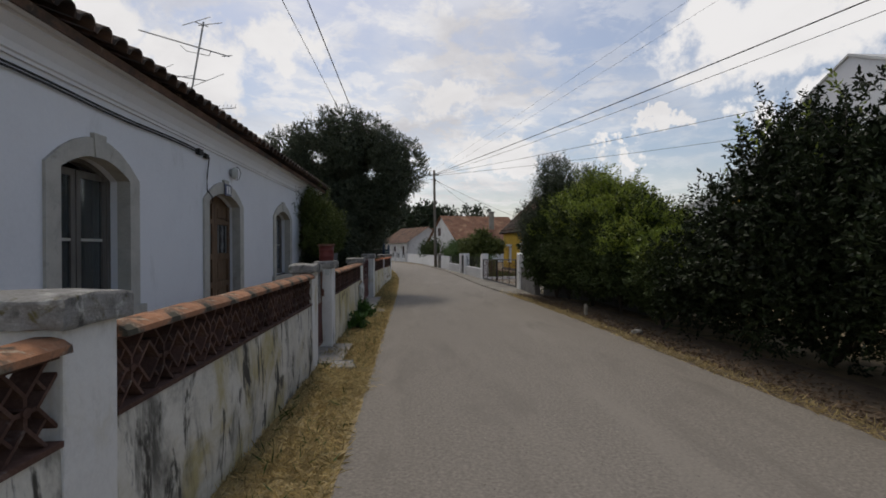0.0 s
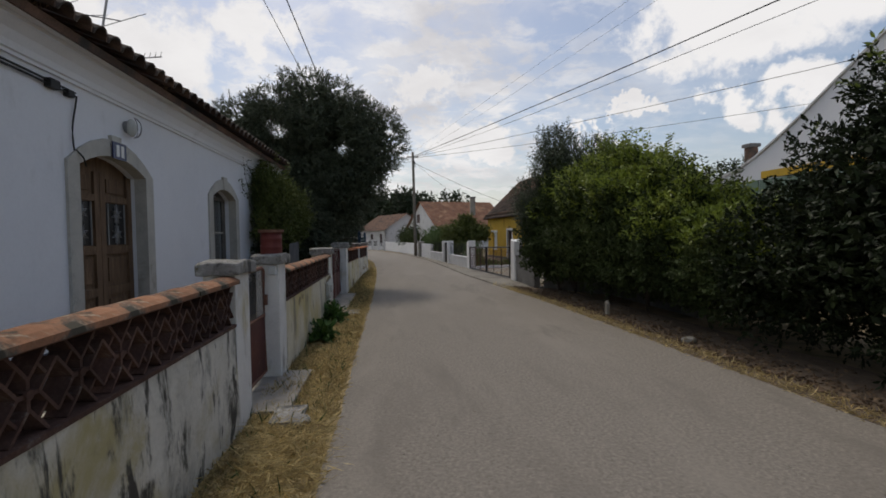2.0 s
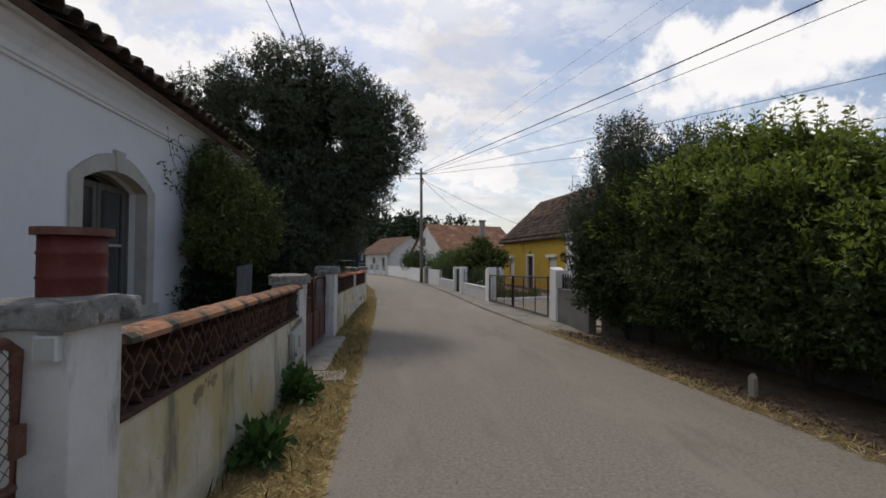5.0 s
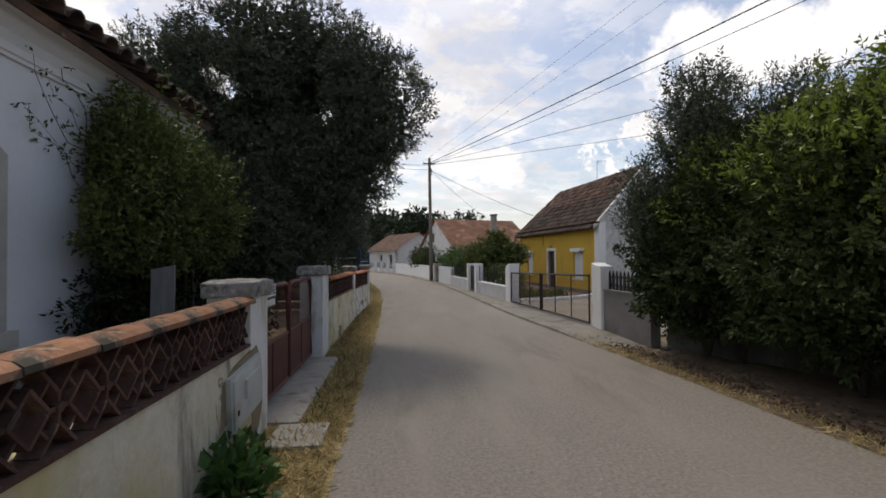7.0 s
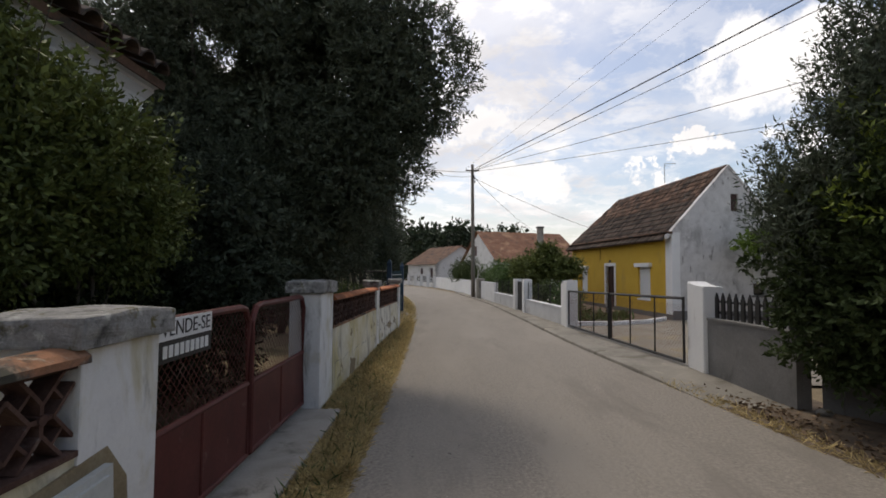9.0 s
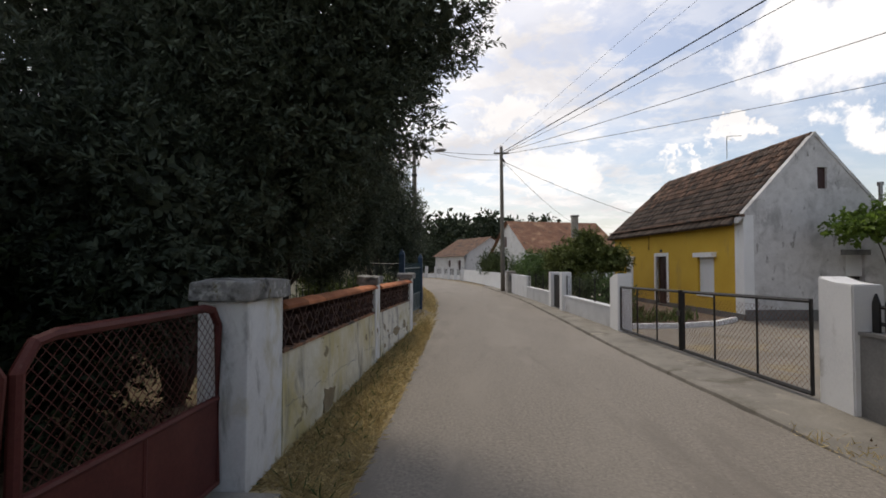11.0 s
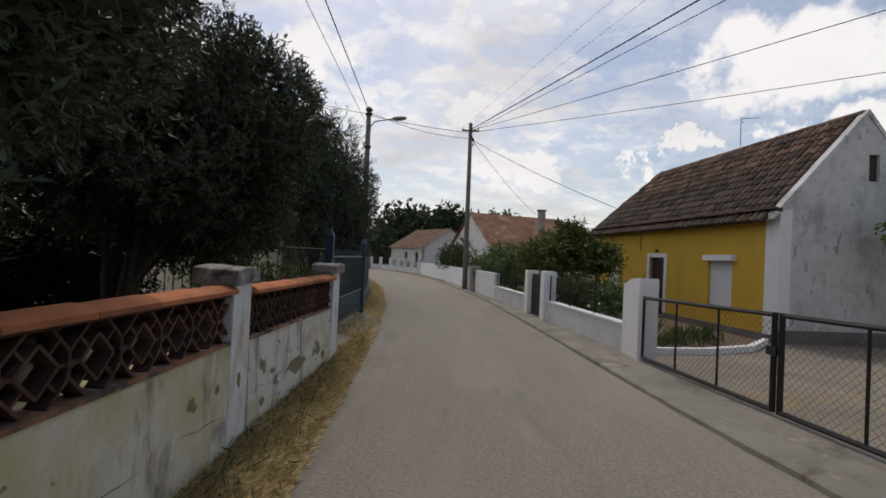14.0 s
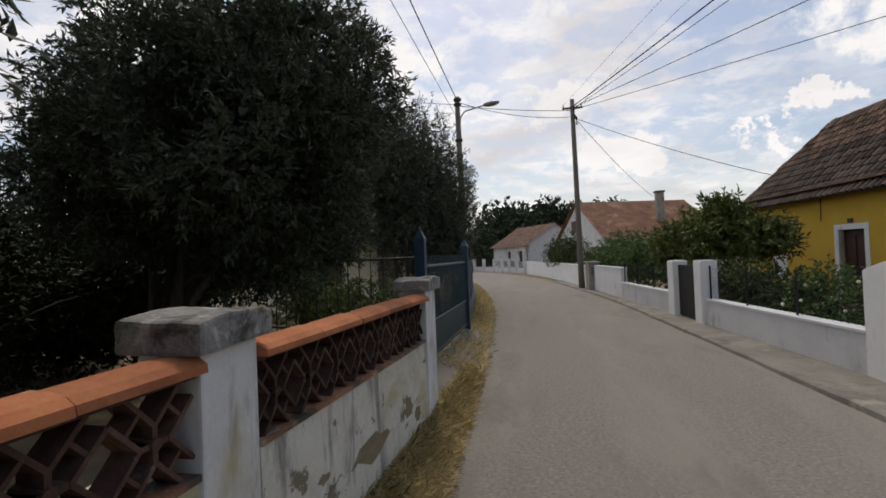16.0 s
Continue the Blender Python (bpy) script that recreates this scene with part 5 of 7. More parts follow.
ph = rh.normal(size=(nh, 3)) * np.array([0.16, 0.3, 0.05]) + np.array([-0.45, -2.6, 0.0])
ph[:, 2] = np.abs(ph[:, 2]) + 0.01
place("blades", leaf_mesh("blades", ph, rh.normal(size=(nh, 3)) * np.array([1, 1, 0.25]), rh.uniform(0.1, 0.25, nh), rh.uniform(0.004, 0.009, nh), straw), heap, kind="stuff")


# ---- blue gate and fence past the garden wall ----
bluegate = thing("blue_gate", (-1.03, 19.0, 0.18), "dark blue-green metal gate between tall square posts", "gate")
B0, B1 = Vector((-1.06, 17.1, 0.18)), Vector((-1.0, 20.8, 0.18))
for p, h in ((B0, 1.96), (B1, 1.92)):
    bm = bmesh.new()
    box(bm, (p.x - 0.07, p.y - 0.07, -0.05), (p.x + 0.07, p.y + 0.07, h), 0.008)
    bmesh.ops.create_cone(bm, segments=4, radius1=0.1, radius2=0.0, depth=0.14, cap_ends=True, matrix=Matrix.Translation((p.x, p.y, h + 0.07)) @ Matrix.Rotation(math.pi / 4, 4, "Z"))
    part("post", bm, blue_paint, bluegate, "blue post with a pointed head")
bm = bmesh.new()
n = 30
for i in range(1, n):
    p = B0.lerp(B1, i / n)
    tube(bm, [p + Vector((0, 0, 0.1)), p + Vector((0, 0, 1.55))], 0.014, 5, 0.01)
for z in (0.12, 0.6, 1.4):
    tube(bm, [B0 + Vector((0, 0, z)), B1 + Vector((0, 0, z))], 0.025, 6)
part("grating", bm, teal_paint, bluegate)
bm = bmesh.new()
d = (B1 - B0).normalized()
to = axes((B0.x, B0.y), (d.x, d.y))
prism(bm, [(0.08, 0.26), (3.6, 0.26), (3.6, 0.8), (0.08, 0.8)], -0.008, 0.008, to)
part("sheet", bm, teal_paint, bluegate)
sidefence = thing("railing", (-3.5, 17.9, 0.0), "dark spiked iron railing behind the wall's end", "railing")
bm = bmesh.new()
C0, C1 = Vector((-6.5, 18.6, 0)), Vector((-1.06, 17.1, 0))
for i in range(28):
    p = C0.lerp(C1, i / 28)
    tube(bm, [p + Vector((0, 0, 0.5)), p + Vector((0, 0, 1.85)), p + Vector((0, 0, 1.98))], 0.013, 5, 0.002)
for z in (0.7, 1.7):
    tube(bm, [C0 + Vector((0, 0, z)), C1 + Vector((0, 0, z))], 0.02, 5)
part("grating", bm, black_iron, sidefence)
bm = bmesh.new()
to = axes((C0.x, C0.y), (C1.x - C0.x, C1.y - C0.y))
prism(bm, [(0, -0.05), (5.5, -0.05), (5.5, 0.5), (0, 0.5)], -0.08, 0.08, to)
part("base", bm, dark_render, sidefence)
fence = thing("blue_sheet_fence", (-1.6, 27.0, 0.0), "dark blue sheet metal fence on a low wall", "fence")
pts = [Vector((road_left(y) - 0.54, y, 0)) for y in (20.95, 23.0, 25.0, 27.5, 30.0, 32.5, 35.0)]
for p, q in zip(pts, pts[1:]):
    to = axes((p.x, p.y), (q.x - p.x, q.y - p.y))
    ln = (q - p).length
    bm = bmesh.new()
    prism(bm, [(0, -0.05), (ln, -0.05), (ln, 0.45), (0, 0.45)], -0.18, 0.02, to)
    part("low_wall", bm, dark_render, fence)
    bm = bmesh.new()
    k = 18
    for i in range(k):
        o = 0.02 if i % 2 else 0.0
        prism(bm, [(ln * i / k, 0.45), (ln * (i + 1) / k - 0.012, 0.45), (ln * (i + 1) / k - 0.012, 1.55), (ln * i / k, 1.55)], -0.1 - o, -0.085 - o, to)
    part("sheet", bm, blue_paint, fence)
bm = bmesh.new()
box(bm, (-4.0, 17.0, -0.05), (-1.0, 20.9, 0.2), 0.01)
prism(bm, [(-1.0, -0.05), (-0.5, -0.05), (-0.5, 0.02), (-1.0, 0.2)], 15.9, 20.9, lambda s, d, z: Vector((s, d, z)))
tagged(part("driveway_apron", bm, yard_concrete), "pale concrete apron before the blue gate", "driveway", "", "structure")
# pale house glimpsed behind the trees
back = thing("cream_house", (-7.5, 27.0, 0.0), "cream house glimpsed behind the olive trees", "house")
to = axes((-4.2, 24.6), (-1, 0.12))
cream = material("cream_paint", [(0.52, 0.47, 0.34), (0.66, 0.6, 0.45)], 1, 0.9, 0.2)
part("wall_front", wall_with_holes(bmesh.new(), to, 0, 8, -0.05, 3.1, 0, 0.3, [(1.2, 2.0, 1.0, 2.1, 0.0), (4.5, 5.4, 0.9, 2.1, 0.0)]), cream, back)
for s0, s1, d0, d1 in ((0, 0.3, 0.3, 6), (7.7, 8, 0.3, 6), (0.3, 7.7, 5.7, 6)):
    part("wall", prism(bmesh.new(), [(s0, -0.05), (s1, -0.05), (s1, 3.1), (s0, 3.1)], d0, d1, to), cream, back)
for s0, s1 in ((1.2, 2.0), (4.5, 5.4)):
    bm = bmesh.new()
    prism(bm, [(s0, 1.0), (s1, 1.0), (s1, 2.1), (s0, 2.1)], 0.12, 0.16, to)
    part("shutter", bm, brown_door, back)
bm = bmesh.new()
prism(bm, [(-0.3, 3.1), (8.3, 3.1), (8.3, 3.2), (-0.3, 3.2)], -0.3, 6.3, to)
prism(bm, [(0.2, 3.2), (7.8, 3.2), (4, 4.6)], -0.2, 6.2, to)
part("roof", bm, roof_red, back)

# ---- yellow house ----
YC, YU = (8.94, 19.8), Vector((-0.1, 0.995, 0)).normalized()
yto = axes(YC, (YU.x, YU.y))
yhouse = thing("yellow_house", yto(5, 2.6, -0.03), "ochre yellow cottage with a grey gable and brown tile roof", "house")
YL, YD, YE, YR = 9.85, 4.5, 3.2, 5.66
bm = wall_with_holes(bmesh.new(), yto, 0.42, YL, 0.2, YE, 0.0, 0.3, [(1.52, 2.48, 0.67, 1.95, 0.0), (4.62, 5.5, 0.2, 2.02, 0.0), (7.7, 8.6, 0.7, 1.9, 0.0)])
part("wall_front", bm, ochre, yhouse, "ochre painted front wall")
bm = bmesh.new()
prism(bm, [(0.0, 0.2), (0.42, 0.2), (0.42, YE), (0.0, YE)], -0.012, 0.3, yto)
part("corner_band", bm, bright_white, yhouse, "white painted corner band")
bm = bmesh.new()
prism(bm, [(0.0, -0.3), (4.62, -0.3), (4.62, 0.2), (0.0, 0.2)], -0.03, 0.3, yto)
prism(bm, [(5.5, -0.3), (YL, -0.3), (YL, 0.2), (5.5, 0.2)], -0.03, 0.3, yto)
prism(bm, [(4.62, -0.3), (5.5, -0.3), (5.5, 0.1), (4.62, 0.1)], -0.03, 0.3, yto)
part("skirting", bm, dark_render, yhouse, "dark grey rendered skirting")
gable_to = lambda s, d, z: yto(d, s, z)  # noqa: E731
gable = [(0.3, -0.3), (YD, -0.3), (YD, YE), (YD / 2, YR - 0.02), (0.3, YE + 0.28)]
part("skirting", prism(bmesh.new(), [(0.0, -0.3), (YD, -0.3), (YD, 0.34), (0.0, 0.34)], -0.03, -0.002, gable_to), dark_render, yhouse, "dark grey rendered skirting")
bm = bmesh.new()
holes = [(3.15, 3.75, 0.92, 2.0, 0.0)]
wall_with_holes(bm, gable_to, 0.3, YD, -0.3, YE, 0.0, 0.3, holes)
zr = lambda s: YE + (YR - YE) * (1 - abs(s - YD / 2) / (YD / 2))  # noqa: E731
for s0, s1, lo, hi in ((0.02, 2.32, YE, None), (2.62, YD - 0.02, YE, None)):
    prism(bm, [(s0, lo), (s1, lo), (s1, zr(s1))] + ([(YD / 2, YR)] if s0 < YD / 2 < s1 else []) + [(s0, zr(s0))], 0.0, 0.3, gable_to)
prism(bm, [(2.32, YE), (2.62, YE), (2.62, 4.02), (2.32, 4.02)], 0.0, 0.3, gable_to)
prism(bm, [(2.32, 4.68), (2.62, 4.68), (2.62, zr(2.62)), (2.32, zr(2.32))], 0.0, 0.3, gable_to)
part("wall_gable", bm, gable_render, yhouse, "patchy pale grey gable wall with worn render")
bm = bmesh.new()
prism(bm, [(0.3, -0.3), (YD, -0.3), (YD, YE), (0.3, YE)], YL - 0.3, YL, gable_to)
prism(bm, [(0.3, -0.3), (YL - 0.3, -0.3), (YL - 0.3, YE), (0.3, YE)], YD - 0.3, YD, yto)
prism(bm, [(0.3, -0.25), (YL - 0.3, -0.25), (YL - 0.3, -0.2), (0.3, -0.2)], 0.3, YD - 0.3, yto)
part("wall_back", bm, grey_render, yhouse)
# verge band along the gable edge: short lumps of mortar over the end tiles
for s0, s1 in ((-0.2, YD / 2), (YD / 2, YD + 0.2)):
    for k in range(9):
        a, b = s0 + (s1 - s0) * k / 9, s0 + (s1 - s0) * (k + 1) / 9
        w = 0.02 * noise.noise(Vector((a * 3, 1, 0)))
        part("verge_mortar", prism(bmesh.new(), [(a, zr(a) - 0.02), (b, zr(b) - 0.02), (b, zr(b) + 0.1 + w), (a, zr(a) + 0.11 + w)], -0.035 - w, 0.16, gable_to), gable_render, yhouse)
HIP = 8.55  # where the ridge ends and the far hip begins
hip_end = lambda d: YL + 0.15 - (YL + 0.15 - HIP) * (d + 0.28) / (YD / 2 + 0.28)  # noqa: E731
bm = bmesh.new()
low = zr(-0.28)
rim = [(0.16, -0.28, low), (YL + 0.15, -0.28, low), (YL + 0.15, YD + 0.28, low), (0.16, YD + 0.28, low), (0.16, YD / 2, YR), (HIP, YD / 2, YR - 0.04)]
up, down = [bm.verts.new(yto(a, b, c + 0.055)) for a, b, c in rim], [bm.verts.new(yto(a, b, c)) for a, b, c in rim]
for f in ((0, 1, 5, 4), (1, 2, 5), (2, 3, 4, 5)):
    bm.faces.new([up[k] for k in f])
    bm.faces.new([down[k] for k in reversed(f)])
for a, b in ((0, 1), (1, 2), (2, 3), (3, 4), (4, 0)):
    bm.faces.new((up[a], down[a], down[b], up[b]))
bmesh.ops.recalc_face_normals(bm, faces=bm.faces[:])
yroof = part("roof", bm, roof_clay_rest, yhouse, "mottled brown clay tile roof, hipped at its far end")
tiled_slope(yroof, yto, 0.18, YL + 0.15, -0.32, zr(-0.32) + 0.05, YD / 2, YR + 0.06, 0.215, 0.3, 300, 5, hip_end)
tiled_slope(yroof, lambda s, d, z: yto(s, YD - d, z), 0.18, YL + 0.15, -0.32, zr(-0.32) + 0.05, YD / 2, YR + 0.06, 0.43, 0.6, 0, 6, hip_end)
bm = bmesh.new()
for i in range(20):
    s = 0.1 + i * 0.43
    tube(bm, [yto(s, YD / 2, YR + 0.04 - 0.003 * i), yto(s + 0.46, YD / 2, YR + 0.05 + 0.012 * (i % 2) - 0.003 * i)], 0.1, 8, 0.085)
for side in (-0.28, YD + 0.28):
    for i in range(8):
        a, b = Vector(yto(YL + 0.15, side, low + 0.06)), Vector(yto(HIP, YD / 2, YR + 0.02))
        tube(bm, [a.lerp(b, i / 8), a.lerp(b, (i + 1.08) / 8)], 0.1, 8, 0.085)
part("ridge_tiles", bm, roof_clay_rest, yroof)
bm = bmesh.new()
prism(bm, [(-0.05, YE - 0.06), (YL, YE - 0.06), (YL, YE + 0.03), (-0.05, YE + 0.03)], -0.14, 0.0, yto)
prism(bm, [(-0.05, YE + 0.0), (YL, YE + 0.0), (YL, YE + 0.05), (-0.05, YE + 0.05)], -0.26, -0.14, yto)
part("eaves_board", bm, roof_clay_rest, yhouse, "brown eaves course")


def shutter_window(s0, s1, z0, z1, with_box=True):
    bm = bmesh.new()
    prism(bm, [(s0, z0), (s1, z0), (s1, z1), (s0, z1)], 0.1, 0.12, yto)
    w = part("roller_shutter", bm, shutter_white, yhouse, "closed white roller shutter")
    k = int((z1 - z0) / 0.06)
    for i in range(k):
        z = z0 + (z1 - z0) * i / k
        part("slat", prism(bmesh.new(), [(s0, z), (s1, z), (s1, z + (z1 - z0) / k - 0.008), (s0, z + (z1 - z0) / k - 0.008)], 0.08, 0.1, yto), shutter_white, w)
    if with_box:
        part("shutter_box", prism(bmesh.new(), [(s0 - 0.14, z1), (s1 + 0.04, z1), (s1 + 0.04, z1 + 0.16), (s0 - 0.14, z1 + 0.16)], -0.16, 0.1, yto), bright_white, w)
    part("sill", prism(bmesh.new(), [(s0 - 0.02, z0 - 0.06), (s1 + 0.02, z0 - 0.06), (s1 + 0.02, z0), (s0 - 0.02, z0)], -0.04, 0.3, yto), bright_white, w)


shutter_window(1.52, 2.48, 0.67, 1.95)
shutter_window(7.7, 8.6, 0.7, 1.9, True)
bm = bmesh.new()
prism(bm, [(4.62, 0.1), (5.5, 0.1), (5.5, 2.02), (4.62, 2.02)], 0.14, 0.19, yto)
for s0, s1, z0, z1 in ((4.72, 5.02, 0.25, 0.9), (5.1, 5.4, 0.25, 0.9), (4.72, 5.02, 1.05, 1.85), (5.1, 5.4, 1.05, 1.85)):
    prism(bm, [(s0, z0), (s1, z0), (s1, z1), (s0, z1)], 0.12, 0.14, yto)
ydoor = part("door", bm, brown_door, yhouse, "dark brown panelled front door")
bm = bmesh.new()
for s0, s1, z0, z1 in ((4.48, 4.62, 0.1, 2.16), (5.5, 5.64, 0.1, 2.16), (4.62, 5.5, 2.02, 2.16)):
    prism(bm, [(s0, z0), (s1, z0), (s1, z1), (s0, z1)], -0.02, 0.14, yto)
part("door_surround", bm, bright_white, yhouse, "pale painted door surround")
bm = bmesh.new()
tube(bm, [yto(4.78, 0.12, 1.05), yto(4.78, 0.06, 1.05), yto(4.9, 0.06, 1.05)], 0.012, 6)
part("door_handle", bm, dull_metal, ydoor)
bm = bmesh.new()
prism(bm, [(4.98, 2.18), (5.14, 2.18), (5.14, 2.3), (4.98, 2.3)], -0.03, -0.002, yto)
part("plate", bm, black_iron, yhouse, "small dark plate over the door")
# gable window with shutter half down, attic shutter
bm = bmesh.new()
prism(bm, [(3.15, 1.35), (3.75, 1.35), (3.75, 2.0), (3.15, 2.0)], 0.1, 0.13, gable_to)
part("roller_shutter", bm, shutter_white, yhouse, "half-lowered pale shutter")
bm = bmesh.new()
prism(bm, [(3.18, 0.95), (3.72, 0.95), (3.72, 1.35), (3.18, 1.35)], 0.16, 0.166, gable_to)
part("pane", bm, pane_glass, yhouse).visible_shadow = False
bm = bmesh.new()
prism(bm, [(3.0, 2.0), (3.82, 2.0), (3.82, 2.16), (3.0, 2.16)], -0.14, 0.1, gable_to)
part("shutter_box", bm, grey_render, yhouse)
part("sill", prism(bmesh.new(), [(3.08, 0.84), (3.82, 0.84), (3.82, 0.92), (3.08, 0.92)], -0.06, 0.3, gable_to), grey_render, yhouse)
bm = bmesh.new()
prism(bm, [(2.32, 4.02), (2.62, 4.02), (2.62, 4.68), (2.32, 4.68)], 0.08, 0.12, gable_to)
part("attic_shutter", bm, brown_door, yhouse, "small brown attic shutter")
bm = bmesh.new()
tube(bm, [yto(6.1, -0.015, 3.15), yto(6.1, -0.015, 2.6), yto(6.12, -0.015, 2.3)], 0.012, 5)
part("wall_cable", bm, cable_black, yhouse)
ant = thing("roof_aerial", yto(4.2, 2.25, 5.9), "thin bent aerial on the cottage ridge", "aerial")
bm = bmesh.new()
tube(bm, [yto(4.2, 2.25, 5.85), yto(4.2, 2.25, 6.75)], 0.015, 5)
tube(bm, [yto(4.2, 2.25, 6.75), yto(3.7, 2.5, 6.65)], 0.012, 5)
tube(bm, [yto(4.2, 2.25, 6.7), yto(4.6, 2.7, 6.72)], 0.008, 5)
part("mast", bm, dull_metal, ant)
flue = thing("flue_pipe", yto(1.0, 4.9, 3.3), "thin metal flue behind the cottage", "flue")
bm = bmesh.new()
tube(bm, [yto(1.0, 5.3, 0.0), yto(1.0, 5.3, 4.3)], 0.06, 8)
tube(bm, [yto(1.0, 5.3, 4.3), yto(1.0, 5.3, 4.42)], 0.09, 8)
part("pipe", bm, dull_metal, flue)

# yard of the cottage
bm = bmesh.new()
c = [wall_line(10.4) + 0.2, 10.0], [19.0, 8.5], [19.0, 19.6], [8.9, 20.0], [wall_line(17.5) + 0.2, 18.0]
bm.faces.new([bm.verts.new((x, y, 0.012)) for x, y in c])
tagged(part("yard", bm, yard_concrete), "pale worn concrete yard behind the black gate", "yard", "", "structure")
bed = thing("flower_bed", (6.2, 20.0, 0.0), "white-edged flower bed in front of the yellow cottage", "flower bed")
bm = bmesh.new()
edge = [Vector(p) for p in ((4.7, 17.75, 0.0), (6.2, 18.0, 0.0), (7.5, 18.6, 0.0), (8.6, 19.7, 0.0))]
for p, q in zip(edge, edge[1:]):
    to = axes((p.x, p.y), (q.x - p.x, q.y - p.y))
    ln = (q - p).length
    prism(bm, [(0, -0.03), (ln, -0.03), (ln, 0.14), (0, 0.14)], -0.06, 0.06, to)
part("kerb", bm, bright_white, bed, "white painted kerb")
bm = bmesh.new()
bm.faces.new([bm.verts.new((x, y, 0.06)) for x, y in ((4.5, 17.8), (6.2, 18.05), (7.5, 18.65), (8.6, 19.75), (7.8, 30.0), (3.6, 30.0))])
part("soil", bm, litter_soil, bed)

heap_of_sheet = thing("sheeting_heap", (8.35, 15.1, 0.01), "white crumpled sheeting heaped on the concrete yard", "sheeting")
bm = bmesh.new()
bmesh.ops.create_icosphere(bm, subdivisions=4, radius=1.0)
for v in bm.verts:
    fold = 1 + 0.3 * noise.noise(v.co * 1.7) + 0.14 * noise.noise(v.co * 5.0)
    v.co = Vector((8.35 + v.co.x * 0.4 * fold, 15.1 + v.co.y * 0.32 * fold, max(0.005, 0.02 + v.co.z * 0.24 * fold)))
part("sheet", bm, bright_white, heap_of_sheet)

# ---- black driveway gate and white walls ----
bgate = thing("driveway_gate", (4.6, 13.9, 0.1), "black iron double driveway gate with diamond wire mesh", "gate")
g0, g1, gm = 11.0, 16.75, 14.0
gx = lambda y: 4.92 + (4.36 - 4.92) * (y - 11.0) / 5.75  # noqa: E731
gz = lambda y: 1.15 + 0.12 * (16.75 - y) / 5.75  # noqa: E731
for y0, y1, ups in ((g0 + 0.04, gm - 0.05, (12.0, 13.0)), (gm + 0.05, g1, (14.95, 15.85))):
    bm = bmesh.new()
    for y in (y0, y1):
        tube(bm, [(gx(y), y, 0.12), (gx(y), y, gz(y) + 0.03)], 0.035 if abs(y - gm) < 0.2 else 0.025, 6)
    for y in ups:
        tube(bm, [(gx(y), y, 0.14), (gx(y), y, gz(y))], 0.017, 6)
    tube(bm, [(gx(y0), y0, 0.14), (gx(y1), y1, 0.14)], 0.03, 6)
    tube(bm, [(gx(y0), y0, gz(y0)), (gx(y1), y1, gz(y1))], 0.03, 6)
    leaf = part("gate_leaf", bm, black_iron, bgate)
    part("wire_mesh", mesh_net(bmesh.new(), y0 + 0.02, y1 - 0.02, 0.16, 1.15, 0.085, 0.0022, gx), rusty, leaf)
bm = bmesh.new()
box(bm, (gx(gm) - 0.04, gm - 0.02, 0.75), (gx(gm) + 0.04, gm + 0.14, 0.85), 0.006)
part("lock", bm, black_iron, bgate)


def white_post(y0, y1, top, lean, label):
    t = thing("gate_post", (gx(y0) + 0.2, (y0 + y1) / 2, 0.0), label, "gate post", "white gate posts")
    bm = bmesh.new()
    x = wall_line((y0 + y1) / 2)
    pts = [(y0, 0.0), (y1, 0.0), (y1, top - lean), ((y0 + y1) / 2, top - (lean if lean > 0 else 0) * 0.2), (y0, top)]
    prism(bm, pts, 0.0, 0.34, lambda s, d, z: Vector((x + d, s, z)))
    bmesh.ops.bevel(bm, geom=bm.edges[:], offset=0.015, segments=2, affect="EDGES")
    part("body", bm, bright_white, t)
    return t


white_post(10.42, 10.95, 1.5, -0.08, "square white gate post with a slanted top")
white_post(16.85, 17.55, 1.48, 0.13, "white gate post with a sloping shoulder")
white_post(21.85, 22.3, 1.42, 0.0, "white post of the little garden gate")
white_post(23.35, 23.85, 1.4, 0.0, "white post of the little garden gate")


def low_wall(y0, y1, z, mat, label, cap=True, x_off=0.05):
    t = thing("garden_wall", (wall_line((y0 + y1) / 2) + 0.1, (y0 + y1) / 2, 0.0), label, "garden wall", "white garden walls", "structure")
    n = max(1, int((y1 - y0) / 1.2))
    bm, bc = bmesh.new(), bmesh.new()
    for i in range(n):
        a, b = y0 + (y1 - y0) * i / n, y0 + (y1 - y0) * (i + 1) / n
        to = axes((wall_line(a) + x_off, a), (wall_line(b) - wall_line(a), b - a))
        ln = math.hypot(wall_line(b) - wall_line(a), b - a)
        prism(bm, [(0, 0), (ln, 0), (ln, z), (0, z)], 0.0, 0.2, to)
        prism(bc, [(0, z), (ln, z), (ln, z + 0.035), (0, z + 0.035)], -0.02, 0.22, to)
    part("base", bm, mat, t)
    if cap:
        part("coping", bc, shutter_white if mat is not grey_render else mat, t, "bright white coping")
    else:
        bc.free()
    return t


grey_white = material("greyed_white_paint", [(0.52, 0.52, 0.515), (0.63, 0.63, 0.625), (0.71, 0.71, 0.705)], 1.2, 0.9, 0.4, 30, stain=(0.3, 0.29, 0.27), stain_at=(0.54, 0.74), stain_scale=2.0, stain_stretch=(1, 1, 0.5))
low_wall(17.55, 21.85, 0.58, grey_white, "low greyed white garden wall with a bright coping")
low_wall(23.85, 28.1, 0.58, grey_white, "low greyed white garden wall with a bright coping")
low_wall(28.1, 32.0, 1.08, bright_white, "taller white garden wall")
low_wall(33.4, 52.0, 1.05, bright_white, "long white garden wall along the bend")
low_wall(8.6, 10.42, 0.95, grey_render, "grey rendered wall under a picket fence", True)
picket = thing("picket_fence", (5.2, 9.5, 0.98), "dark pointed picket fence on the grey wall", "picket fence")
pm = bmesh.new()
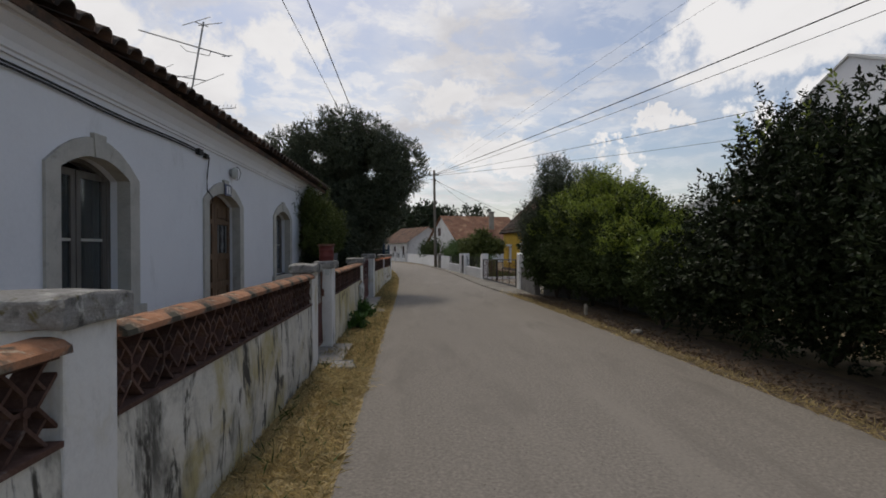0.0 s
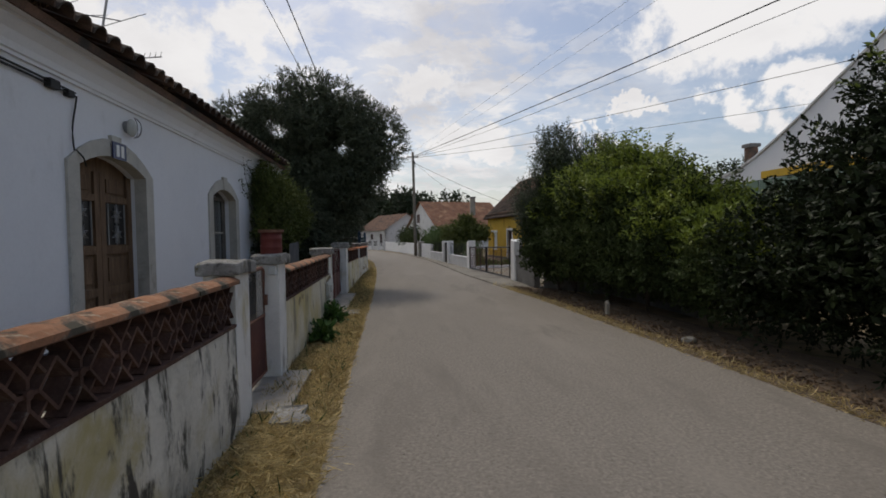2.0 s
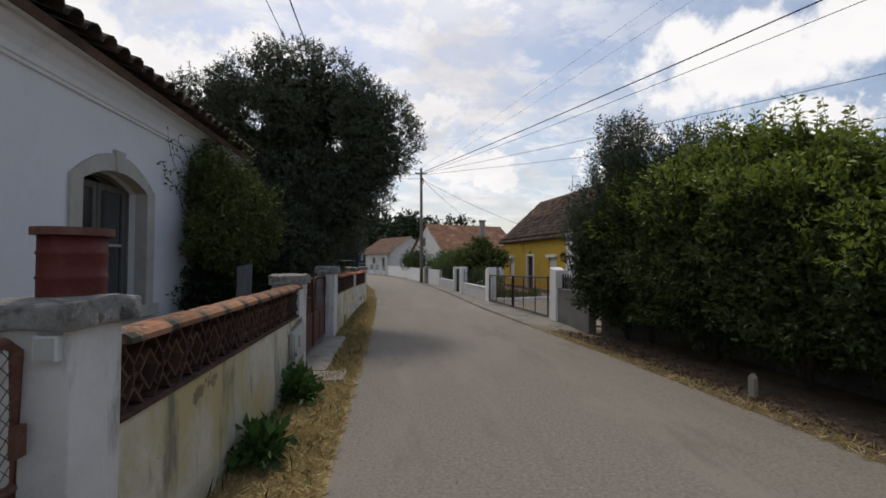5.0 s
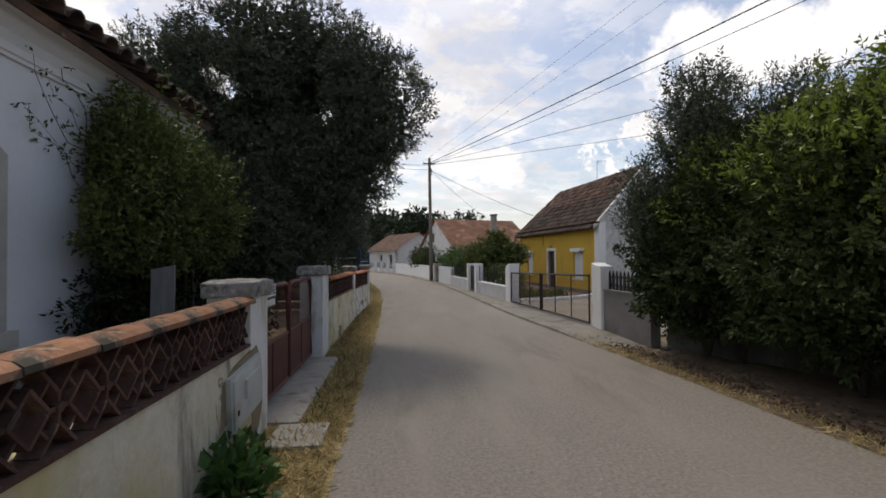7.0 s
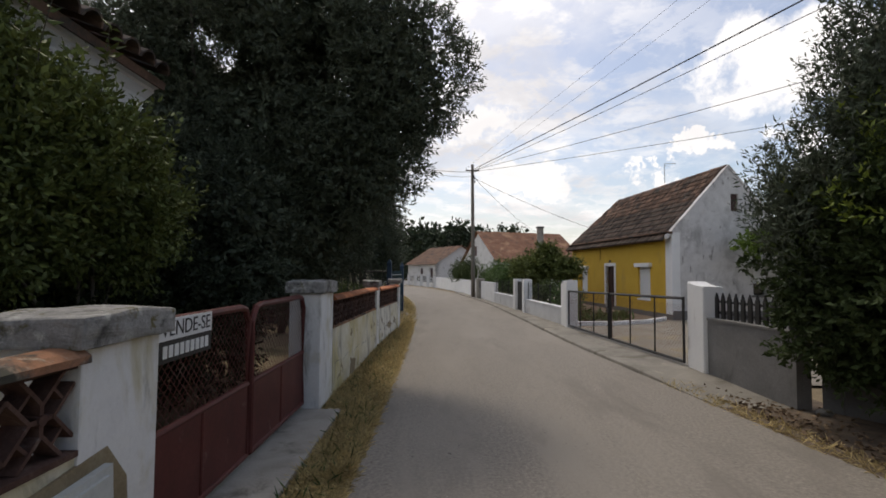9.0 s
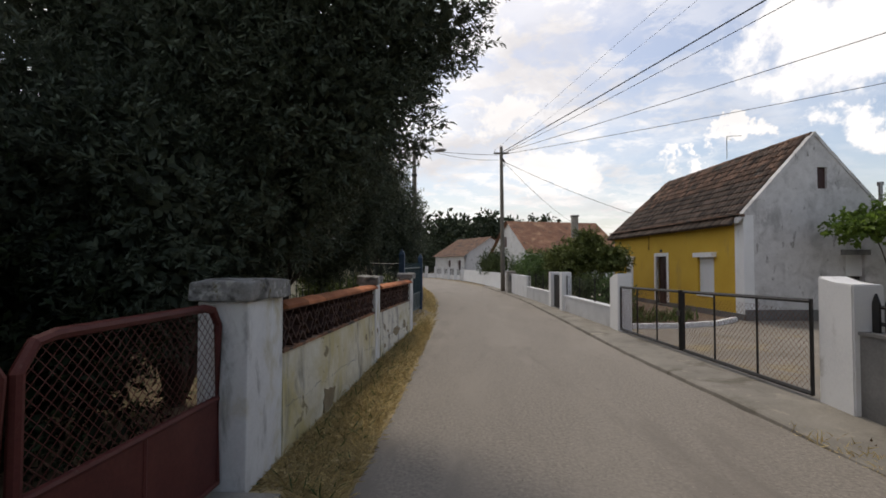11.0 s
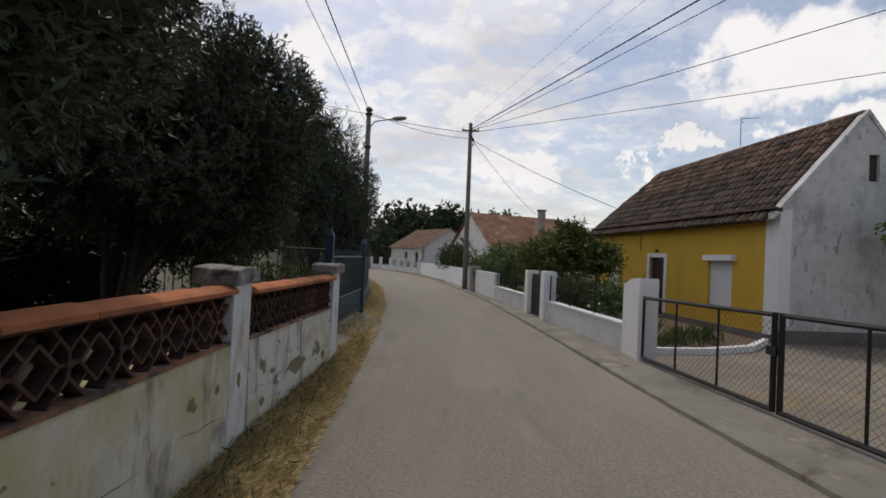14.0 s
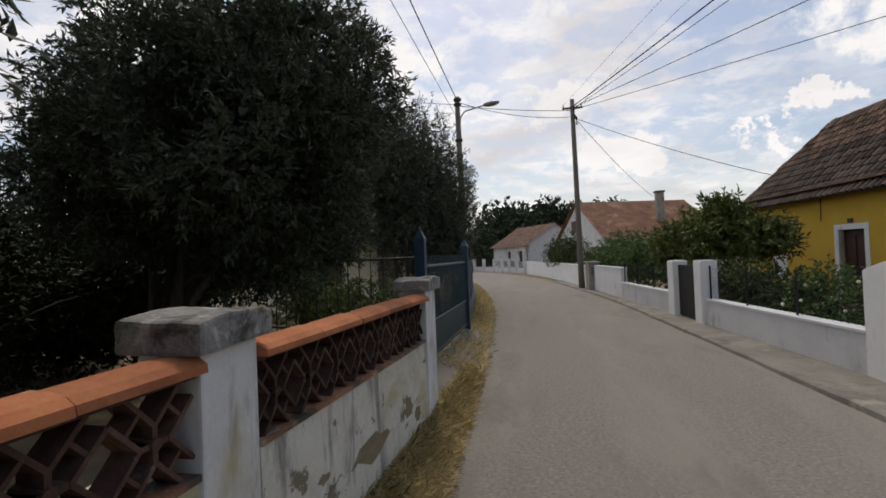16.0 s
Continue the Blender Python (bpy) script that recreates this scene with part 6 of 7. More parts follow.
prism(pm, [(-0.045, 0), (0.045, 0), (0.045, 0.32), (0, 0.42), (-0.045, 0.32)], -0.012, 0.012, lambda s, d, z: Vector((d, s, z)))
picket_mesh = mesh_from("picket", pm, black_iron)
for i in range(12):
    y = 10.34 - i * 0.155
    place("picket", picket_mesh, picket, (wall_line(y) + 0.16, y, 0.985))
bm = bmesh.new()
for z in (1.08, 1.26):
    tube(bm, [(wall_line(10.4) + 0.18, 10.4, z), (wall_line(8.5) + 0.18, 8.5, z)], 0.02, 4)
part("rail", bm, black_iron, picket)
lgate = thing("garden_gate", (wall_line(22.8) + 0.1, 22.8, 0.05), "black slatted garden gate between white posts", "gate")
for i in range(11):
    y = 22.34 + i * 0.095
    bm = bmesh.new()
    prism(bm, [(y, 0.1), (y + 0.07, 0.1), (y + 0.07, 1.3), (y, 1.3)], 0.1, 0.125, lambda s, d, z: Vector((wall_line(s) + d, s, z)))
    part("slat", bm, black_iron, lgate)
bm = bmesh.new()
for z in (0.3, 1.15):
    prism(bm, [(22.32, z), (23.35, z), (23.35, z + 0.06), (22.32, z + 0.06)], 0.125, 0.16, lambda s, d, z: Vector((wall_line(s) + d, s, z)))
part("rail", bm, teal_paint, lgate)
for y0, y1 in ((17.6, 21.8), (23.9, 28.0)):
    t = thing("wire_fence", (wall_line(y0) + 0.15, (y0 + y1) / 2, 0.6), "thin dark wire fence above the low wall", "wire fence", "wire fences")
    for i in range(4):
        y = y0 + (y1 - y0) * i / 3
        part("post", tube(bmesh.new(), [(wall_line(y) + 0.15, y, 0.6), (wall_line(y) + 0.15, y, 1.3)], 0.018, 5), black_iron, t)
    part("wire_mesh", mesh_net(bmesh.new(), y0, y1, 0.63, 1.28, 0.13, 0.0016, lambda y: wall_line(y) + 0.15), black_iron, t)
boxp = thing("meter_pillar", (2.85, 32.7, 0.0), "grey concrete meter pillar in the white wall", "meter pillar")
bm = bmesh.new()
box(bm, (wall_line(32.7) - 0.1, 32.05, -0.03), (wall_line(32.7) + 0.35, 33.35, 1.2), 0.02)
part("body", bm, concrete, boxp)
bm = bmesh.new()
box(bm, (wall_line(32.7) - 0.13, 32.0, 1.2), (wall_line(32.7) + 0.38, 33.4, 1.27), 0.01)
part("cap", bm, concrete, boxp)
bm = bmesh.new()
box(bm, (wall_line(32.7) + 0.0, 32.03, 0.7), (wall_line(32.7) + 0.25, 32.05, 1.05), 0.004)
part("door", bm, dark_render, boxp)
# pillared wall at the bend
for i in range(8):
    y = 52.3 + i * 2.1
    t = thing("fence_pillar", (wall_line(y), y, 0), "pale pillar of the far fence", "pillar", "pillars at the bend")
    bm = bmesh.new()
    box(bm, (wall_line(y) - 0.15, y - 0.15, -0.05), (wall_line(y) + 0.2, y + 0.2, 1.35), 0.015)
    part("body", bm, grey_white, t)
low_wall(52.0, 67.5, 0.5, grey_white, "low pale wall between pillars at the bend", False)
t = thing("railing", (wall_line(58), 58, 0.5), "dark railing between the far pillars", "railing")
bm = bmesh.new()
for i in range(60):
    y = 52.3 + i * 0.25
    tube(bm, [(wall_line(y) + 0.1, y, 0.5), (wall_line(y) + 0.1, y, 1.15)], 0.02, 4)
part("grating", bm, black_iron, t)

# ---- poles and wires ----
def pole(name, base, top, r0, r1, label):
    t = thing(name, base, label, "utility pole")
    part("shaft", tube(bmesh.new(), [Vector(base).lerp(Vector(top), k / 6) for k in range(7)], r0, 10, r1), pole_wood, t, smooth=True)
    return t


pa_base, pa_top = (2.55, 33.6, -0.05), (2.45, 33.5, 8.75)
pa = pole("utility_pole", pa_base, pa_top, 0.14, 0.095, "tall weathered wooden utility pole by the white wall")
bm = bmesh.new()
box(bm, (2.0, 33.4, 8.3), (2.9, 33.5, 8.38), 0.006)
part("crossarm", bm, pole_wood, pa)
for x in (2.05, 2.85):
    bm = bmesh.new()
    tube(bm, [(x, 33.45, 8.38), (x, 33.45, 8.5)], 0.035, 6)
    part("insulator", bm, plate_white, pa)
bm = bmesh.new()
tube(bm, [(2.5, 33.35, 8.0), (2.6, 33.2, 7.8), (2.6, 33.25, 7.5)], 0.05, 6)
part("bracket", bm, black_iron, pa)
sl = pole("street_lamp", (-2.3, 30.0, -0.05), (-2.38, 30.0, 8.2), 0.15, 0.1, "wooden pole with a curved street lamp arm")
bm = bmesh.new()
tube(bm, [(-2.3, 29.9, 6.8), (-2.25, 29.85, 7.3), (-2.05, 29.7, 7.5), (-1.2, 29.4, 7.58)], 0.03, 6)
part("arm", bm, dull_metal, sl)
bm = bmesh.new()
bmesh.ops.create_uvsphere(bm, u_segments=12, v_segments=8, radius=0.5, matrix=Matrix.Translation((-0.95, 29.3, 7.58)) @ Matrix.Rotation(-0.35, 4, "Z") @ Matrix.Diagonal((0.72, 0.3, 0.2, 1)))
part("lamp_head", bm, dull_metal, sl, smooth=True)
for z in (8.05, 7.85, 6.4):
    part("bracket", box(bmesh.new(), (-2.5, 29.84, z - 0.06), (-2.2, 29.92, z + 0.06), 0.01), black_iron, sl)


def wire(name, a, b, sag, r, label="thin black overhead cable between poles"):
    bm = bmesh.new()
    a, b = Vector(a), Vector(b)
    pts = []
    for k in range(25):
        u = k / 24
        p = a.lerp(b, u)
        p.z -= 4 * sag * u * (1 - u)
        pts.append(p)
    tube(bm, pts, r, 5)
    ob = part(name, bm, cable_black)
    return tagged(ob, label, "cable", "overhead cables")


wire("overhead_cable", (2.45, 33.4, 8.38), (17.56, -10.0, 8.81), 0.2, 0.021, "thick twisted overhead cable above the lane")
wire("overhead_cable", (2.5, 33.4, 8.3), (17.9, -10.0, 8.5), 0.35, 0.011)
wire("overhead_cable", (2.85, 33.45, 8.5), (16.75, -10.0, 11.9), 0.1, 0.0045)
wire("overhead_cable", (2.05, 33.45, 8.5), (15.7, -10.0, 12.0), 0.1, 0.0045)
wire("overhead_cable", (2.5, 33.4, 8.35), (20.75, 5.0, 8.1), 0.15, 0.013)
wire("overhead_cable", (2.5, 33.4, 8.25), (32.0, 10.0, 9.0), 0.3, 0.013)
wire("overhead_cable", (-2.38, 29.9, 8.05), (-2.0, -15.0, 8.5), 0.1, 0.017)
wire("overhead_cable", (-2.38, 29.9, 7.3), (-2.54, -15.0, 8.0), 0.15, 0.009)
wire("overhead_cable", (-2.38, 30.0, 7.85), (2.4, 33.5, 8.25), 0.08, 0.014)
wire("overhead_cable", (-2.38, 30.0, 8.0), (2.45, 33.5, 7.95), 0.25, 0.012)
wire("overhead_cable", (2.5, 33.5, 7.9), (9.6, 31.0, 4.3), 0.15, 0.013)
wire("overhead_cable", (2.5, 33.5, 7.95), (11.0, 53.0, 5.6), 0.35, 0.013)
wire("overhead_cable", (-12.0, 26.0, 8.8), (-2.4, 30.0, 7.9), 0.2, 0.011)

# ---- right-hand building behind the hedge ----
barn = thing("white_barn", (14.0, 2.0, -0.03), "white building with a swept gable, yellow band and green sheet", "building")
BXX = 11.0
slope = [(1.7, 6.35), (2.7, 5.85), (3.7, 5.26), (4.6, 4.7), (5.5, 4.2), (6.2, 3.85), (7.0, 3.55), (7.9, 3.4), (8.9, 3.28)]
left = [(3.4 - y, z) for y, z in slope[1:]]
bto = lambda s, d, z: Vector((BXX + d, s, z))  # noqa: E731
bm = bmesh.new()
top = left[::-1] + slope
for (y0, z0), (y1, z1) in zip(top, top[1:]):
    prism(bm, [(y0, 3.2), (y1, 3.2), (y1, z1), (y0, z0)], 0.0, 0.3, bto)
prism(bm, [(top[0][0], -0.05), (8.9, -0.05), (8.9, 2.0), (top[0][0], 2.0)], 0.0, 0.3, bto)
prism(bm, [(top[0][0], 2.0), (8.9, 2.0), (8.9, 3.2), (top[0][0], 3.2)], 0.05, 0.3, bto)
prism(bm, [(8.6, -0.05), (8.9, -0.05), (8.9, 3.28), (8.6, 3.28)], 0.3, 9, bto)
part("wall", bm, house_white, barn, "white limewashed gable wall")
bm = bmesh.new()
prism(bm, [(top[0][0], 3.22), (6.0, 3.22), (6.0, 3.42), (top[0][0], 3.42)], -0.02, 0.0, bto)
part("yellow_band", bm, ochre, barn, "yellow painted band")
bm = bmesh.new()
for i in range(48):
    y = top[0][0] + 0.3 + i * 0.25
    if y < 7.3:
        prism(bm, [(y, 2.0), (y + 0.22, 2.0), (y + 0.22, 3.18), (y, 3.18)], -0.05 - 0.015 * (i % 2), -0.03 - 0.015 * (i % 2), bto)
part("green_sheet", bm, green_sheet, barn, "faded green sheet screen")
bm = bmesh.new()
for (y0, z0), (y1, z1) in zip(top, top[1:]):
    prism(bm, [(y0, z0), (y1, z1), (y1, z1 + 0.06), (y0, z0 + 0.06)], -0.05, 9, bto)
bmesh.ops.remove_doubles(bm, verts=bm.verts, dist=0.0005)
part("roof", bm, grey_white, barn)
stack = thing("chimney", (15.47, 11.87, 3.0), "thin brown chimney with a flat cap", "chimney")
bm = bmesh.new()
box(bm, (15.3, 11.7, 2.9), (15.65, 12.05, 5.2), 0.01)
part("shaft", bm, roof_clay_rest, stack)
bm = bmesh.new()
box(bm, (15.23, 11.63, 5.2), (15.72, 12.12, 5.34), 0.01)
part("cap", bm, dark_render, stack)
shed = thing("low_shed", (14.2, 11.0, 0.0), "low white shed behind the hedge", "shed")
bm = bmesh.new()
box(bm, (13.6, 9.6, -0.05), (17.0, 13.0, 3.0), 0.02)
part("wall", bm, house_white, shed)

# ---- far houses at the bend ----
def gabled(name, label, c, u, length, depth, eave, ridge, wall_mat, windows, group="", roof_mat=roof_red):
    """A far house: front corner c, front along u, roof ridge along the front."""
    to = axes(c, u)
    t = thing(name, to(length / 2, depth / 2, -0.03), label, "house", group)
    bm = bmesh.new()
    wall_with_holes(bm, to, 0, length, -0.05, eave, 0, 0.3, [w for w in windows if len(w) == 5])
    for s0 in (0.0, length - 0.3):
        prism(bm, [(0, -0.05), (depth, -0.05), (depth, eave), (depth / 2, ridge), (0, eave)], s0, s0 + 0.3, lambda a, d, z: to(d, a, z))
    prism(bm, [(0.3, -0.05), (length - 0.3, -0.05), (length - 0.3, eave), (0.3, eave)], depth - 0.3, depth, to)
    part("wall", bm, wall_mat, t)
    for a, b, lo, hi, _ in windows:
        bm = bmesh.new()
        prism(bm, [(a, lo), (b, lo), (b, hi), (a, hi)], 0.15, 0.2, to)
        part("window", bm, brown_door, t)
    # corrugated tile field on both slopes, with thickness
    over, k = 0.4, ridge - eave
    for side in (0, 1):
        bm = bmesh.new()
        n = int(length / 0.11)
        rows = []
        for i in range(n + 1):
            s = -0.3 + (length + 0.6) * i / n
            row = []
            for j in range(13):
                d = -over + (depth / 2 + over) * j / 12
                z = eave + k * d / (depth / 2) + 0.08 + (0.06 if i % 2 else 0.0) - 0.02 * (j % 2)
                row.append(bm.verts.new(to(s, d if not side else depth - d, z)))
            rows.append(row)
        for p, q in zip(rows, rows[1:]):
            for j in range(12):
                bm.faces.new((p[j], p[j + 1], q[j + 1], q[j]))
        part("roof", bm, roof_mat, t, "sun-faded clay tile roof")
    return t, to


h3, to3 = gabled("red_roof_house", "white house with a broad red tile roof", (15.27, 52.4), (-0.956, -0.293), 9.8, 10.2, 2.8, 6.0, grey_white, [(3.0, 4.2, 1.0, 2.2, 0.0), (7.0, 8.2, 1.0, 2.2, 0.0)])
bm = bmesh.new()
prism(bm, [(5.6, 3.4), (6.6, 3.4), (6.6, 4.5), (5.6, 4.5)], 9.8, 9.84, lambda s, d, z: to3(d, s, z))
part("gable_window", bm, brown_door, h3, "dark shuttered gable window")
bm = bmesh.new()
box(bm, (10.5, 52.4, 4.2), (11.1, 53.0, 6.35), 0.02)
chim = part("chimney", bm, concrete, h3, "weathered grey chimney")
bm = bmesh.new()
box(bm, (10.42, 52.32, 6.35), (11.18, 53.08, 6.5), 0.02)
part("chimney_cap", bm, dark_render, chim)
h4, to4 = gabled("white_gable_house", "white house with its gable end to the lane", (-0.35, 65.0), (-0.479, 0.878), 9.0, 7.6, 2.75, 5.1, grey_white, [(1.0, 1.9, 0.9, 2.1, 0.0), (4.0, 4.9, 0.9, 2.1, 0.0)], "", roof_clay_rest)
gabled("small_red_house", "small house with a low red roof behind", (9.0, 68.0), (-1, 0.0), 6.0, 7.0, 3.0, 5.0, bright_white, [])
gabled("orange_roof_house", "far low house with an orange tile roof", (-7.0, 104.0), (-1, 0.1), 7.0, 6.0, 2.4, 4.0, house_white, [(1.0, 2.0, 0.8, 1.8, 0.0)])
# dark sheet fence behind the hedge
sheet = thing("board_fence", (6.75, 5.6, 0.0), "low dark grey board fence behind the hedge", "board fence")
for i in range(30):
    y = 2.6 + i * 0.2
    part("board", prism(bmesh.new(), [(y, -0.03), (y + 0.185, -0.03), (y + 0.185, 1.0 + 0.03 * (i % 3)), (y, 1.0 + 0.03 * (i % 3))], 0.0, 0.025, lambda s, d, z: Vector((6.72 - 0.62 * max(0.0, s - 6.5) + d, s, z))), dark_render, sheet)


# ---- trees and shrubs ----
tree("olive_tree", "large dark olive tree overhanging the lane", "olive tree", (-2.9, 10.6, -0.03),
     [((-2.7, 10.6, 4.2), (2.1, 1.5, 2.4)), ((-0.5, 10.4, 5.0), (1.45, 1.3, 1.45)), ((-2.3, 10.2, 5.9), (1.9, 1.5, 1.3)), ((-4.2, 10.4, 5.3), (1.6, 1.3, 1.25)), ((-2.8, 10.6, 2.4), (1.1, 1.1, 1.4)), ((-1.05, 10.3, 3.6), (1.2, 1.15, 1.15)), ((-1.7, 10.3, 2.6), (0.9, 0.95, 0.9)), ((-1.75, 11.25, 3.1), (0.9, 1.1, 0.95)), ((-3.3, 9.5, 2.5), (1.3, 1.4, 1.4)), ((-2.3, 9.4, 2.2), (0.8, 1.1, 1.3))],
     0.13, 25000, 11, 0.22, 0.085, 0.024, leaf_olive, 11, 2, 0.34, 0.3, 0.25, 0.15, split=0.3, fill=4600, gaps=0.22, core=0.84, airy=-1.9)
tree("olive_tree", "dense olive tree behind the lattice wall", "olive tree", (-3.9, 15.8, -0.03),
     [((-3.4, 16.0, 3.4), (1.55, 1.4, 1.75)), ((-2.3, 16.0, 3.5), (1.1, 1.2, 1.35)), ((-4.6, 16.2, 2.9), (1.2, 1.2, 1.05)), ((-2.5, 15.2, 2.9), (0.9, 0.8, 0.9)), ((-3.0, 16.6, 2.3), (1.2, 1.1, 1.0))],
     0.12, 17000, 11, 0.22, 0.085, 0.024, leaf_olive, 12, 2, 0.34, 0.3, 0.25, 0.15, split=0.3, fill=4600, gaps=0.24, core=0.84)
# the dark hollow under the canopy is painted with near-black leaves
tree("garden_shrub", "evergreen shrubs under the olive canopy, leaves darkened for its shade", "shrub", (-6.6, 14.5, -0.03),
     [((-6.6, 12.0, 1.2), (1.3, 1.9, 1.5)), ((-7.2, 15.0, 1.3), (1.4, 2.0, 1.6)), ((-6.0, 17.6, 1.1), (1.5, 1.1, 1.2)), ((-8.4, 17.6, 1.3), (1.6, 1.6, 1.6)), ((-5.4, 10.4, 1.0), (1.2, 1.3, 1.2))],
     0.05, 9000, 8, 0.2, 0.09, 0.036, leaf_laurel_shade, 16, 2, 0.35, 0.3, fill=5200, core=0.9)
tree("olive_tree", "bushy olive tree beside the blue gate", "olive tree", (-3.2, 24.6, -0.03),
     [((-3.0, 24.8, 3.6), (1.5, 2.1, 2.4)), ((-2.4, 25.6, 2.9), (1.1, 2.0, 2.0)), ((-3.7, 23.6, 4.3), (1.4, 1.6, 1.8)), ((-5.3, 24.6, 3.9), (1.7, 1.9, 2.0))],
     0.1, 8000, 9, 0.32, 0.1, 0.028, leaf_olive, 13, 2, 0.35, 0.3, 0.7, 0.0, fill=2600, core=0.82)
tree("garden_shrub", "leafy green plants behind the spiked railing", "shrub", (-3.4, 20.4, -0.03),
     [((-3.0, 19.6, 0.65), (0.7, 0.6, 0.6)), ((-4.3, 20.6, 0.8), (0.8, 0.7, 0.8)), ((-2.2, 20.8, 0.6), (0.6, 0.7, 0.55))],
     0.03, 700, 7, 0.25, 0.12, 0.04, leaf_vine, 18, 2, 0.35, 0.3, 0.8, 0.0, fill=350)
# lower lobes of the climber, split off so darker leaves paint its shade
tree("garden_shrub", "shaded lower part of the climber, painted with near-black leaves", "shrub", (-2.5, 6.2, -0.03),
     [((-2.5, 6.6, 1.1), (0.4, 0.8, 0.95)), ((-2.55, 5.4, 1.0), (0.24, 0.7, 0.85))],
     0.03, 1500, 8, 0.16, 0.06, 0.03, leaf_laurel_shade, 17, 2, 0.35, 0.35, fill=900)
# leaf colour also stands in for the canopy's shade behind the gate
tree("garden_shrub", "evergreen shrubs behind the red gate, leaves darkened for canopy shade", "shrub", (-3.4, 7.4, -0.03),
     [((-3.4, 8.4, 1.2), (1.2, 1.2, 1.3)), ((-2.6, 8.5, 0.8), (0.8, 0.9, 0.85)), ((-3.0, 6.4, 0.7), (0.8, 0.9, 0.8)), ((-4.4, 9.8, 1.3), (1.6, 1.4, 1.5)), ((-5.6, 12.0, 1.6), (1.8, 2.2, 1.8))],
     0.05, 3600, 8, 0.2, 0.08, 0.034, leaf_laurel_shade, 15, 2, 0.35, 0.3, fill=1200)
tree("climbing_vine", "leafy climbing shrub at the corner of the white house", "climber", (-2.35, 6.4, -0.03),
     [((-2.35, 6.0, 2.45), (0.52, 0.85, 0.65)), ((-2.55, 5.6, 2.8), (0.3, 0.5, 0.5)), ((-2.35, 5.5, 2.1), (0.44, 0.7, 0.5)), ((-2.3, 6.5, 2.1), (0.5, 0.6, 0.5))],
     0.04, 5200, 8, 0.18, 0.06, 0.028, leaf_vine, 14, 2, 0.35, 0.42, 0.25, 0.2, young=(0.5, leaf_vine), fill=900, shoots=26)
rng = np.random.default_rng(21)
wisp = bmesh.new()
ends = []
for k in range(9):
    y, z = 5.4 + rng.uniform(-0.3, 0.5), 2.2 + rng.uniform(0, 0.8)
    pts = []
    for j in range(7):
        pts.append((HX + 0.05 + 0.05 * rng.random(), y, z))
        ends.append(pts[-1])
        y -= rng.uniform(0.02, 0.24)
        z += rng.uniform(-0.02, 0.22)
    tube(wisp, pts, 0.006, 4, 0.002)
wv = thing("vine_tendrils", (HX + 0.05, 5.2, 2.2), "thin straggling tendrils on the white wall", "climber")
part("tendril", wisp, trunk_bark, wv)
ends = np.array(ends)
P, A, L, W = sprays(rng, ends, rng.normal(size=ends.shape), 5, 0.12, 0.05, 0.022)
place("foliage", leaf_mesh("foliage", P, A, L, W, leaf_hedge), wv)

SHRUBS = [
    ("tall dark laurel shrub beside the lane", (6.9, -2.2), [((6.6, -2.0, 1.8), (1.4, 1.9, 1.8)), ((6.3, -0.4, 1.3), (1.1, 1.2, 1.1)), ((6.9, -3.6, 2.0), (1.5, 1.6, 1.8)), ((6.7, -2.0, 3.1), (0.85, 0.9, 0.85)), ((6.7, -5.0, 1.6), (1.4, 1.3, 1.6)), ((6.9, -6.6, 1.9), (1.5, 1.6, 1.9))], 5200, 31, 0.1, 40),
    ("dark hedge shrub with bare stems at its foot", (6.3, 1.6), [((6.3, 0.8, 1.15), (1.0, 1.2, 0.85)), ((6.25, 2.2, 1.5), (1.05, 1.2, 1.0))], 3200, 32, 2.4, 50),
    ("hedge shrub with yellow-green tops, young growth and painted light", (6.2, 3.6), [((6.15, 3.7, 1.7), (1.1, 1.3, 1.3)), ((6.1, 3.5, 2.45), (1.0, 1.15, 0.8))], 3400, 33, 2.2, 80),
    ("hedge shrub with yellow-green upright shoots", (6.1, 5.4), [((6.0, 5.4, 1.7), (1.1, 1.35, 1.35)), ((5.95, 5.2, 2.55), (1.0, 1.2, 0.85)), ((6.0, 4.7, 3.1), (0.5, 0.6, 0.5))], 3600, 34, 1.6, 80),
    ("dense dark hedge shrub beside the picket fence", (6.0, 7.3), [((5.85, 7.3, 1.8), (1.2, 1.25, 1.45)), ((5.95, 7.0, 2.7), (1.05, 1.1, 0.95)), ((5.3, 8.0, 1.6), (0.75, 0.7, 1.1))], 4200, 35, 0.5, 16),
    ("back row shrub of the hedge", (7.5, 3.4), [((7.4, 1.4, 1.2), (0.7, 1.5, 0.9)), ((7.4, 4.4, 1.6), (0.8, 1.6, 1.2)), ((7.3, 7.2, 1.7), (0.8, 1.4, 1.6))], 2000, 39, 0.3, 20),
]
for label, (x, y), lobes, count, seed, share, shoots in SHRUBS:
    tree("hedge_shrub", label, "hedge shrub", (x, y, -0.03), lobes, 0.035, int(count * 1.7), 9, 0.2, 0.085, 0.038, leaf_laurel_shade if seed == 31 else leaf_hedge, seed, 3, 0.3, 0.42, 0.45, 0.1, young=(share * 0.36, leaf_young_lit), group="shrubs of the hedge", split=0.5, fill=3200, foot=0.05 if seed == 31 else 0.4, core=0.86, shoots=shoots)
tree("grey_green_shrub", "upright grey-green olive shrub rising from the hedge", "shrub", (5.7, 7.8, -0.03), [((5.6, 7.7, 3.75), (0.65, 0.7, 1.1)), ((6.3, 6.5, 3.5), (0.6, 0.6, 0.85)), ((4.95, 8.0, 2.5), (0.6, 0.6, 0.9))], 0.05, 3400, 9, 0.3, 0.08, 0.02, leaf_olive, 36, 3, 0.4, 0.35, 1.2, 0.0, shoots=12)
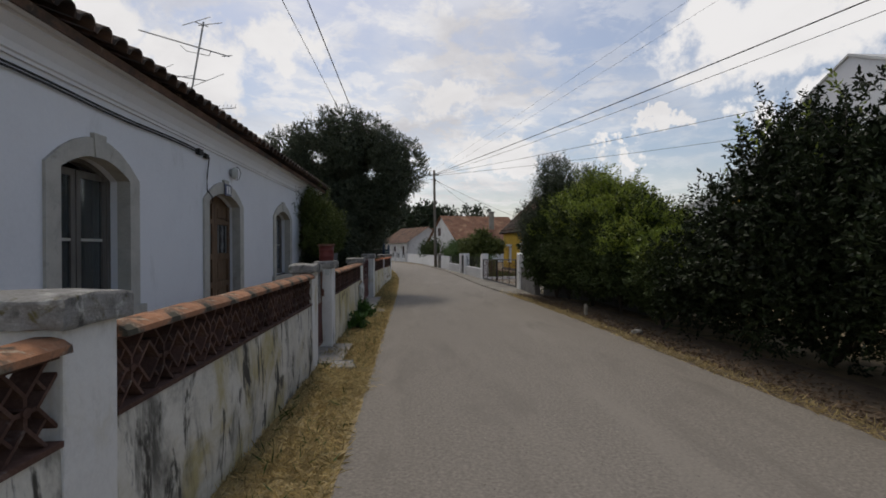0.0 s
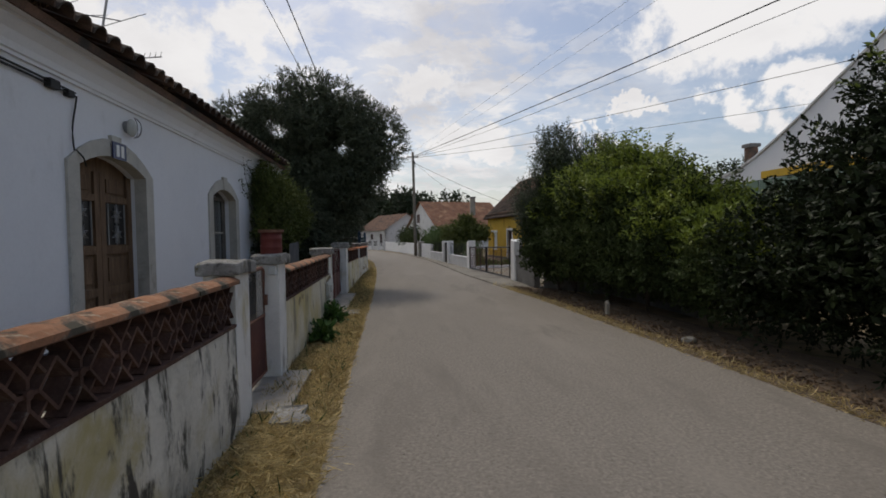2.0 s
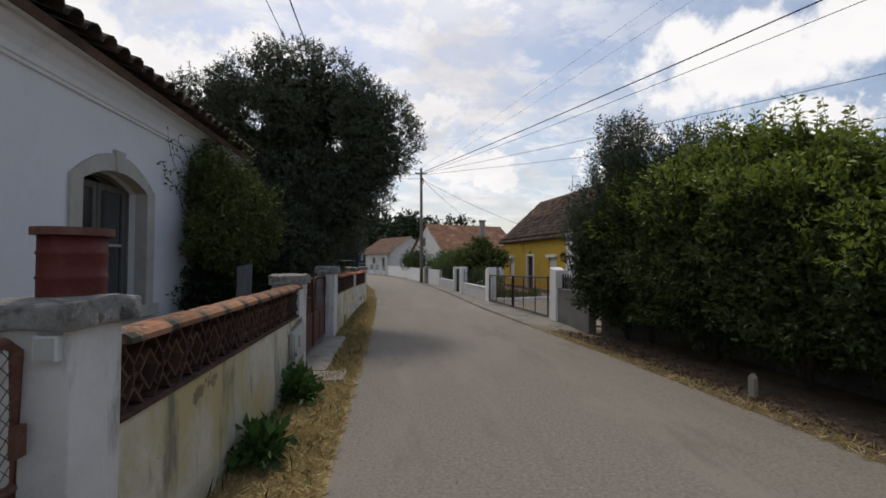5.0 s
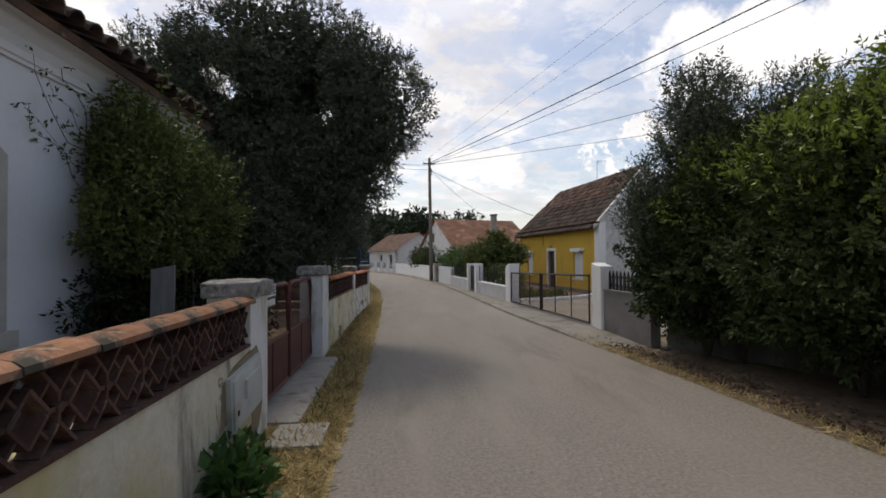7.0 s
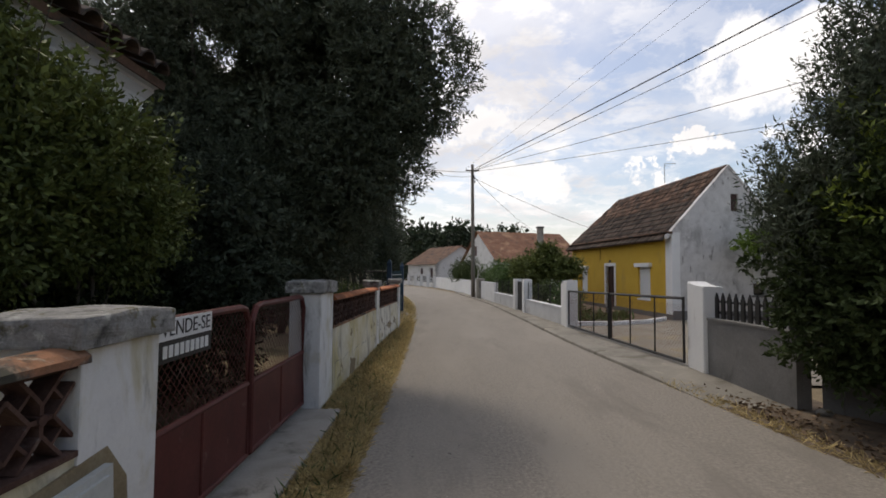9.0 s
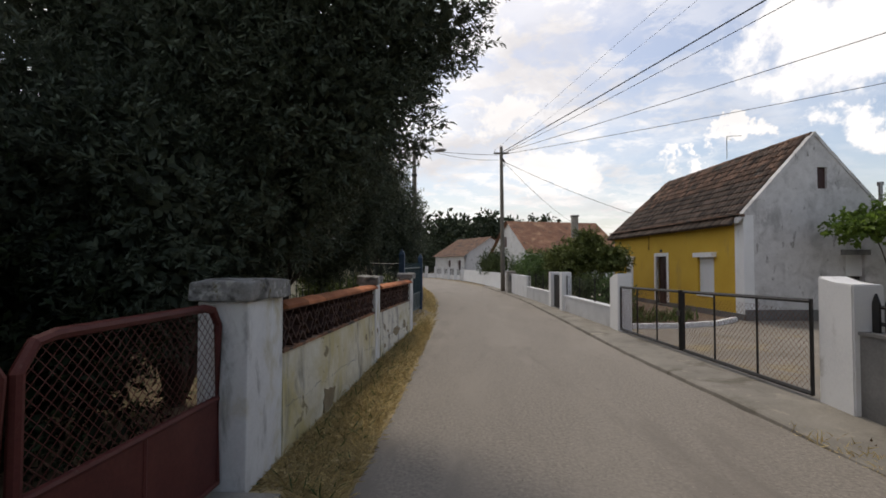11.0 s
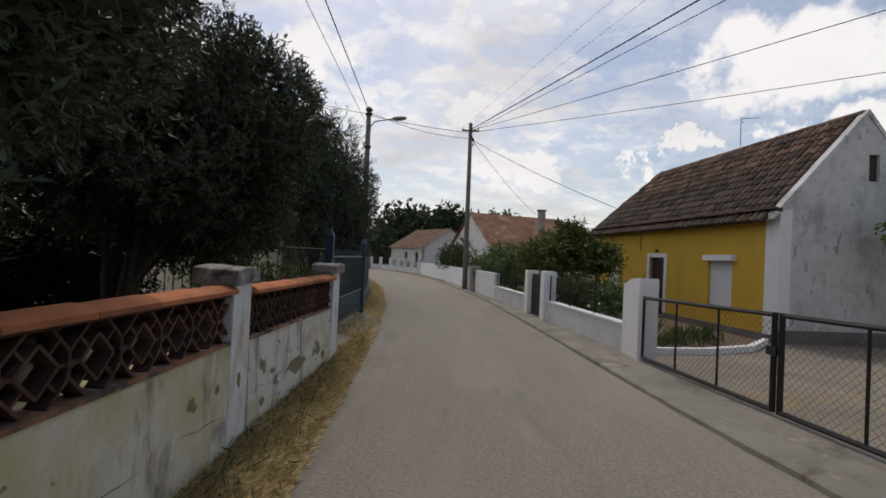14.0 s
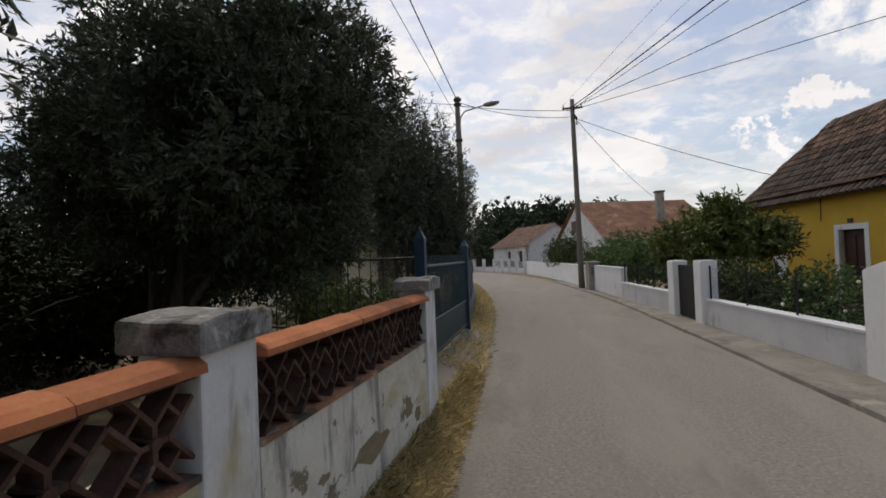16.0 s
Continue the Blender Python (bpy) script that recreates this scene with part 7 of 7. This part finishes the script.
tree("round_tree", "dark round tree behind the white barn", "tree", (19.0, 17.0, -0.03), [((19.0, 17.0, 3.6), (2.0, 2.0, 1.9)), ((20.5, 18.0, 3.2), (1.6, 1.6, 1.5))], 0.15, 1600, 7, 0.3, 0.14, 0.06, leaf_far, 37)
tree("fig_tree", "leafy vine arbour beside the grey gable", "vine", (12.4, 18.6, -0.03), [((11.4, 18.6, 2.75), (0.75, 0.6, 0.35)), ((12.5, 18.5, 2.85), (1.0, 0.9, 0.5)), ((13.8, 18.4, 2.6), (1.2, 1.0, 0.8))], 0.05, 800, 6, 0.24, 0.13, 0.1, leaf_bright, 38, 1, 0.3, 0.5, fill=250, shoots=12)

# gardens behind the white walls
for label, c, lobes, count, seed, mat in (
        ("loquat tree with long drooping leaves before the yellow cottage", (5.5, 25.6), [((5.3, 25.2, 2.0), (1.1, 1.1, 0.75)), ((6.2, 24.6, 1.9), (0.8, 0.9, 0.6)), ((4.7, 26.2, 1.8), (0.75, 0.9, 0.7)), ((5.6, 25.2, 2.6), (0.6, 0.7, 0.5))], 900, 41, leaf_vine),
        ("rounded garden shrub behind the wire fence", (4.9, 22.5), [((5.0, 22.4, 0.7), (0.5, 1.3, 0.55)), ((5.1, 20.4, 0.55), (0.45, 1.1, 0.45))], 900, 42, leaf_hedge),
        ("green garden shrubs behind the white wall", (4.6, 31.0), [((4.6, 30.5, 1.3), (1.1, 1.8, 1.1)), ((4.4, 33.5, 1.4), (1.0, 1.9, 1.1)), ((5.2, 28.6, 1.1), (1.0, 1.4, 1.0))], 1500, 43, leaf_garden),
        ("clipped dark shrub behind the long white wall", (2.6, 41.5), [((2.6, 41.5, 1.7), (1.1, 2.2, 1.2)), ((2.0, 44.0, 1.6), (0.9, 1.5, 1.0))], 900, 44, leaf_hedge),
        ("low shrubs beside the far houses", (6.0, 46.0), [((5.0, 45.0, 1.2), (1.8, 2.6, 1.2)), ((7.5, 43.0, 1.3), (2.0, 2.0, 1.2))], 900, 45, leaf_garden)):
    big_leaf = 0.17 if seed == 41 else 0.12
    tree("garden_shrub" if seed != 41 else "loquat_tree", label, "shrub" if seed != 41 else "fruit tree", (*c, -0.03), lobes, 0.06, count, 6, 0.25, big_leaf, big_leaf * 0.32, mat, seed, 3, 0.35, 0.3)
rng = np.random.default_rng(51)
for k, (x, y) in enumerate(((5.6, 18.6), (6.3, 18.9), (7.0, 19.4), (5.2, 19.6), (6.0, 20.4), (5.0, 18.5))):
    t = thing("flower_plant", (x, y, 0.05), "green flowering plant in the cottage bed", "plant", "plants in the flower bed")
    m = 60
    p = np.array([x, y, 0.05]) + rng.normal(size=(m, 3)) * np.array([0.18, 0.18, 0.02])
    p[:, 2] = 0.06
    al = np.stack([rng.normal(size=m) * 0.5, rng.normal(size=m) * 0.5, np.ones(m)], 1)
    place("foliage", leaf_mesh("foliage", p, al, rng.uniform(0.2, 0.5, m), rng.uniform(0.03, 0.06, m), leaf_garden, 0.2, -0.2), t)
t = thing("rose_bush", (5.1, 19.4, 0.05), "rose bush with pale blooms behind the low wall", "rose bush")
p, out = lobes_points(rng, [((5.0, 19.4, 0.75), (0.5, 0.9, 0.55))], 380, 0.4, 0.3)
P, A, L, W = sprays(rng, p, out, 6, 0.16, 0.07, 0.04)
place("foliage", leaf_mesh("foliage", P, A, L, W, leaf_garden), t)
bm = bmesh.new()
for q in p[rng.choice(len(p), 11)]:
    bmesh.ops.create_icosphere(bm, subdivisions=1, radius=0.03, matrix=Matrix.Translation(Vector(q) + Vector((-0.1, 0, 0.1))))
part("bloom", bm, flower_pale, t, "pale cream blooms")

# weeds at the foot of the garden wall
for k, (x, y, s) in enumerate(((-0.72, 1.75, 1.0), (-0.76, 3.55, 1.2), (-0.84, 3.95, 0.9), (-0.7, 2.0, 0.7), (-0.84, 14.6, 0.5), (-0.62, 15.2, 0.4), (-0.8, 12.9, 0.35))):
    t = thing("weed", (x, y, 0.0), "broad-leaved green weed among dry grass", "weed", "weeds along the wall")
    m = int(150 * s)
    out = rng.normal(size=(m, 3))
    out[:, 2] = np.abs(out[:, 2]) + 0.15
    out /= np.linalg.norm(out, axis=1, keepdims=True)
    p = np.array([x, y, 0.02]) + out * rng.uniform(0.05, 0.3, m)[:, None] * s * np.array([0.8, 1.0, 1.15])
    place("foliage", leaf_mesh("foliage", p, out + rng.normal(size=(m, 3)) * 0.5, rng.uniform(0.08, 0.16, m) * (0.6 + 0.4 * s), rng.uniform(0.05, 0.1, m) * (0.6 + 0.4 * s), weed_leaf, 0.2, -0.15), t)
    bm = bmesh.new()
    for q in p[:14]:
        tube(bm, [(x, y, -0.01), tuple(q)], 0.006, 4, 0.003)
    part("stem", bm, weed_leaf, t)
# straw heap and stones in the verge
for k, (x, y, r) in enumerate(((-0.45, -1.9, 0.09), (-0.6, 16.6, 0.06), (-0.7, 17.3, 0.07), (5.2, 0.6, 0.1), (5.3, 8.4, 0.08))):
    bm = bmesh.new()
    bmesh.ops.create_icosphere(bm, subdivisions=2, radius=r, matrix=Matrix.Translation((x, y, r * 0.25)) @ Matrix.Diagonal((1.3, 1, 0.6, 1)))
    for v in bm.verts:
        v.co += noise.noise_vector(v.co * 9) * r * 0.3
    tagged(part("stone", bm, cap_stone), "rough grey stone lying in the verge", "stone", "loose stones")
stump = thing("marker_peg", (5.15, 3.3, 0.0), "short pale peg in the verge by the hedge", "peg")
bm = bmesh.new()
prism(bm, [(-0.05, -0.03), (0.05, -0.03), (0.05, 0.24), (0.0, 0.3), (-0.05, 0.24)], -0.03, 0.03, lambda s, d, z: Vector((5.1 + d, 3.3 + s, z)))
part("body", bm, concrete, stump)

# ---- wooded hill beyond the bend ----
rng = np.random.default_rng(61)
for name, label, n, (x0, x1), (y0, y1), (h0, h1), seed in (
        ("far_woods", "dark wooded ridge beyond the houses", 120, (-10, 75), (125, 175), (9, 17), 1),
        ("far_trees", "trees round the bend of the lane", 26, (-34, -6), (60, 100), (4, 7), 2),
        ("far_trees", "garden trees behind the far houses", 16, (16, 60), (60, 100), (4, 8), 3)):
    lob = []
    for k in range(n):
        x, y = rng.uniform(x0, x1), rng.uniform(y0, y1)
        h = rng.uniform(h0, h1) * (0.75 + 0.25 * math.sin(x * 0.09 + 1.2))
        lob.append(((x, y, h * 0.55), (rng.uniform(0.22, 0.4) * h, rng.uniform(0.22, 0.4) * h, h * 0.5)))
        if seed == 1 and rng.random() < 0.4:
            lob.append(((x + rng.uniform(-2, 2), y, h * 0.95), (h * 0.16, h * 0.16, h * 0.12)))
    p, out = lobes_points(rng, lob, 9000 if seed == 1 else 3500, 0.3, 0.3, seed)
    P, A, L, W = sprays(rng, p, out, 4, 1.0 if seed == 1 else 0.5, 1.3 if seed == 1 else 0.5, 0.75 if seed == 1 else 0.28)
    tagged(new(name, leaf_mesh(name, P, A, L, W, leaf_far)), label, "woods", "", "stuff")
bm = bmesh.new()
for k in range(60):
    x = -32 + rng.uniform(0, 26)
    y = 60 + rng.uniform(0, 30)
    tube(bm, [(x, y, -0.1), (x + rng.uniform(-0.3, 0.3), y, 3.0)], 0.12, 5, 0.06)
tagged(part("far_trunks", bm, trunk_bark), "thin trunks of trees at the bend", "woods", "", "stuff")
